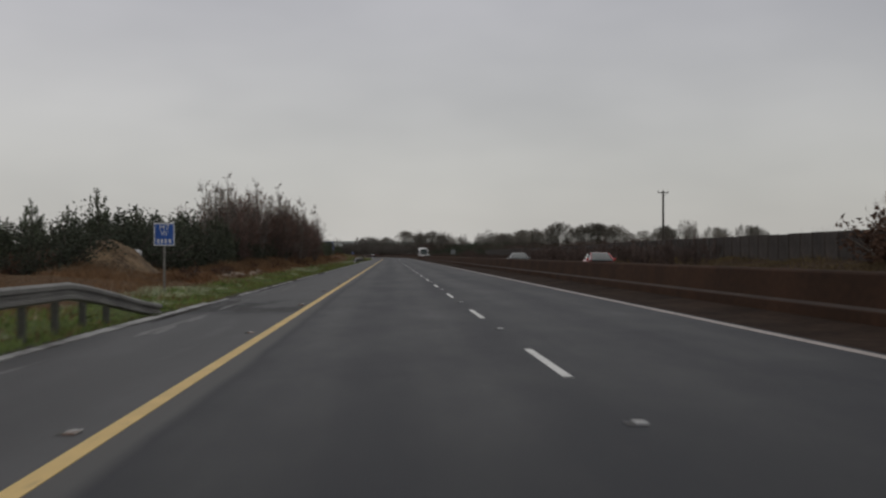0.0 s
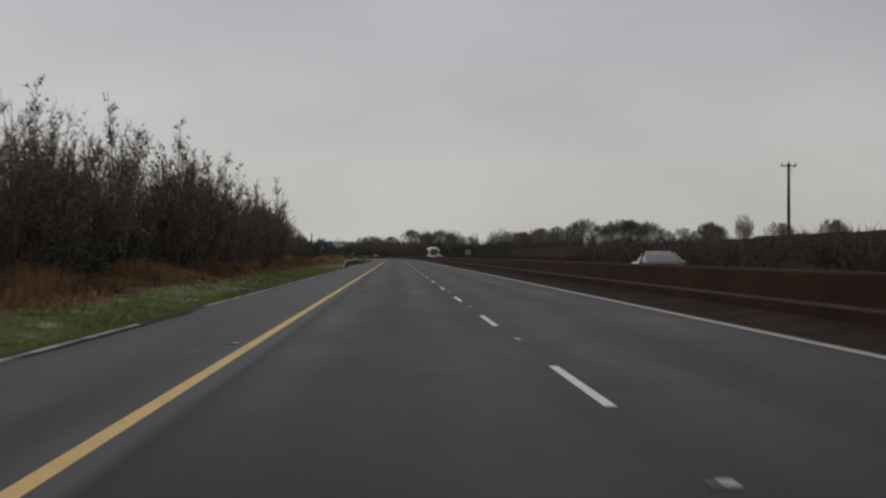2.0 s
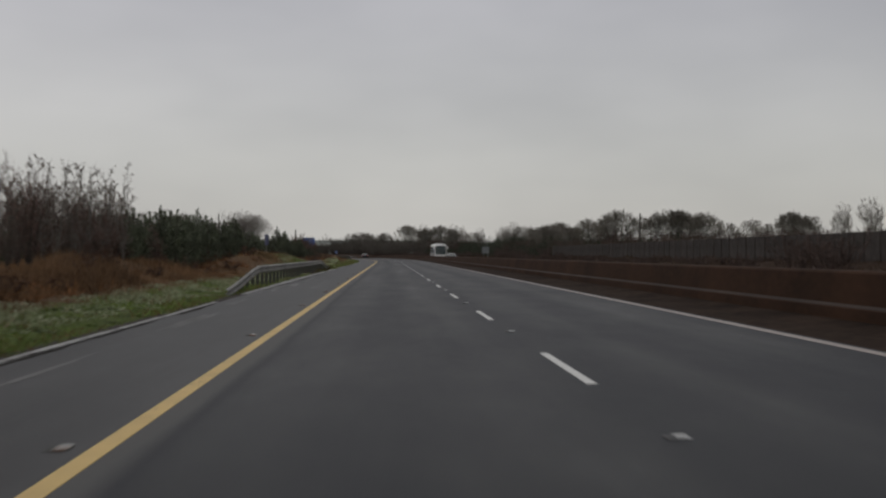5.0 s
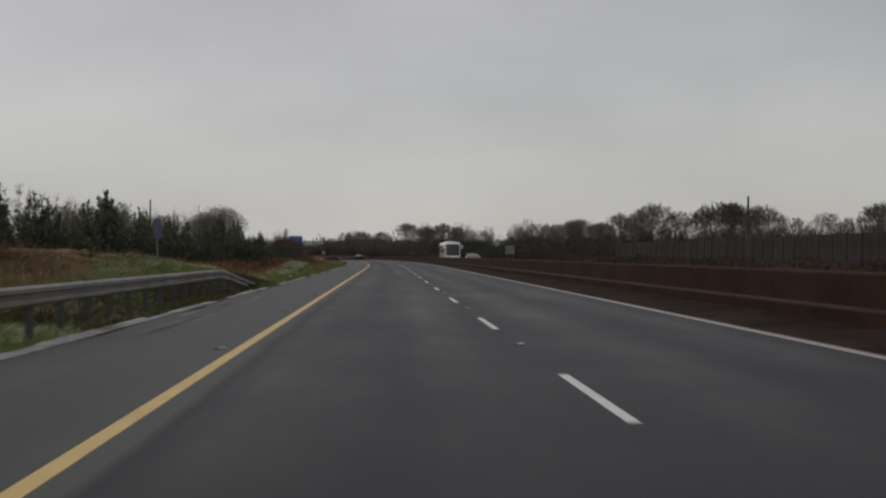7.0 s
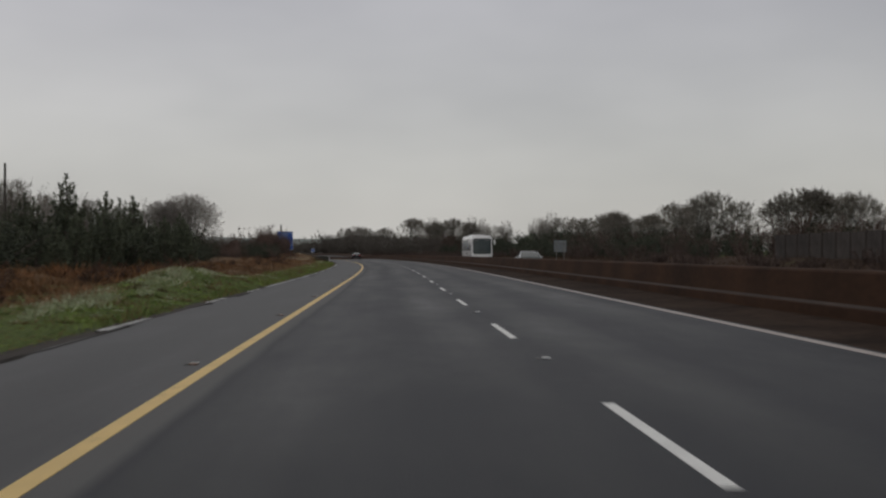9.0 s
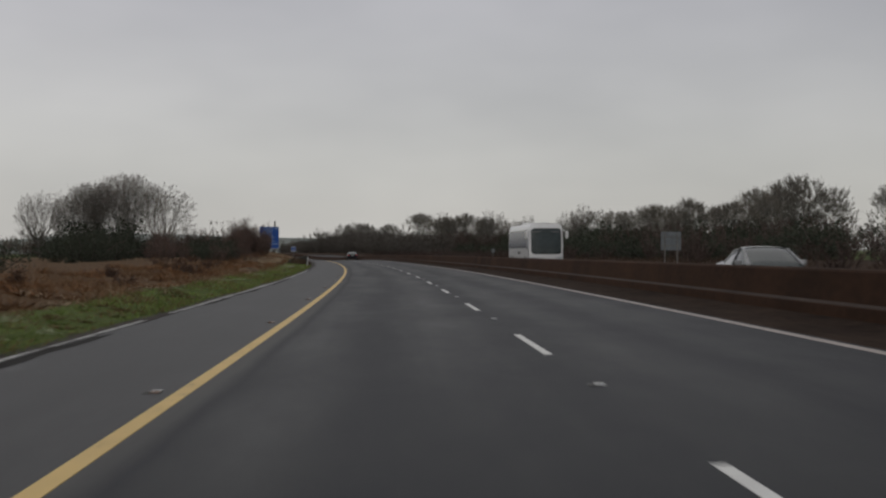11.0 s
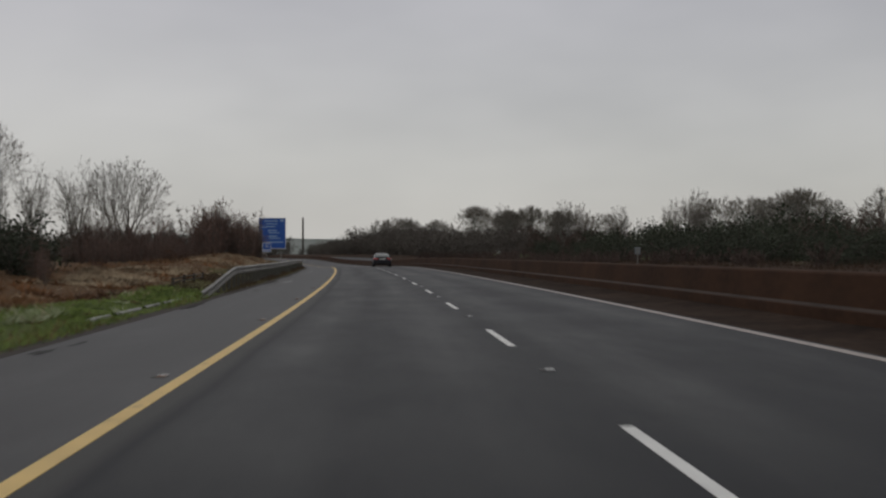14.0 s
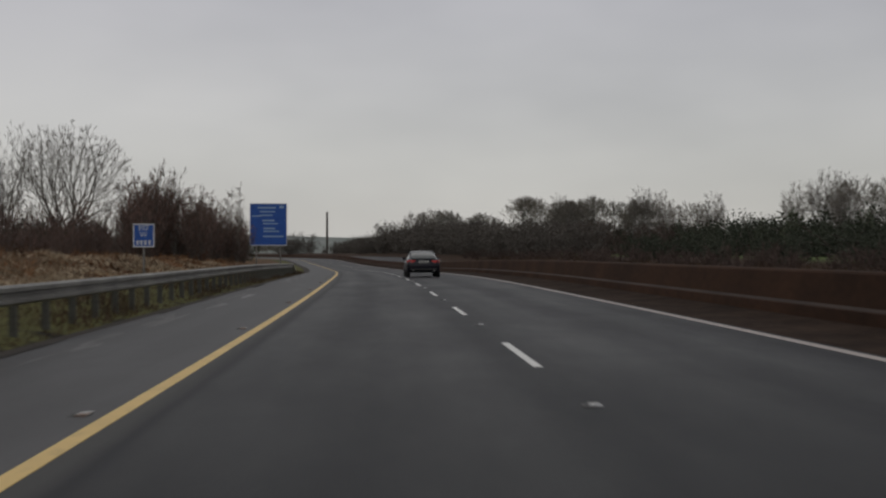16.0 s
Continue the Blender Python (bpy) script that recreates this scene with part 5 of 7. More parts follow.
def shrub(seed, h, wide, wood, twig, leaf=None, leaves=0, name="shrub", dense=1.0):
    """A thicket bush of upright stems feathered with twigs to the tip, some with withered leaves."""
    g = Growth(seed)
    R = g.rng
    lb, lt, lw = [], [], []
    for k in range(int(9 * dense)):
        a = R.uniform(0, 6.283)
        q = R.uniform(0.0, 1.0) * wide
        d = np.array([math.cos(a) * q, math.sin(a) * q, 1.0])
        d /= np.linalg.norm(d)
        stem = g.line((0, 0, -0.2), d, h * R.uniform(0.55, 1.02), 5, 0.06, 0.07)
        g.tube(stem, 0.03 + 0.003 * h, 0.010, 4)
        for i in range(int(11 * dense)):
            t = R.uniform(0.12, 0.98)
            p, dd = along(stem, t)
            ln = h * R.uniform(0.10, 0.24) * (1.15 - 0.65 * t)
            v = g.off(dd, R.uniform(0.5, 1.0))
            br = g.line(p, v, ln, 1, 0.10, 0.12)
            g.tube(br, 0.013, 0.007, 3)
            for j in range(4):
                p2, d2 = along(br, R.uniform(0.1, 1.0))
                v = g.off(d2, R.uniform(0.25, 0.8)) + np.array([0, 0, 0.2])
                tl = h * R.uniform(0.04, 0.10)
                g.spike(p2, v, tl, 0.013)
                for _ in range(2):
                    g.spike(p2 + v * tl * R.uniform(0.2, 0.8), g.off(v / np.linalg.norm(v), 0.6), tl * 0.65, 0.010)
                for _ in range(leaves):
                    c = p2 + v * tl * R.uniform(0.1, 0.9) + R.normal(size=3) * 0.06
                    lb.append(c)
                    lt.append(c + R.normal(size=3) * 0.06 + np.array([0, 0, -0.04]))
                    lw.append(0.03)
    thing = finish(g, name, wood, twig, "crown", 1)
    if leaves:
        p, t = spike_mesh(lb, lt, lw, R, 1)
        under(tri_object("foliage", p, t, leaf), thing)
    return thing


def pine(seed, h, spread=0.30):
    """A young pine: whorls of upswept branches with brushes of needles and a bare leader on top."""
    g = Growth(seed)
    R = g.rng
    trunk = g.line((0, 0, -0.2), (R.normal() * 0.02, R.normal() * 0.02, 1), h, 6, 0.012)
    g.tube(trunk, 0.075, 0.02, 6)
    nb, nt_, nw = [], [], []

    def brush(p, d, n, ln):
        for _ in range(n):
            v = g.off(d, R.uniform(0.2, 1.1))
            nb.append(p + R.normal(size=3) * 0.05)
            nt_.append(nb[-1] + v * ln * R.uniform(0.7, 1.2))
            nw.append(0.046)
    levels = 7
    for k in range(levels):
        t = 0.05 + 0.49 * k / (levels - 1)
        p, d = along(trunk, t)
        n = 6 if t < 0.4 else 5
        for i in range(n):
            a = 6.283 * i / n + R.uniform(-0.5, 0.5)
            ln = h * spread * (0.88 - t) * R.uniform(0.5, 1.4) + 0.12
            dv = np.array([math.cos(a), math.sin(a), 0.3 + 0.9 * t])
            dv /= np.linalg.norm(dv)
            br = g.line(p, dv, ln, 3, 0.08, 0.16)
            g.tube(br, 0.018, 0.008, 3)
            m = int(2 + ln * 4)
            for q in range(m):
                pp, dd = along(br, 0.3 + 0.7 * (q + 0.5) / m)
                brush(pp, dd, 4, 0.23)
                side = g.off(dd, 0.9)
                brush(pp + side * 0.16, side, 3, 0.21)
            candle = br[-1] + np.array([0, 0, R.uniform(0.15, 0.35)])
            g.tube([br[-1], candle], 0.008, 0.005, 3)
            brush(br[-1], np.array([0, 0, 1.0]), 4, 0.25)
            brush(candle, np.array([0, 0, 1.0]), 5, 0.18)
    # open top: two whorls of upturned shoots round a brush-like leader
    for t, ln in ((0.64, 0.15), (0.79, 0.10)):
        p, d = along(trunk, t)
        for i in range(4):
            a = i * 1.571 + R.uniform(-0.5, 0.5)
            bend = p + np.array([math.cos(a), math.sin(a), 0.35]) * h * ln * R.uniform(0.5, 0.75)
            top_ = bend + np.array([math.cos(a) * 0.25, math.sin(a) * 0.25, 1.0]) * h * ln * R.uniform(0.5, 0.9)
            g.tube([p, bend, top_], 0.014, 0.007, 3)
            for q in np.linspace(0.35, 1.0, 4):
                c, dd = along([p, bend, top_], q)
                brush(c, dd, 7, 0.19)
    for t in np.linspace(0.60, 0.99, 12):
        p, d = along(trunk, t)
        brush(p, d, 7, 0.19)
    thing = empty("pine_tree", Matrix.Identity(4))
    under(tri_object("trunk", g.v, g.f, M_BARK), thing)
    p, t = spike_mesh(nb, nt_, nw, R, 1)
    under(tri_object("foliage", p, t, M_NEEDLE), thing)
    return thing


def leafy_bush(seed, h, wide, mat, count, name="evergreen_bush"):
    """An uneven evergreen mass of many small leaves on stems."""
    g = Growth(seed)
    R = g.rng
    b, t, w = [], [], []
    for k in range(8):
        a = R.uniform(0, 6.283)
        d = np.array([math.cos(a) * wide, math.sin(a) * wide, 1.0])
        stem = g.line((0, 0, -0.2), d / np.linalg.norm(d), h * R.uniform(0.55, 0.95), 4, 0.14)
        g.tube(stem, 0.05, 0.015, 4)
        for i in range(9):
            p, dd = along(stem, R.uniform(0.1, 1.0))
            c = p + g.off(dd, 1.0) * h * R.uniform(0.03, 0.2)
            rad = h * R.uniform(0.08, 0.18)
            for _ in range(count):
                q = c + R.normal(size=3) * rad * 0.5
                q[2] = max(q[2], 0.03)
                b.append(q)
                t.append(q + R.normal(size=3) * (0.04 + 0.014 * h))
                w.append(0.038 + 0.0085 * h)
    thing = empty(name, Matrix.Identity(4))
    under(tagged(tri_object("wood", g.v, g.f, M_BARK), kind="stuff"), thing)
    p, tt = spike_mesh(b, t, w, R, 1)
    under(tri_object("foliage", p, tt, mat), thing)
    return thing


used = {}


def plant(kind, s, d, scale, turn, label="", category="", group="", z=None):
    """The first of each kind is the model itself, the rest are copies of it."""
    x, y = plan(s, d)
    zz = float(ground_z(s, d)) if z is None else z
    m = pose(float(x), float(y), zz - 0.05, 0, 0, turn)
    if not used.get(kind.name):
        used[kind.name] = True
        kind.matrix_basis = m
        kind.scale = (scale, scale, scale)
        tagged(kind, label, category, group)
        return kind
    ob = copy_thing(kind, m)
    ob.scale = (scale, scale, scale)
    return ob


TREES = [winter_tree(61, 14, 0.56, 6, low=-0.04, bole=0.10, limbs=4, levels=3, twigs=3, tw=0.75, wide=0.8, thick=1.1, lump=0.05, reach=0.042),
         winter_tree(62, 14, 0.50, 2, low=0.18, bole=0.22, limbs=5, levels=3, twigs=5, tw=0.65, wide=1.0, thick=1.25, lump=0.06, reach=0.036),
         winter_tree(63, 14, 0.20, 2, low=0.14, bole=0.24, limbs=5, levels=3, twigs=3, tw=0.6, wide=0.5, thick=0.95, reach=0.036)]
TREE_LABEL = ["broad leafless tree of many stems with a fanned pale crown", "tall two-stemmed bare tree with a domed crown", "tall narrow bare tree with upright pale branches"]
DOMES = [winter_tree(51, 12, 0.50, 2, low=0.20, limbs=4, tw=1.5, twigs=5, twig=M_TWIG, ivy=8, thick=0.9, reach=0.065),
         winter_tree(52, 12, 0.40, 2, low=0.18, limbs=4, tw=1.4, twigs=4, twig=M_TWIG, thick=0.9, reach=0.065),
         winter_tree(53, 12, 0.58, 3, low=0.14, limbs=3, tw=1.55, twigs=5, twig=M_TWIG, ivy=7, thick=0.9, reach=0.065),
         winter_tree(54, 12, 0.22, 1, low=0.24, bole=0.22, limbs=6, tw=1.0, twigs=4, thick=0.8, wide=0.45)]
DOME_LABEL = ["domed leafless tree with ivy up its limbs and a grey-brown crown", "rounded bare tree with a fine crown of twigs", "broad domed winter tree with ivied stems", "slim thin-crowned pale bare tree on the skyline"]
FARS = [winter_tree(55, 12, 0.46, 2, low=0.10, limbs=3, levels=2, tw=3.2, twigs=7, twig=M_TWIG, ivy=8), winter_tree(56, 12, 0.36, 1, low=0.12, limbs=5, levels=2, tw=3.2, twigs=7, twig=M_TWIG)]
FAR_LABEL = ["rounded bare tree far along the road", "distant leafless tree with a hazy crown"]
IVIES = [winter_tree(16, 9, 0.44, 3, low=0.0, limbs=3, levels=2, tw=2.4, twigs=6, ivy=34, twig=M_TWIG), winter_tree(17, 9, 0.52, 2, low=0.0, limbs=4, levels=2, tw=2.4, twigs=6, ivy=44, twig=M_TWIG)]
IVY_LABEL = ["ivy-clad winter tree with a dense dark crown", "broad ivy-covered tree at the field edge"]
BIRCHES = [birch(71, 7), birch(72, 7), birch(73, 7)]
BIRCH_LABEL = ["slender young birch with a few withered leaves", "thin upright birch rising out of the thicket", "young pale birch with fine twigs"]
SHRUBS = [shrub(21, 6, 0.45, M_BARK, M_REDTWIG, M_DEADLEAF, 1), shrub(22, 6, 0.6, M_BARK, M_REDTWIG, M_DEADLEAF, 2), shrub(23, 6, 0.35, M_BARK, M_TWIG, M_DEADLEAF, 1), shrub(24, 6, 0.5, M_BARK, M_REDTWIG)]
SHRUBS += [shrub(25, 6, 0.5, M_BARK, M_REDTWIG, M_DEADLEAF, 2, dense=0.98), shrub(26, 6, 0.42, M_BARK, M_REDTWIG, M_DEADLEAF, 2, dense=0.98)]
SHRUB_LABEL = ["tall red-brown leafless shrub with withered leaves", "wide red-brown thicket shrub with withered leaves", "upright grey-brown shrub with thin twigs and few leaves", "leafless red-twigged shrub standing in rough grass",
               "dense purple-brown thicket bush of fine twigs", "dense upright purple-brown bush with fine twigs"]
PINES = [pine(31, 4.5, 0.42), pine(32, 4.5, 0.34), pine(33, 4.5, 0.48)]
PINE_LABEL = ["young dark green pine with upswept branches", "slim young pine with a bare leader shoot", "bushy young pine standing in dead grass"]
EVERS = [leafy_bush(41, 4, 0.55, M_EVERGREEN, 20), leafy_bush(42, 4, 0.8, M_EVERGREEN, 20)]
EVER_LABEL = ["dark evergreen bush with a ragged outline", "wide dark evergreen bush in the hedgerow"]
WOODS = [leafy_bush(46, 6, 0.62, M_WOODTWIG, 24, "woodland_tree"), leafy_bush(47, 6, 0.5, M_WOODTWIG, 24, "woodland_tree"), leafy_bush(48, 6, 0.8, M_WOODTWIG, 24, "woodland_tree")]
WOOD_LABEL = ["rounded dark woodland tree of dense bare twigs", "dense twiggy tree at the edge of far woods", "broad low woodland tree with a close dark crown"]
BRAMBLES = [leafy_bush(43, 1.5, 0.9, M_DEADLEAF, 10, "bramble"), leafy_bush(44, 1.5, 0.7, M_DEADLEAF, 10, "bramble")]
BRAMBLE_LABEL = ["low red-brown bramble clump with withered leaves", "small rust-brown bracken clump in the verge"]
rnd = random.Random(77)


def true_height(kind):
    """Height of a model, but for its topmost stray twigs."""
    zs = []
    for ob in kind.children:
        co = np.zeros(len(ob.data.vertices) * 3, np.float32)
        ob.data.vertices.foreach_get("co", co)
        zs.append(co[2::3])
    return float(np.percentile(np.concatenate(zs), 99.9))


TALL = {kind.name: true_height(kind) for kind in TREES + DOMES + FARS + IVIES + EVERS + BIRCHES + WOODS}


def put(kinds, labels, category, group, i, s, d, scale, z=None):
    plant(kinds[i], s, d, scale, rnd.uniform(0, 360), labels[i], category, group, z)


def tree(i, s, d, top):
    put(TREES, TREE_LABEL, "tree", "bare trees", i, s, d, (top - float(ground_z(s, d))) / TALL[TREES[i].name])


def dome(i, s, d, top):
    put(DOMES, DOME_LABEL, "tree", "domed trees", i, s, d, (top - float(ground_z(s, d))) / TALL[DOMES[i].name])


def far_tree(i, s, d, top):
    put(FARS, FAR_LABEL, "tree", "distant trees", i, s, d, (top - float(ground_z(s, d))) / TALL[FARS[i].name])


def birch_at(i, s, d, top):
    put(BIRCHES, BIRCH_LABEL, "tree", "young birches", i, s, d, (top - float(ground_z(s, d))) / TALL[BIRCHES[i].name])


def ivy_tree(i, s, d, top):
    put(IVIES, IVY_LABEL, "tree", "ivy-clad trees", i, s, d, (top - float(ground_z(s, d))) / TALL[IVIES[i].name])


def bush(i, s, d, top):
    put(SHRUBS, SHRUB_LABEL, "shrub", "thicket shrubs", i, s, d, (top - float(ground_z(s, d))) / 5.7)


def pine_at(i, s, d, top):
    put(PINES, PINE_LABEL, "tree", "young pines", i, s, d, (top - float(ground_z(s, d))) / 4.55)


def ever(i, s, d, top):
    put(EVERS, EVER_LABEL, "bush", "evergreen bushes", i, s, d, (top - float(ground_z(s, d))) / TALL[EVERS[i].name])


def wood_tree(i, s, d, top):
    put(WOODS, WOOD_LABEL, "tree", "woodland edge", i, s, d, (top - float(ground_z(s, d))) / TALL[WOODS[i].name])


def bramble(i, s, d, scale):
    put(BRAMBLES, BRAMBLE_LABEL, "bush", "bramble clumps", i, s, d, scale)


U = rnd.uniform
SCRUB = []

# left side, first stretch: pines and evergreens, then a tall red-brown thicket
for k in range(22):
    s = 42 + k * 3.2
    pine_at(k % 3, s + U(-1, 1), U(-25, -17.5), U(3.0, 4.6))
for k in range(10):
    ever(k % 2, 45 + k * 5 + U(-2, 2), U(-21, -15.5), U(2.2, 3.4))
for k in range(9):
    ever(k % 2, 66 + k * 2.4 + U(-1, 1), U(-18.5, -14.2), U(2.2, 3.3))
for k in range(11):
    ever(k % 2, 76 + k * 2.3 + U(-0.8, 0.8), U(-17.5, -14.0), U(3.2, 4.6))
pine_at(1, 72, -17.0, 4.9)
pine_at(0, 79, -16.4, 4.3)
for k in range(9):
    pine_at(k % 3, 83 + k * 1.5 + U(-0.5, 0.5), U(-15.5, -12.4), U(3.4, 4.4))
for k in range(41):
    s = 96 + k * 2.4
    edge = -11.4 - 1.2 * math.sin(s * 0.07)
    peak = 4.7 + 0.8 * smooth((s - 96) / 20) + 1.7 * math.exp(-((s - 124) / 17) ** 2) + 0.9 * math.exp(-((s - 182) / 20) ** 2)
    bush(rnd.choice((0, 1, 4, 5)), s + U(-1, 1), edge - U(0.2, 1.6), peak * U(0.72, 0.98))
    bush(rnd.choice((4, 5, 3, 1)), s + U(-1, 1), edge - U(2.2, 4.5), peak * U(0.8, 1.04))
    if k % 2 == 0:
        birch_at(k // 2 % 3, s + U(-1.5, 1.5), edge - U(0.4, 3.0), peak * U(1.05, 1.24))
for s, d, top, i in ((96.5, -13.4, 6.3, 0), (98.5, -14.2, 6.0, 1), (100, -13.0, 5.8, 2), (213, -13.4, 5.0, 0), (215.5, -13.2, 5.2, 1), (217, -14.0, 4.8, 2), (218.5, -14.4, 4.4, 0), (211, -14.0, 4.9, 1), (209, -13.2, 4.6, 2), (214, -15.0, 5.2, 2), (206, -13.8, 4.6, 0), (207.5, -14.6, 5.0, 1), (210, -15.2, 5.1, 0), (212.5, -14.6, 5.0, 2), (216, -15.2, 5.2, 1), (219.5, -14.0, 4.7, 2), (221, -15.0, 4.6, 1)):
    birch_at(i, s, d, top)
for k in range(15):
    birch_at(k % 3, 314 + k * 2.2 + U(-1, 1), U(-37, -28), U(5.6, 6.9))
for k in range(14):
    bush(rnd.choice((4, 5, 0)), 97 + k * 2.0 + U(-0.6, 0.6), U(-14.6, -12.2), U(5.4, 6.6) if k < 9 else U(4.9, 6.0))
for s, d, top, i in ((88.5, -13.2, 5.6, 0), (90, -13.9, 6.2, 1), (91.5, -13.0, 6.0, 2), (93, -13.8, 6.3, 0)):
    birch_at(i, s, d, top)
for k in range(7):
    bush(rnd.choice((4, 5)), 127 + k * 2.3 + U(-0.6, 0.6), U(-13.2, -11.6), U(5.2, 6.5))
    birch_at(k % 3, 128 + k * 2.2 + U(-0.6, 0.6), U(-13.2, -11.8), U(6.2, 7.2))
for k in range(20):
    ever(k % 2, 82 + k * 5.6 + U(-2, 2), -13.2 + U(-2.0, 1.0), U(2.0, 3.4))
for k in range(36):
    bramble(k % 2, 62 + k * 3.8 + U(-1, 1), U(-11.8, -10.4), U(0.4, 0.75))
for k in range(12):
    bush(rnd.choice((4, 5, 0)), 203 + k * 1.7 + U(-0.6, 0.6), U(-16, -13.4), U(3.6, 4.7))
# second stretch: thin pale shrubs, rows of young pines
for k in range(8):
    bush(rnd.choice((0, 2)), 198 + k * 3.4 + U(-1, 1), U(-15, -12.4), U(2.5, 3.4))
for k in range(6):
    bush(rnd.choice((0, 5)), 214 + k * 2.2 + U(-1, 1), U(-16, -14), U(3.0, 4.2))
for k in range(59):
    s = 206 + k * 3.0
    back = -16.0 - 1.6 * smooth((296 - s) / 12) - 2.6 * smooth((s - 292) / 14) * smooth((362 - s) / 24)
    pine_at(rnd.choice((0, 1, 2)), s + U(-1.2, 1.2), back - U(0, 2.0), U(3.4, 4.8) if s < 296 else U(3.2, 5.4))
    if k % 3 == 0:
        pine_at(rnd.choice((0, 1, 2)), s + U(-1.2, 1.2), back - U(3, 8), U(3.6, 5.2))
for k in range(20):
    ever(k % 2, 208 + k * 10 + U(-2, 2), -17.2 + U(-2, 1.0), U(1.8, 2.9))
for k in range(44):
    bramble(k % 2, 200 + k * 5.4 + U(-2, 2), U(-14.5, -11), U(0.4, 0.85))
for k in range(16):
    pine_at(rnd.choice((0, 1, 2)), 234 + k * 1.6 + U(-0.5, 0.5), U(-15.8, -13.4), U(3.6, 4.6))
for k in range(7):
    ever(k % 2, 306 + k * 11 + U(-1.5, 1.5), U(-20, -18), U(2.2, 3.0))
for k in range(12):
    pine_at(rnd.choice((0, 1, 2)), 345 + k * 3.1 + U(-1.2, 1.2), U(-17.4, -15.0), U(2.6, 3.7))
for s, d, top in ((494, -15.8, 3.0), (497, -17, 3.3), (491, -17.5, 3.0), (500, -19, 3.5), (504, -18, 2.9), (508, -20, 3.2), (514, -21, 3.0), (478, -27, 4.0), (482, -29, 3.7), (475, -25.5, 3.5), (470, -24, 3.0)):
    ever(int(s) % 2, s, d, top)
# far bare trees behind the pines
for s, d, top, i in ((440, -43.5, 9.8, 1), (452, -52, 10.4, 3), (470, -38.6, 8.8, 1), (478, -46, 9.6, 3), (400, -66, 9.5, 1), (372, -64, 9, 3), (415, -58, 9.6, 1), (428, -62, 10, 3)):
    dome(i, s, d, top)
for s, d, top, i in ((543, -32.2, 12.6, 0), (538, -38.1, 10.4, 1), (540, -36.6, 11.2, 0), (533, -42.5, 9.6, 1), (680, -36.1, 18.2, 1), (682, -45.2, 18.0, 2), (682, -52.4, 17.2, 2), (676, -58.5, 17.0, 2), (690, -30.5, 9.0, 2), (500, -61.4, 13.2, 2), (510, -57, 12.6, 2), (520, -54, 13.0, 2), (530, -50.5, 12.2, 2), (492, -54, 11.6, 2)):
    tree(i, s, d, top)
for k in range(16):
    ever(k % 2, 636 + k * 2.6 + U(-1, 1), U(-62, -30), U(4.4, 5.6))
    SCRUB.append((640 + k * 2.6, U(-60, -30), U(4.6, 5.8)))
for s, d, top in ((505, -29.5, 3.4), (511, -31, 4.0), (517, -33.5, 4.2), (524, -35, 3.8), (530, -30.5, 3.6), (521, -39, 4.2), (512, -37, 3.6)):
    ever(int(s) % 2, s, d, top)
for s, d, top in ((483.5, -12.2, 1.35), (486, -12.8, 1.6), (489, -13.6, 1.7), (492, -14.6, 1.9), (488, -15.4, 1.9)):
    bush(4, s, d, top)
for k in range(16):
    bush(rnd.choice((4, 5, 1)), 610 + k * 2.2 + U(-1, 1), U(-38, -24), U(4.6, 6.0))
for k in range(8):
    birch_at(k % 3, 612 + k * 4 + U(-1, 1), U(-36, -24), U(6.0, 7.4))
for s, d, top in ((598, -13.6, 5.0), (603, -13.2, 5.7), (608, -13.4, 6.1), (613, -13.6, 6.2), (619, -14.0, 6.3)):
    bush(int(s) % 2 + 4, s, d, top)
for s, d, top in ((515, -31.5, 5.3), (519, -31, 5.8), (521, -34, 6.0), (512, -30.5, 4.8)):
    ever(int(s) % 2, s, d, top)
for s, d, top, i in ((512, -66, 12.0, 1), (524, -62, 12.6, 3), (486, -50, 10.2, 1), (496, -45, 9.4, 3)):
    dome(i, s, d, top)
for k in range(9):
    bush(rnd.choice((4, 5)), 603 + k * 3 + U(-1, 1), U(-18.5, -15.6), U(6.6, 7.8) - 0.02 * (k - 3) ** 2)
for s, d, top, i in ((613, -16.6, 8.4, 0), (610, -17.4, 8.0, 1), (617, -17.0, 8.1, 2), (637, -23.5, 8.4, 0), (634, -22.4, 8.0, 1), (632, -12.9, 8.0, 2), (636, -13.6, 7.6, 0), (625, -18, 7.9, 1), (622, -20.5, 7.8, 2), (640, -25, 8.0, 1)):
    birch_at(i, s, d, top)
# third stretch: bramble, bracken and the red-brown bushes before the direction sign
for k in range(44):
    s = 440 + k * 4.6
    bramble(k % 2, s + U(-1.5, 1.5), U(-20, -12.5) if s > 470 else U(-19, -13.0), U(0.35, 0.8))
for k in range(9):
    ever(k % 2, 474 + k * 3 + U(-1, 1), -15.8 - k * 0.25 + U(-1, 0.6), U(1.8, 2.6))
    bush(4, 473 + k * 3 + U(-1, 1), -15.0 - k * 0.25 + U(-1, 0.6), U(1.9, 2.7))
for k in range(26):
    bush(rnd.choice((4, 5)), 496 + k * 2.6 + U(-1, 1), U(-24, -18.5), U(2.0, 3.0))
for k in range(4):
    ever(k % 2, 440 + k * 6 + U(-3, 3), U(-26, -18), U(2.2, 3.4))
for k in range(34):
    bush(rnd.choice((0, 1, 4)), 470 + k * 3.4 + U(-2, 2), U(-30, -17.5), U(1.8, 3.2))
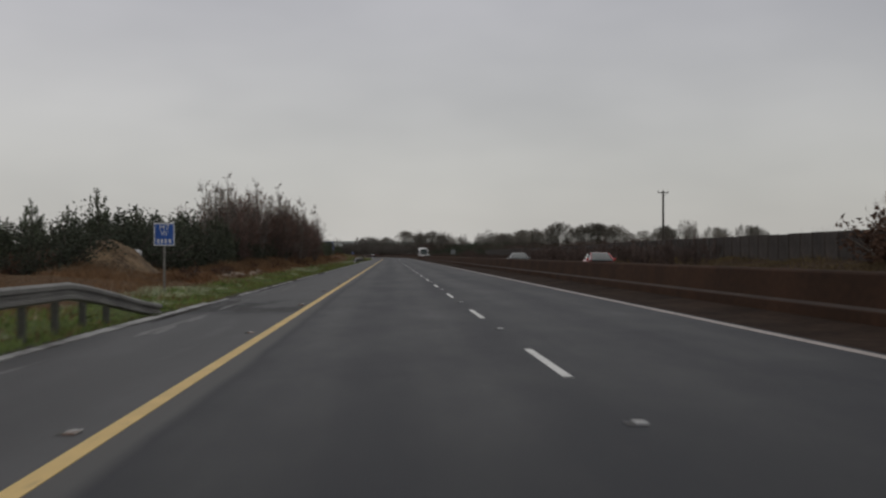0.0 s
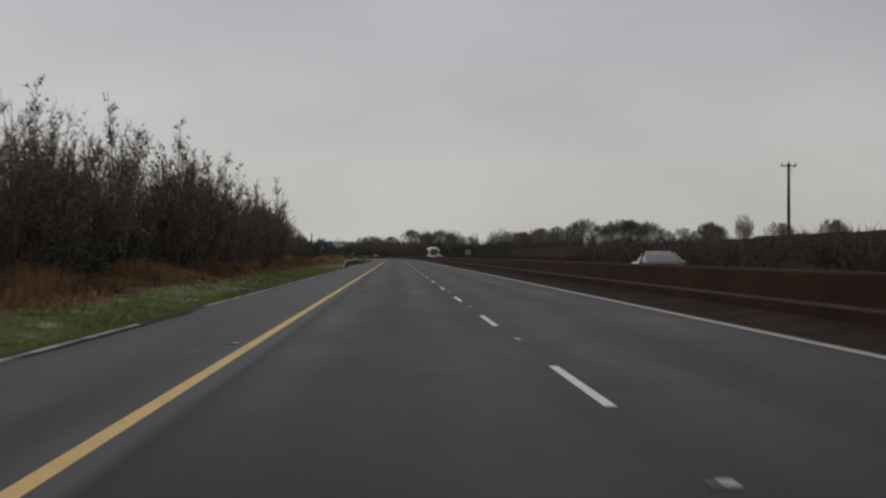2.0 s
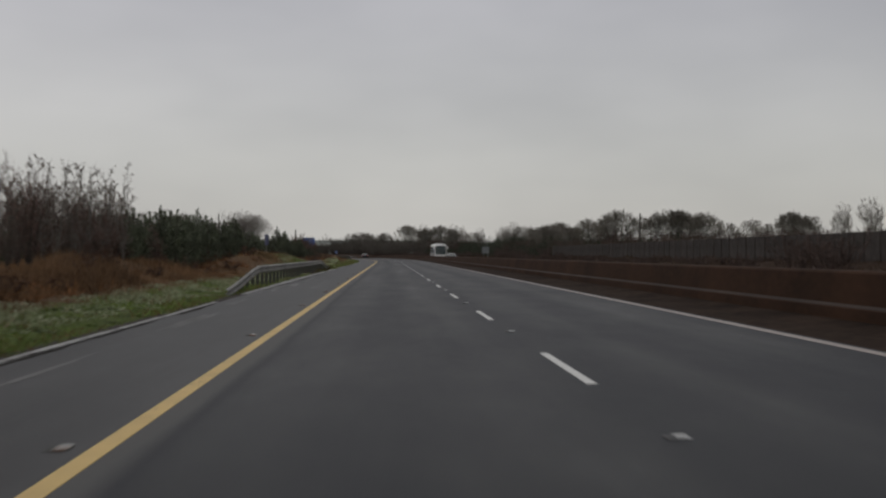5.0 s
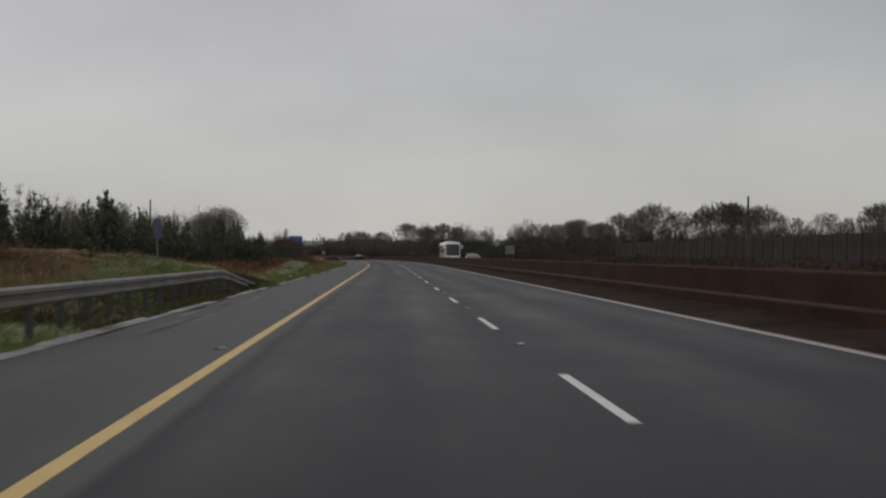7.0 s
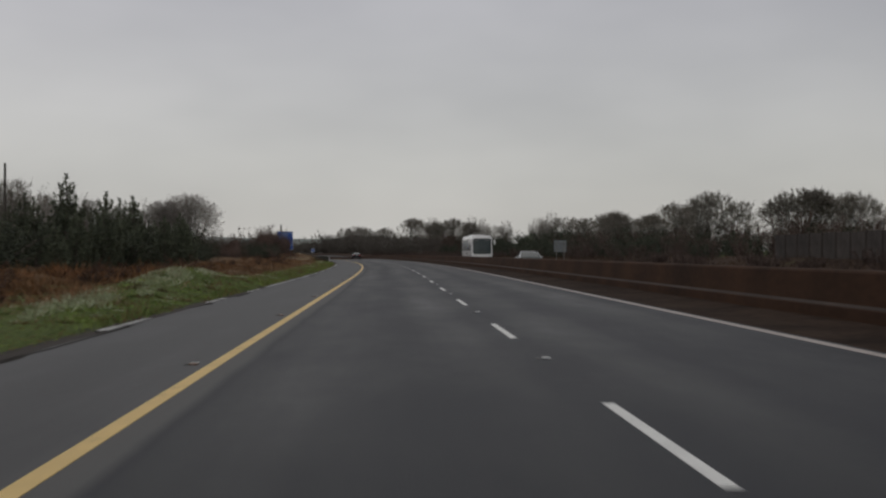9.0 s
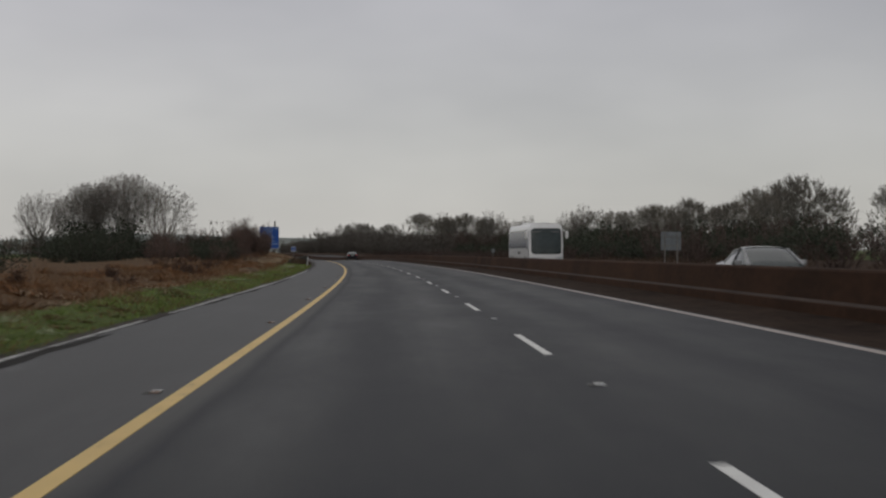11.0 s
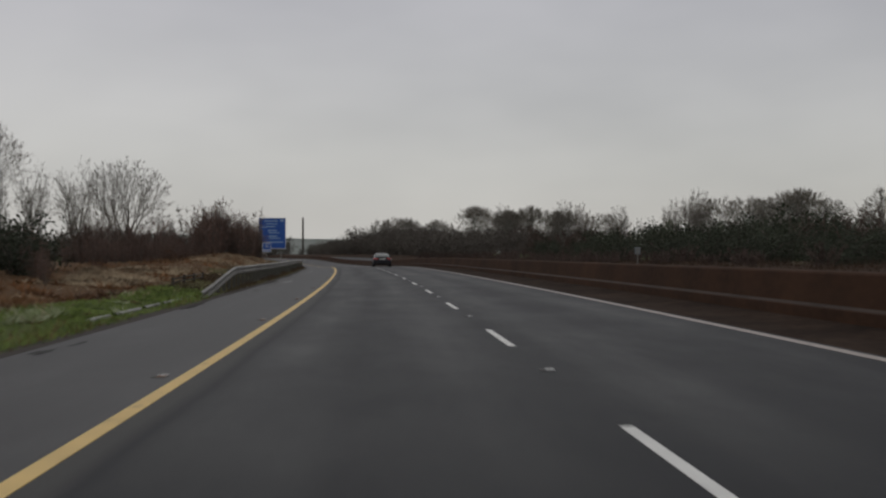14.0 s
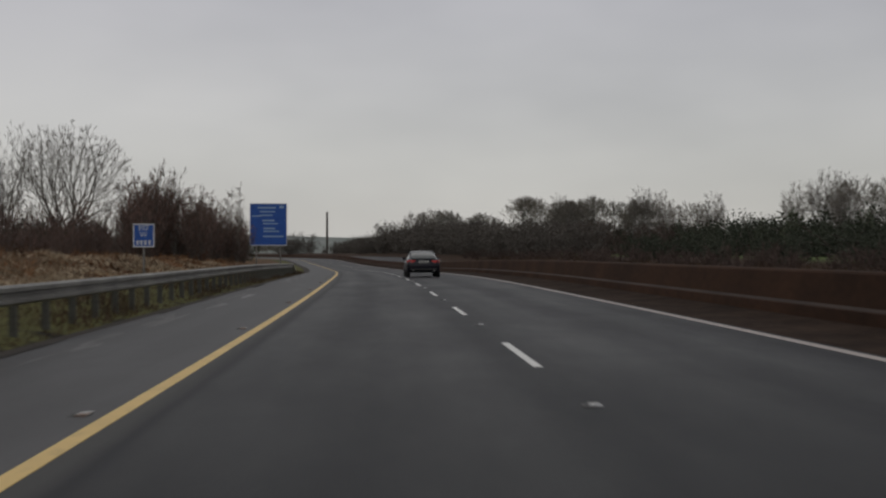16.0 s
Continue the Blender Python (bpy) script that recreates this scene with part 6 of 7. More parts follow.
for k in range(22):
    s = 560 + k * 4.6
    bush(rnd.choice((4, 5)), s + U(-1, 1), -17.5 + U(-3, 1.2), (3.0 + 4.5 * math.exp(-((s - 616) / 18) ** 2) + 2.6 * math.exp(-((s - 650) / 14) ** 2)) * U(0.84, 1.03))
    bush(rnd.choice((4, 5, 1)), s + U(-2, 2), -19.5 + U(-2, 1.2), (2.9 + 4.4 * math.exp(-((s - 616) / 20) ** 2)) * U(0.8, 1.03))
    SCRUB.append((s + U(-1, 1), -23 + U(-4, 2), U(3.0, 4.4)))
for k in range(12):
    bush(rnd.choice((4, 5)), 598 + k * 4.6 + U(-1, 1), U(-14.4, -13.0), U(3.8, 5.6))
for k in range(8):
    bush(rnd.choice((4, 5)), 602 + k * 4 + U(-1, 1), U(-19, -15.2), U(6.8, 8.0))
for k in range(10):
    bush(rnd.choice((4, 5)), 628 + k * 4 + U(-1, 1), U(-16.6, -14.3), U(4.8, 6.4))
for s, d, top in ((641, -14.0, 5.4), (648, -13.9, 5.8), (655, -13.8, 5.8), (662, -14.2, 5.6), (636, -14.4, 5.0), (658, -15.4, 6.2)):
    bush(int(s) % 2 + 4, s, d, top)
for k in range(12):
    ever(k % 2, 690 + k * 12, U(-32, -16), U(3.5, 7.0))
    far_tree(k % 2, 760 + k * 16, U(-60, -28), U(6, 9))

# right side: scrub behind the fence, then woods
for k in range(80):
    SCRUB.append((360 + k * 5.2 + U(-3, 3), U(-92, -66), U(3.6, 5.6)))
for k in range(20):
    s = 62 + k * 2.6
    SCRUB.append((s, U(27, 33), U(2.4, 3.0)))
for k in range(130):
    s = 104 + k * 2.4 + U(-1.5, 1.5)
    SCRUB.append((s, U(20.6, 24.0), U(1.9, 2.8) if s < 240 else U(0.9, 1.3) if s < 340 else U(1.0, 1.6)))
for s, d, scale in ((72.5, 25.2, 1.9), (70.5, 25.0, 2.5), (68, 25.2, 2.8), (74, 26.6, 2.2), (66, 24.6, 2.6)):
    bramble(int(s) % 2, s, d, scale)
for s, d, top in ((72, 25.4, 4.7), (70, 24.9, 5.3), (68, 24.8, 5.6), (73.5, 26.4, 4.5), (71, 26.2, 5.4)):
    bush(int(s) % 2 + 4, s, d, top)
    bramble(int(s) % 2, s + 0.8, d + 0.5, 2.3)
for k in range(62):
    s = 116 + k * 6.4
    SCRUB.append((s + U(-2, 2), U(27, 38), U(2.6, 3.5)))
for k in range(110):
    s = 190 + k * 3.6
    SCRUB.append((s + U(-3, 3), U(44, 66), U(3.4, 5.0) + 1.2 * smooth((s - 380) / 60)))
for k in range(70):
    s = 330 + k * 4.6
    SCRUB.append((s + U(-4, 4), U(66, 112), U(5.2, 7.2) + 1.4 * smooth((s - 480) / 60)))
for k in range(24):
    ever(k % 2, 206 + k * 14 + U(-3, 3), U(50, 66), U(3.0, 4.6))
for k in range(22):
    ever(k % 2, 396 + k * 4 + U(-2, 2), U(44, 70), U(3.8, 5.0))
# woods beyond the opposite carriageway: along, across, top, model
for s, d, top, i in ((330, 85, 8.6, 1), (365, 97.7, 9.0, 0), (390, 92, 9.4, 1), (400, 86.5, 11.8, 3), (413, 101, 9.6, 1), (459, 104, 13.0, 3), (456, 95, 10.0, 1), (470, 97, 11.2, 0),
                     (490, 104, 12.0, 0), (500, 102.5, 9.4, 1), (506, 98.7, 10.5, 1), (520, 96.5, 10.0, 1), (528, 93.5, 12.2, 1), (541, 88, 14.3, 2), (545, 91, 13.8, 2), (548, 86, 13.0, 0), (539, 96.5, 13.4, 0),
                     (556, 53, 10.0, 0), (552, 60, 9.4, 2), (568, 69.4, 12.3, 0), (575, 77, 12.8, 1), (587, 84, 15.7, 0), (589, 91, 13.6, 1), (593, 62, 9.6, 1), (616, 86.5, 10.8, 1), (604, 74, 10.6, 0),
                     (680, 66, 12.2, 3), (668, 73, 11.4, 1), (688, 85, 13.0, 1), (694, 91.5, 14.3, 2), (698, 99, 12.6, 1), (710, 71, 12.8, 3), (709, 75.4, 14.8, 3), (705, 79, 13.0, 1), (700, 82.5, 12.8, 1),
                     (750, 71.2, 12.9, 3), (760, 70, 11.4, 1), (763, 61.5, 12.2, 1), (772, 63.8, 15.0, 3), (770, 68.4, 14.2, 3), (776, 66, 12.4, 1),
                     (802, 55.8, 13.6, 1), (812, 59.5, 13.6, 0), (842, 69, 15.2, 1), (850, 59, 16.4, 2), (846, 66.5, 16.8, 3), (846, 75.5, 16.4, 0), (832, 77, 14.6, 1), (882, 55, 13.0, 0)):
    dome(i, s, d, top)
for s, d, top in ((566, 66, 7.4), (583, 80, 9.0), (540, 92, 7.8), (696, 88, 9.0), (702, 80, 8.6), (850, 64, 9.4)):
    ivy_tree(int(s) % 2, s, d, top)
# undergrowth below them: low near the road, a dark evergreen belt farther out
for k in range(34):
    ever(k % 2, 440 + k * 3.8 + U(-2, 2), U(29, 40), U(2.8, 4.4))
for k in range(18):
    ever(k % 2, 536 + k * 5.4 + U(-2, 2), U(50, 82), U(5.6, 7.4))
for k in range(50):
    s = 628 + k * 3.6
    ever(k % 2, s + U(-2, 2), U(60, 80), U(6.6, 8.3))
for k in range(30):
    ever(k % 2, 540 + k * 5.0 + U(-1, 1), U(30, 44), U(3.0, 4.3))
for s, d, top in ((866, 128, 13.6), (868, 135, 13.2), (862, 122, 12.6), (880, 140, 12.4), (740, 76, 9.2), (733, 83, 9.0)):
    ever(int(d) % 2, s, d, top)
for k in range(5):
    pine_at(k % 3, 690 + k * 14 + U(-3, 3), U(62, 76), U(8.0, 9.0))
for k in range(60):
    SCRUB.append((740 + k * 2.6 + U(-3, 3), U(52, 76), U(6.6, 9.2)))
for k in range(64):
    SCRUB.append((528 + k * 3.4, U(22, 26), U(1.3, 2.0)))
for k in range(26):
    SCRUB.append((420 + k * 13 + U(-4, 4), U(22.5, 28), U(1.5, 2.4)))
EDGE_S = [690, 745, 800, 841, 868, 885, 902, 938, 973, 990]
EDGE_TOP = [6.6, 7.2, 8.8, 9.9, 9.6, 8.2, 7.1, 6.6, 5.6, 4.5]
for k in range(62):
    s = 694 + k * 4.7
    top = float(np.interp(s, EDGE_S, EDGE_TOP))
    wood_tree(rnd.choice((0, 1, 2)), s + U(-2, 2), U(24, 29), top * U(0.84, 1.0))
    if k % 2:
        wood_tree(rnd.choice((0, 1, 2)), s + U(-2, 2), U(30, 37), top * U(0.95, 1.08))
for s, d, top in ((1036, 21, 8.6), (1040, 25, 10.2), (1046, 29, 9.6), (1034, 17, 7.0), (1052, 24, 9.4), (1030, 28, 7.4)):
    wood_tree(int(s) % 3, s, d, top)
for s, d, top, i in ((844, 33, 12.6, 1), (850, 30, 12.0, 1), (838, 36, 12.2, 0)):
    dome(i, s, d, top)


# ---- scrub beyond the opposite carriageway, one tangle of upright stems and fine twigs ----
def far_scrub():
    g = np.random.RandomState(61)
    b, t, w = [], [], []
    for s, d, top in SCRUB:
        x, y = plan(s, d)
        z = float(ground_z(s, d))
        h = top - z
        n = 18
        a = g.uniform(0, 6.283, n)
        q = g.uniform(0, 0.55, n)
        root = np.tile(np.array([[float(x), float(y), z - 0.1]]), (n, 1)) + np.stack([np.cos(a) * q, np.sin(a) * q, np.zeros(n)], 1)
        lean = np.stack([np.cos(a) * q * 1.3, np.sin(a) * q * 1.3, np.ones(n)], 1)
        tip = root + lean * (h * g.uniform(0.6, 1.0, (n, 1)))
        b.append(root)
        t.append(tip)
        w.append(np.full(n, 0.03 * max(1.0, h / 3.5)))
        m = 16
        f = g.uniform(0.2, 0.95, (n * m, 1))
        p = np.repeat(root, m, 0) + np.repeat(tip - root, m, 0) * f
        v = np.repeat(lean, m, 0) + g.normal(size=(n * m, 3)) * 0.6
        v[:, 2] = np.abs(v[:, 2])
        q2 = p + v * h * 0.15 * g.uniform(0.5, 1.2, (n * m, 1))
        b.append(p)
        t.append(q2)
        w.append(np.full(n * m, 0.03 * max(1.0, h / 3.5)))
    p, tr = spike_mesh(np.concatenate(b), np.concatenate(t), np.concatenate(w), g, 1)
    return tri_object("far_scrub", p, tr, M_SCRUB)


tagged(far_scrub(), "dense brown leafless scrub along banks and field edges", "scrub", kind="stuff")


# ---- far woods on the skyline ----
def far_woods():
    g = np.random.RandomState(8)
    b, t, w = [], [], []
    for _ in range(330):
        s = g.uniform(980, 1900)
        d = g.uniform(-420, 360)
        h = g.uniform(8, 15)
        if abs(d - 33 - 0.182 * (s - 1040)) < 26:      # an open view down the valley
            continue
        x, y = plan(s, d)
        z = float(ground_z(s, d))
        n = 80
        a = g.uniform(0, 6.283, n)
        r = np.sqrt(g.uniform(0, 1, n)) * h * 0.42
        hz = h * (0.25 + 0.72 * g.uniform(0, 1, n) * np.sqrt(np.maximum(0, 1 - (r / (h * 0.5)) ** 2)))
        p = np.stack([x + np.cos(a) * r, y + np.sin(a) * r, z + hz], 1)
        q = p + np.stack([np.cos(a) * 0.8, np.sin(a) * 0.8, np.full(n, 1.7)], 1) * g.uniform(0.5, 1.3, (n, 1))
        b.append(p - (q - p) * 0.5)
        t.append(q)
        w.append(np.full(n, 0.30))
        b.append(np.array([[x, y, z - 0.5]]))
        t.append(np.array([[x, y, z + h * 0.8]]))
        w.append(np.array([0.35]))
    p, tr = spike_mesh(np.concatenate(b), np.concatenate(t), np.concatenate(w), g, 1)
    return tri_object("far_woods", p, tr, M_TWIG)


tagged(far_woods(), "distant bare winter woods along the skyline", "woods", kind="stuff")


# ---- a heap of bare soil in the verge ----
def earth_bank(s, d, ls, ld, h, seed=90):
    g = np.random.RandomState(seed)
    verts, faces = [], []
    n, m = 40, 26
    bumps = [(g.uniform(-1, 1), g.uniform(-1, 1), g.uniform(0.06, 0.2), g.uniform(-0.3, 0.4)) for _ in range(40)]
    for i in range(n):
        for j in range(m):
            u, v = -1 + 2 * i / (n - 1), -1 + 2 * j / (m - 1)
            r = max(0.0, 1 - u * u - v * v)
            z = h * r ** 0.8 * (1 + sum(a * math.exp(-((u - p) ** 2 + (v - q) ** 2) / (w * w)) for p, q, w, a in bumps))
            x, y = plan(s + u * ls, d + v * ld)
            verts.append((float(x), float(y), float(ground_z(s + u * ls, d + v * ld)) - 0.06 + z + g.uniform(0, 0.14) * min(1, 4 * r)))
    for i in range(n - 1):
        for j in range(m - 1):
            faces.append((i * m + j, i * m + j + 1, (i + 1) * m + j + 1, (i + 1) * m + j))
    return mesh_object("earth_bank", verts, faces, M_SOIL)


for k in range(7):
    bramble(k % 2, 57 + k * 1.6, U(-18.6, -17.0), U(0.7, 1.0))
tagged(earth_bank(64, -14.7, 4.4, 2.4, 0.72), "heap of bare orange-brown soil with lumps in rough grass", "earth bank")
tagged(earth_bank(261, -12.8, 9.5, 1.9, 0.30, 91), "long heap of tan rubble and soil behind the rail", "earth bank")
tagged(earth_bank(432, -9.7, 3.6, 0.7, 0.26, 92), "small pale heap of stones and silt in the verge", "earth bank")


# ---- grasses ----
def blades(name, n, s_range, d_range, height, width, mat, label, seed, lean=0.35, clump=0.5, bare=()):
    g = np.random.RandomState(seed)
    s = g.uniform(*s_range, n)
    d = g.uniform(*d_range, n)
    keep = (np.sin(s * 0.8 + np.sin(d * 2.1) * 2) * np.sin(d * 1.7 + s * 0.23) > -clump * 2 + g.uniform(0, 1, n))
    for b0, b1, b2 in bare:
        keep &= (s < b0) | (s > b1) | (d < b2)
    s, d = s[keep], d[keep]
    n = len(s)
    x, y = plan(s, d)
    z = ground_z(s, d)
    base = np.stack([x, y, z - 0.03], 1)
    h = g.uniform(0.45, 1.1, n) * height * (0.75 + 0.4 * np.sin(s * 0.37 + d * 0.9))
    tip = base + np.stack([g.normal(size=n) * lean * h, g.normal(size=n) * lean * h, h + 0.03], 1)
    p, t = spike_mesh(base, tip, np.full(n, width), g, 1)
    return tagged(tri_object(name, p, t, mat), label, "grass", kind="stuff")


blades("verge_grass", 50000, (-6, 484), (-9.4, -6.95), 0.15, 0.012, M_GRASS, "short damp green grass of the verge", 1, 0.6, 0.9)
blades("verge_grass", 15000, (-6, 482), (-7.3, -6.62), 0.21, 0.013, M_GRASS, "damp green grass edge along the channel", 27, 0.5, 0.8)
blades("dead_grass", 5000, (-6, 482), (-7.2, -6.56), 0.19, 0.013, M_STRAW, "short dead grass along the channel", 28, 0.6, 0.5)
blades("dead_grass", 9000, (196, 228), (-16.5, -10.0), 0.45, 0.016, M_STRAW, "brown dead grass over a low bank", 29, 0.5, 0.9)
blades("dead_grass", 56000, (-6, 470), (-15.5, -9.0), 0.40, 0.013, M_STRAW, "tall rust-brown dead grass and bracken", 2, 0.6, 0.6, bare=((264, 296, -12.0),))
blades("dead_grass", 24000, (470, 690), (-20, -9.4), 0.32, 0.014, M_STRAW, "tall rust-brown dead grass behind the rail", 3, 0.5, 0.75)
blades("tall_dead_grass", 30000, (78, 204), (-13.2, -10.4), 0.7, 0.02, M_STRAW, "tall orange-brown dead grass before the thicket", 12, 0.3, 0.75)
blades("bleached_grass", 14000, (486, 504), (-13.8, -10.2), 0.24, 0.03, M_PALESTRAW, "bleached pale grass flattened behind the rail", 20, 0.9, 0.5)
blades("bleached_grass", 12000, (520, 600), (-12.5, -9.2), 0.26, 0.02, M_PALESTRAW, "bleached straw grass patches behind the rail", 14, 0.8, 0.5)
blades("bank_grass", 12000, (40, 150), (18.4, 24.4), 0.45, 0.02, M_OCHRE, "ochre dead grass on the far bank", 15, 0.5, 0.6)
blades("verge_grass", 9000, (484, 640), (-9.4, -6.75), 0.12, 0.012, M_OCHRE, "dull olive grass along the guard rail", 23, 0.6, 0.7)
blades("dead_grass", 20000, (487, 640), (-9.2, -6.85), 0.24, 0.014, M_BANKGRASS, "dull brown grass under the guard rail", 19, 0.6, 0.6)
blades("bank_grass", 7000, (249, 275), (-15.2, -9.8), 0.26, 0.018, M_OCHRE, "ochre grass and bracken over a heap of rubble", 24, 0.6, 0.5)
blades("dead_grass", 5000, (54, 70), (-15.6, -11.0), 0.42, 0.016, M_STRAW, "rust-brown grass growing over a soil heap", 25, 0.6, 0.8)
blades("bleached_grass", 3000, (57, 70), (-16.5, -12.5), 0.3, 0.016, M_PALESTRAW, "bleached grass over a small soil heap", 16, 0.8, 0.4)
for k, (s0, s1, d0, d1, n) in enumerate(((306, 346, -9.9, -8.3, 9000), (100, 116, -9.6, -7.4, 3500), (180, 224, -10.0, -7.6, 10000), (222, 250, -8.8, -7.0, 5000), (40, 50, -9.8, -7.8, 2500), (258, 284, -11.5, -9.4, 4000), (455, 468, -9.2, -8.0, 1500))):
    blades("pale_grass", n, (s0, s1), (d0, d1), 0.16, 0.02, M_PALEGREEN, "pale frosted-looking bleached green grass", 30 + k, 0.8, 0.34)
blades("verge_grass", 16000, (260, 300), (-13.2, -8.4), 0.13, 0.02, M_GRASS, "green grass over the roadside mound", 18, 0.6, 0.6)
blades("dead_grass", 14000, (243, 283), (-8.6, -6.8), 0.22, 0.014, M_BANKGRASS, "dark brown tangled grass under the guard rail", 21, 0.7, 0.8)
blades("verge_grass", 4500, (466, 489), (-9.4, -7.3), 0.15, 0.014, M_GRASS, "bright damp grass before the guard rail", 26, 0.6, 1.0)
blades("dead_grass", 32000, (-6, 466), (-9.6, -6.85), 0.17, 0.014, M_STRAW, "short brown tufts among the verge grass", 22, 0.7, 0.3)
blades("bleached_grass", 9000, (20, 600), (-11.5, -8.0), 0.30, 0.012, M_PALESTRAW, "bleached straw-coloured grass tufts", 4, 0.8, 0.25)
blades("bank_grass", 30000, (60, 430), (18.4, 24.4), 0.35, 0.018, M_BANKGRASS, "dead ochre grass on the far bank", 5, 0.5, 0.8)
blades("bank_grass", 22000, (430, 720), (18.4, 27), 0.6, 0.022, M_BANKGRASS, "tall dead brown grass on the far bank", 6, 0.45, 0.8)


# ---- tussocks: clumps of flattened blades ----
def tussocks(name, n, s_range, d_range, reach, height, width, mat, label, seed, count=34):
    g = np.random.RandomState(seed)
    s, d = g.uniform(*s_range, n), g.uniform(*d_range, n)
    size = g.uniform(0.55, 1.35, n)
    s, d, size = np.repeat(s, count), np.repeat(d, count), np.repeat(size, count)
    m = len(s)
    q, r = g.uniform(0, 6.283, m), np.sqrt(g.uniform(0.02, 1, m)) * reach * size
    near = g.uniform(0.1, 0.5, m)
    bs, bd = s + np.cos(q) * r * near * 1.4, d + np.sin(q) * r * near
    ts, td = s + np.cos(q) * r * 1.4, d + np.sin(q) * r
    (bx, by), (tx, ty) = plan(bs, bd), plan(ts, td)
    base = np.stack([bx, by, ground_z(bs, bd) - 0.02], 1)
    tip = np.stack([tx, ty, ground_z(ts, td) + height * size * g.uniform(0.15, 1.0, m) * (1.1 - 0.7 * r / (reach * size))], 1)
    p, t = spike_mesh(base, tip, np.full(m, width), g, 1)
    return tagged(tri_object(name, p, t, mat), label, "grass", kind="stuff")


M_BRACKEN = material("dead_bracken", (0.055, 0.025, 0.012), (0.31, 0.150, 0.062), 0.9, 0.35, 4, 0, spread=(0.4, 0.6))
for k, (n, s0, s1, d0, d1, reach, h, w, mat_, label) in enumerate((
        (170, 486, 504, -13.8, -10.2, 0.5, 0.26, 0.03, M_PALESTRAW, "flattened bleached tussocks behind the rail"),
        (120, 528, 600, -13.5, -9.6, 0.55, 0.26, 0.03, M_PALESTRAW, "bleached straw tussocks on the bank"),
        (230, 484, 610, -16.0, -9.4, 0.6, 0.42, 0.03, M_BRACKEN, "rust-brown bracken clumps behind the rail"),
        (330, 330, 484, -15.5, -9.6, 0.6, 0.45, 0.028, M_BRACKEN, "rust-brown bracken clumps beside the verge"),
        (60, 340, 480, -11.5, -9.0, 0.45, 0.22, 0.028, M_PALESTRAW, "pale dead tussocks along the verge"),
        (260, 296, 350, -16.5, -10.4, 0.7, 0.7, 0.03, M_BRACKEN, "tall orange-brown bracken before the pines"),
        (200, 196, 330, -15.0, -10.0, 0.6, 0.42, 0.028, M_BRACKEN, "orange-brown bracken on the roadside bank"),
        (200, 58, 200, -12.0, -9.6, 0.6, 0.5, 0.028, M_BRACKEN, "orange-brown bracken before the thicket"),
        (420, -6, 484, -9.5, -7.1, 0.3, 0.17, 0.016, M_GRASS, "green grass tussocks in the verge"),
        (170, 20, 484, -9.8, -7.4, 0.32, 0.17, 0.018, M_PALEGREEN, "bleached green tussocks in the verge"),
        (150, 300, 484, -9.2, -7.3, 0.3, 0.15, 0.018, M_OCHRE, "ochre tussocks in the verge"))):
    tussocks("tussocks", n, (s0, s1), (d0, d1), reach, h, w, mat_, label, 140 + k)


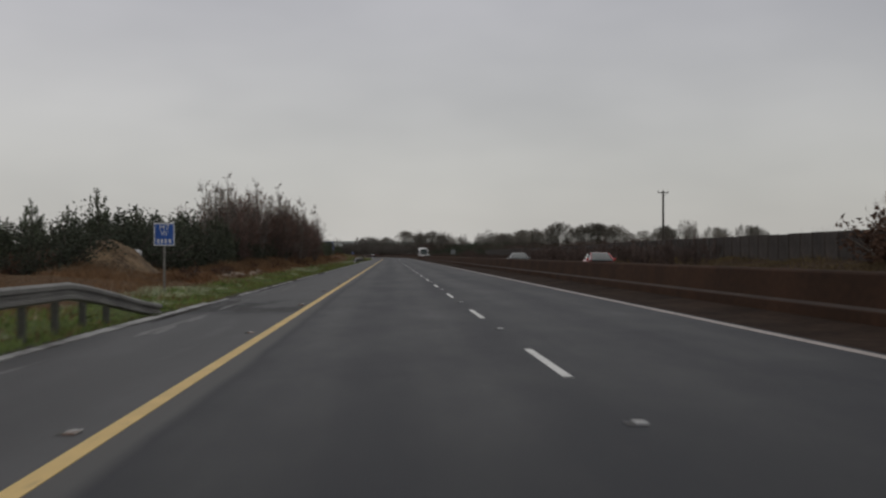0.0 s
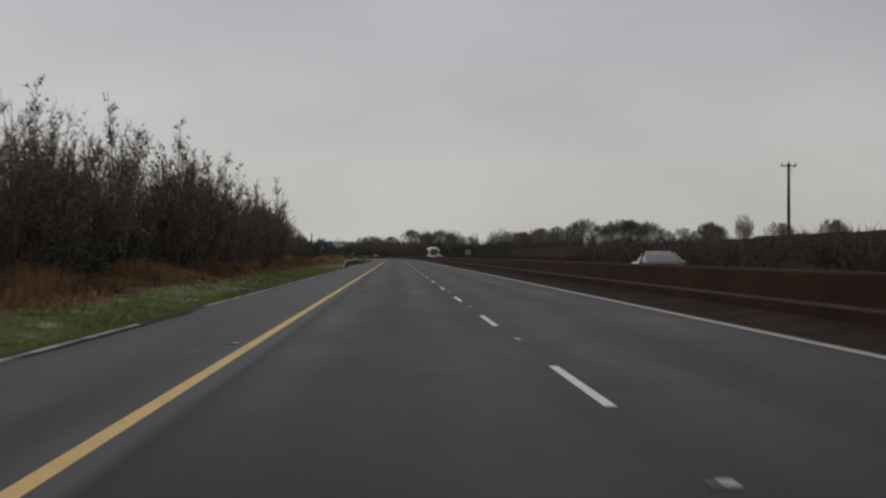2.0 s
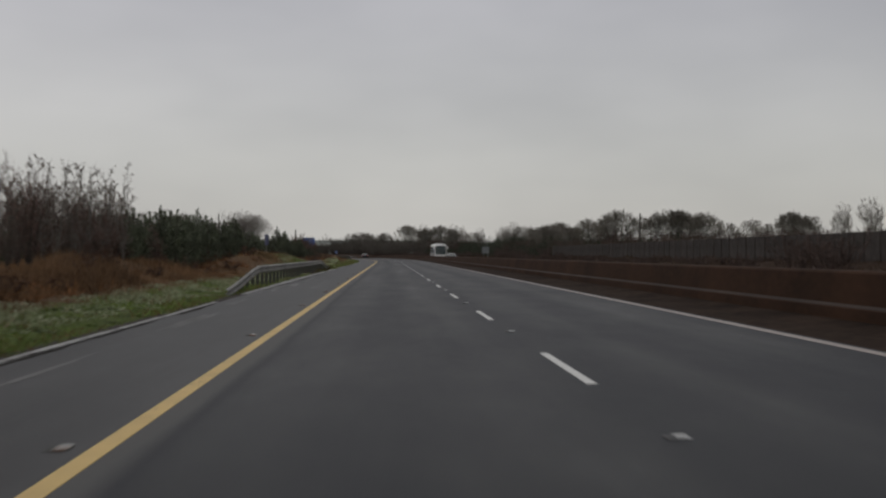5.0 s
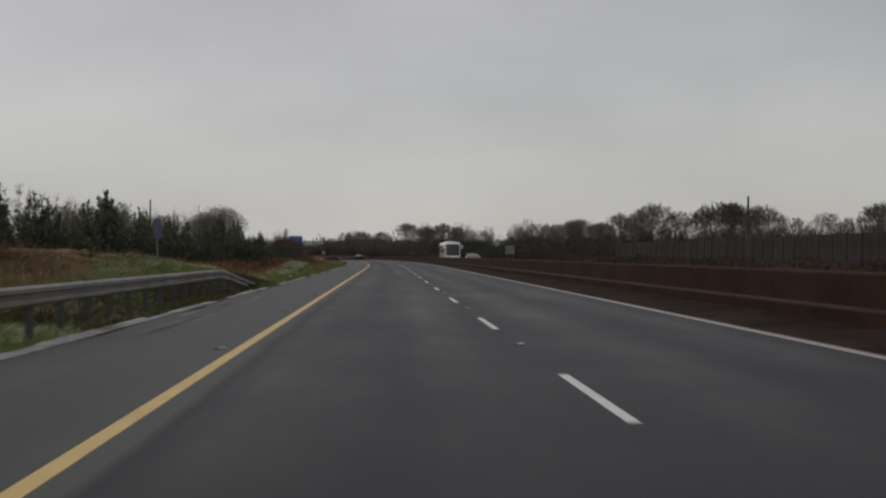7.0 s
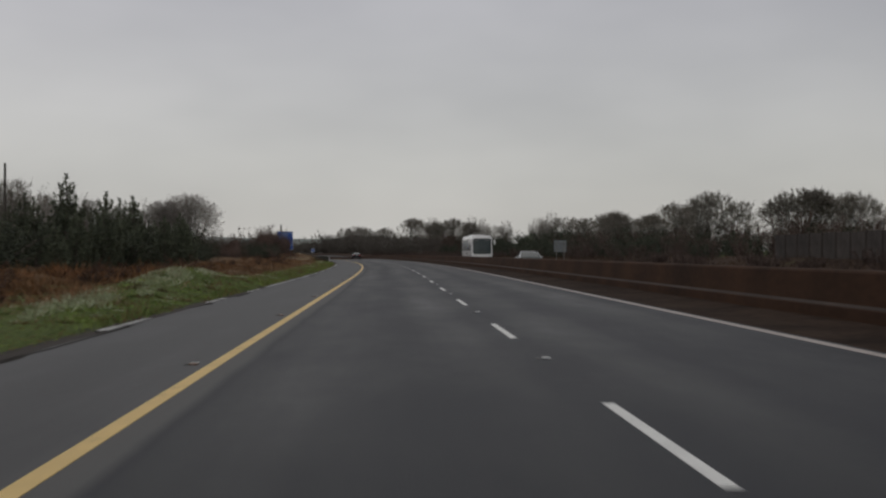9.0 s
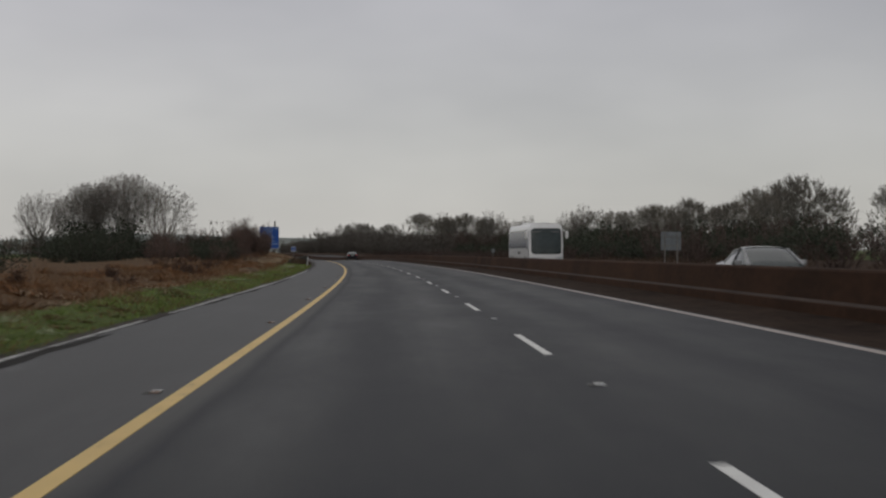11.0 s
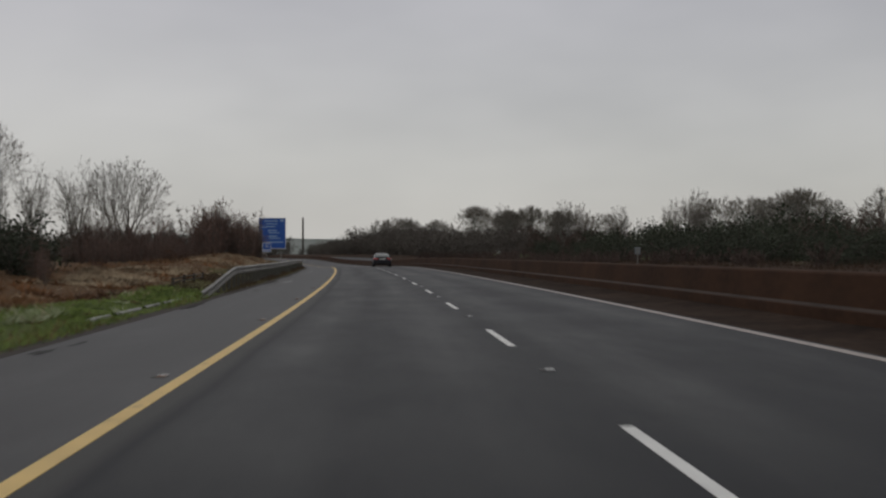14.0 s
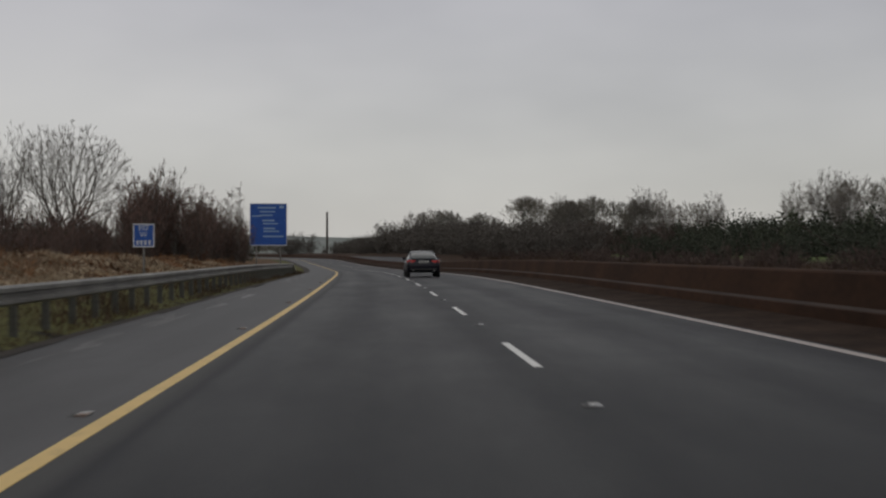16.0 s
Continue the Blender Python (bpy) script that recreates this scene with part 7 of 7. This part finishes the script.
# ---- stones and litter in the verge ----
def stone(s, d, size, seed, mat, label, lift=0.0):
    g = random.Random(seed)
    b = bmesh.new()
    bmesh.ops.create_icosphere(b, subdivisions=2, radius=1.0)
    for v in b.verts:
        k = 1 + 0.22 * math.sin(v.co.x * 3.1 + seed) * math.cos(v.co.y * 2.7 - seed) + g.uniform(-0.08, 0.08)
        v.co = Vector((v.co.x * 1.25 * k, v.co.y * 0.9 * k, v.co.z * 0.62 * k)) * size
    me = bpy.data.meshes.new("stone")
    b.to_mesh(me)
    b.free()
    me.materials.append(mat)
    ob = new("stone", me)
    ob.matrix_world = sd_pose(s, d, float(ground_z(s, d)) + lift + 0.25 * size, g.uniform(0, 180))
    return tagged(ob, label, "stone", "stones in the verge")


M_STONE = material("pale_field_stone", (0.16, 0.12, 0.09), (0.42, 0.35, 0.28), 0.9, 2.5, 20, 0.6)
stng = random.Random(44)
for k in range(15):
    stone(stng.uniform(68, 90), stng.uniform(-10.7, -9.7), stng.uniform(0.16, 0.32), k, M_STONE, "rough tan field stone lying in dead grass")
for k in range(6):
    stone(stng.uniform(428, 436), stng.uniform(-10.0, -9.2), stng.uniform(0.10, 0.2), 20 + k, M_STONE, "pale stone beside a silt heap in the verge")
stone(64.2, -13.7, 0.30, 41, M_SIGNWHITE, "large white stone on a soil heap", 0.55)
stone(302.5, -7.6, 0.07, 43, M_SIGNWHITE, "small white scrap of litter in the grass")

# ---- dried silt on the shoulder ----
M_DUST = asphalt("dried_silt", (0.10, 0.099, 0.098), (0.25, 0.25, 0.25), 0.55)
drng = random.Random(61)
for k in range(110):
    s0 = drng.choice((drng.uniform(496, 620), drng.uniform(486, 620), drng.uniform(170, 260), drng.uniform(-5, 60)))
    film_ = stain(s0, -6.0 + drng.uniform(-0.2, 0.55), drng.uniform(0.8, 3.4), drng.uniform(0.03, 0.13), 400 + k, shoulder, M_DUST)
    film_["label"] = "pale dried silt"


# ---- low far hills on the horizon, paled by haze put into their colour ----
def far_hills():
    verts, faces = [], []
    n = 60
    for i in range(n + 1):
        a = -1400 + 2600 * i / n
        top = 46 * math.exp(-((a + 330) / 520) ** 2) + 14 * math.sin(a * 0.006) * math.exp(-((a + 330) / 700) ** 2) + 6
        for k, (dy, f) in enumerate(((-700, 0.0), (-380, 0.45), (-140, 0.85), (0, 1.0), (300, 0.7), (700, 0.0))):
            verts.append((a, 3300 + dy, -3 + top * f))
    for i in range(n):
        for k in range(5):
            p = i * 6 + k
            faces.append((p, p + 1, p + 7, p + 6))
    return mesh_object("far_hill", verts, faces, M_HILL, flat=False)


tagged(far_hills(), "low far hills, pale green with the haze in their colour", "hill", kind="structure")
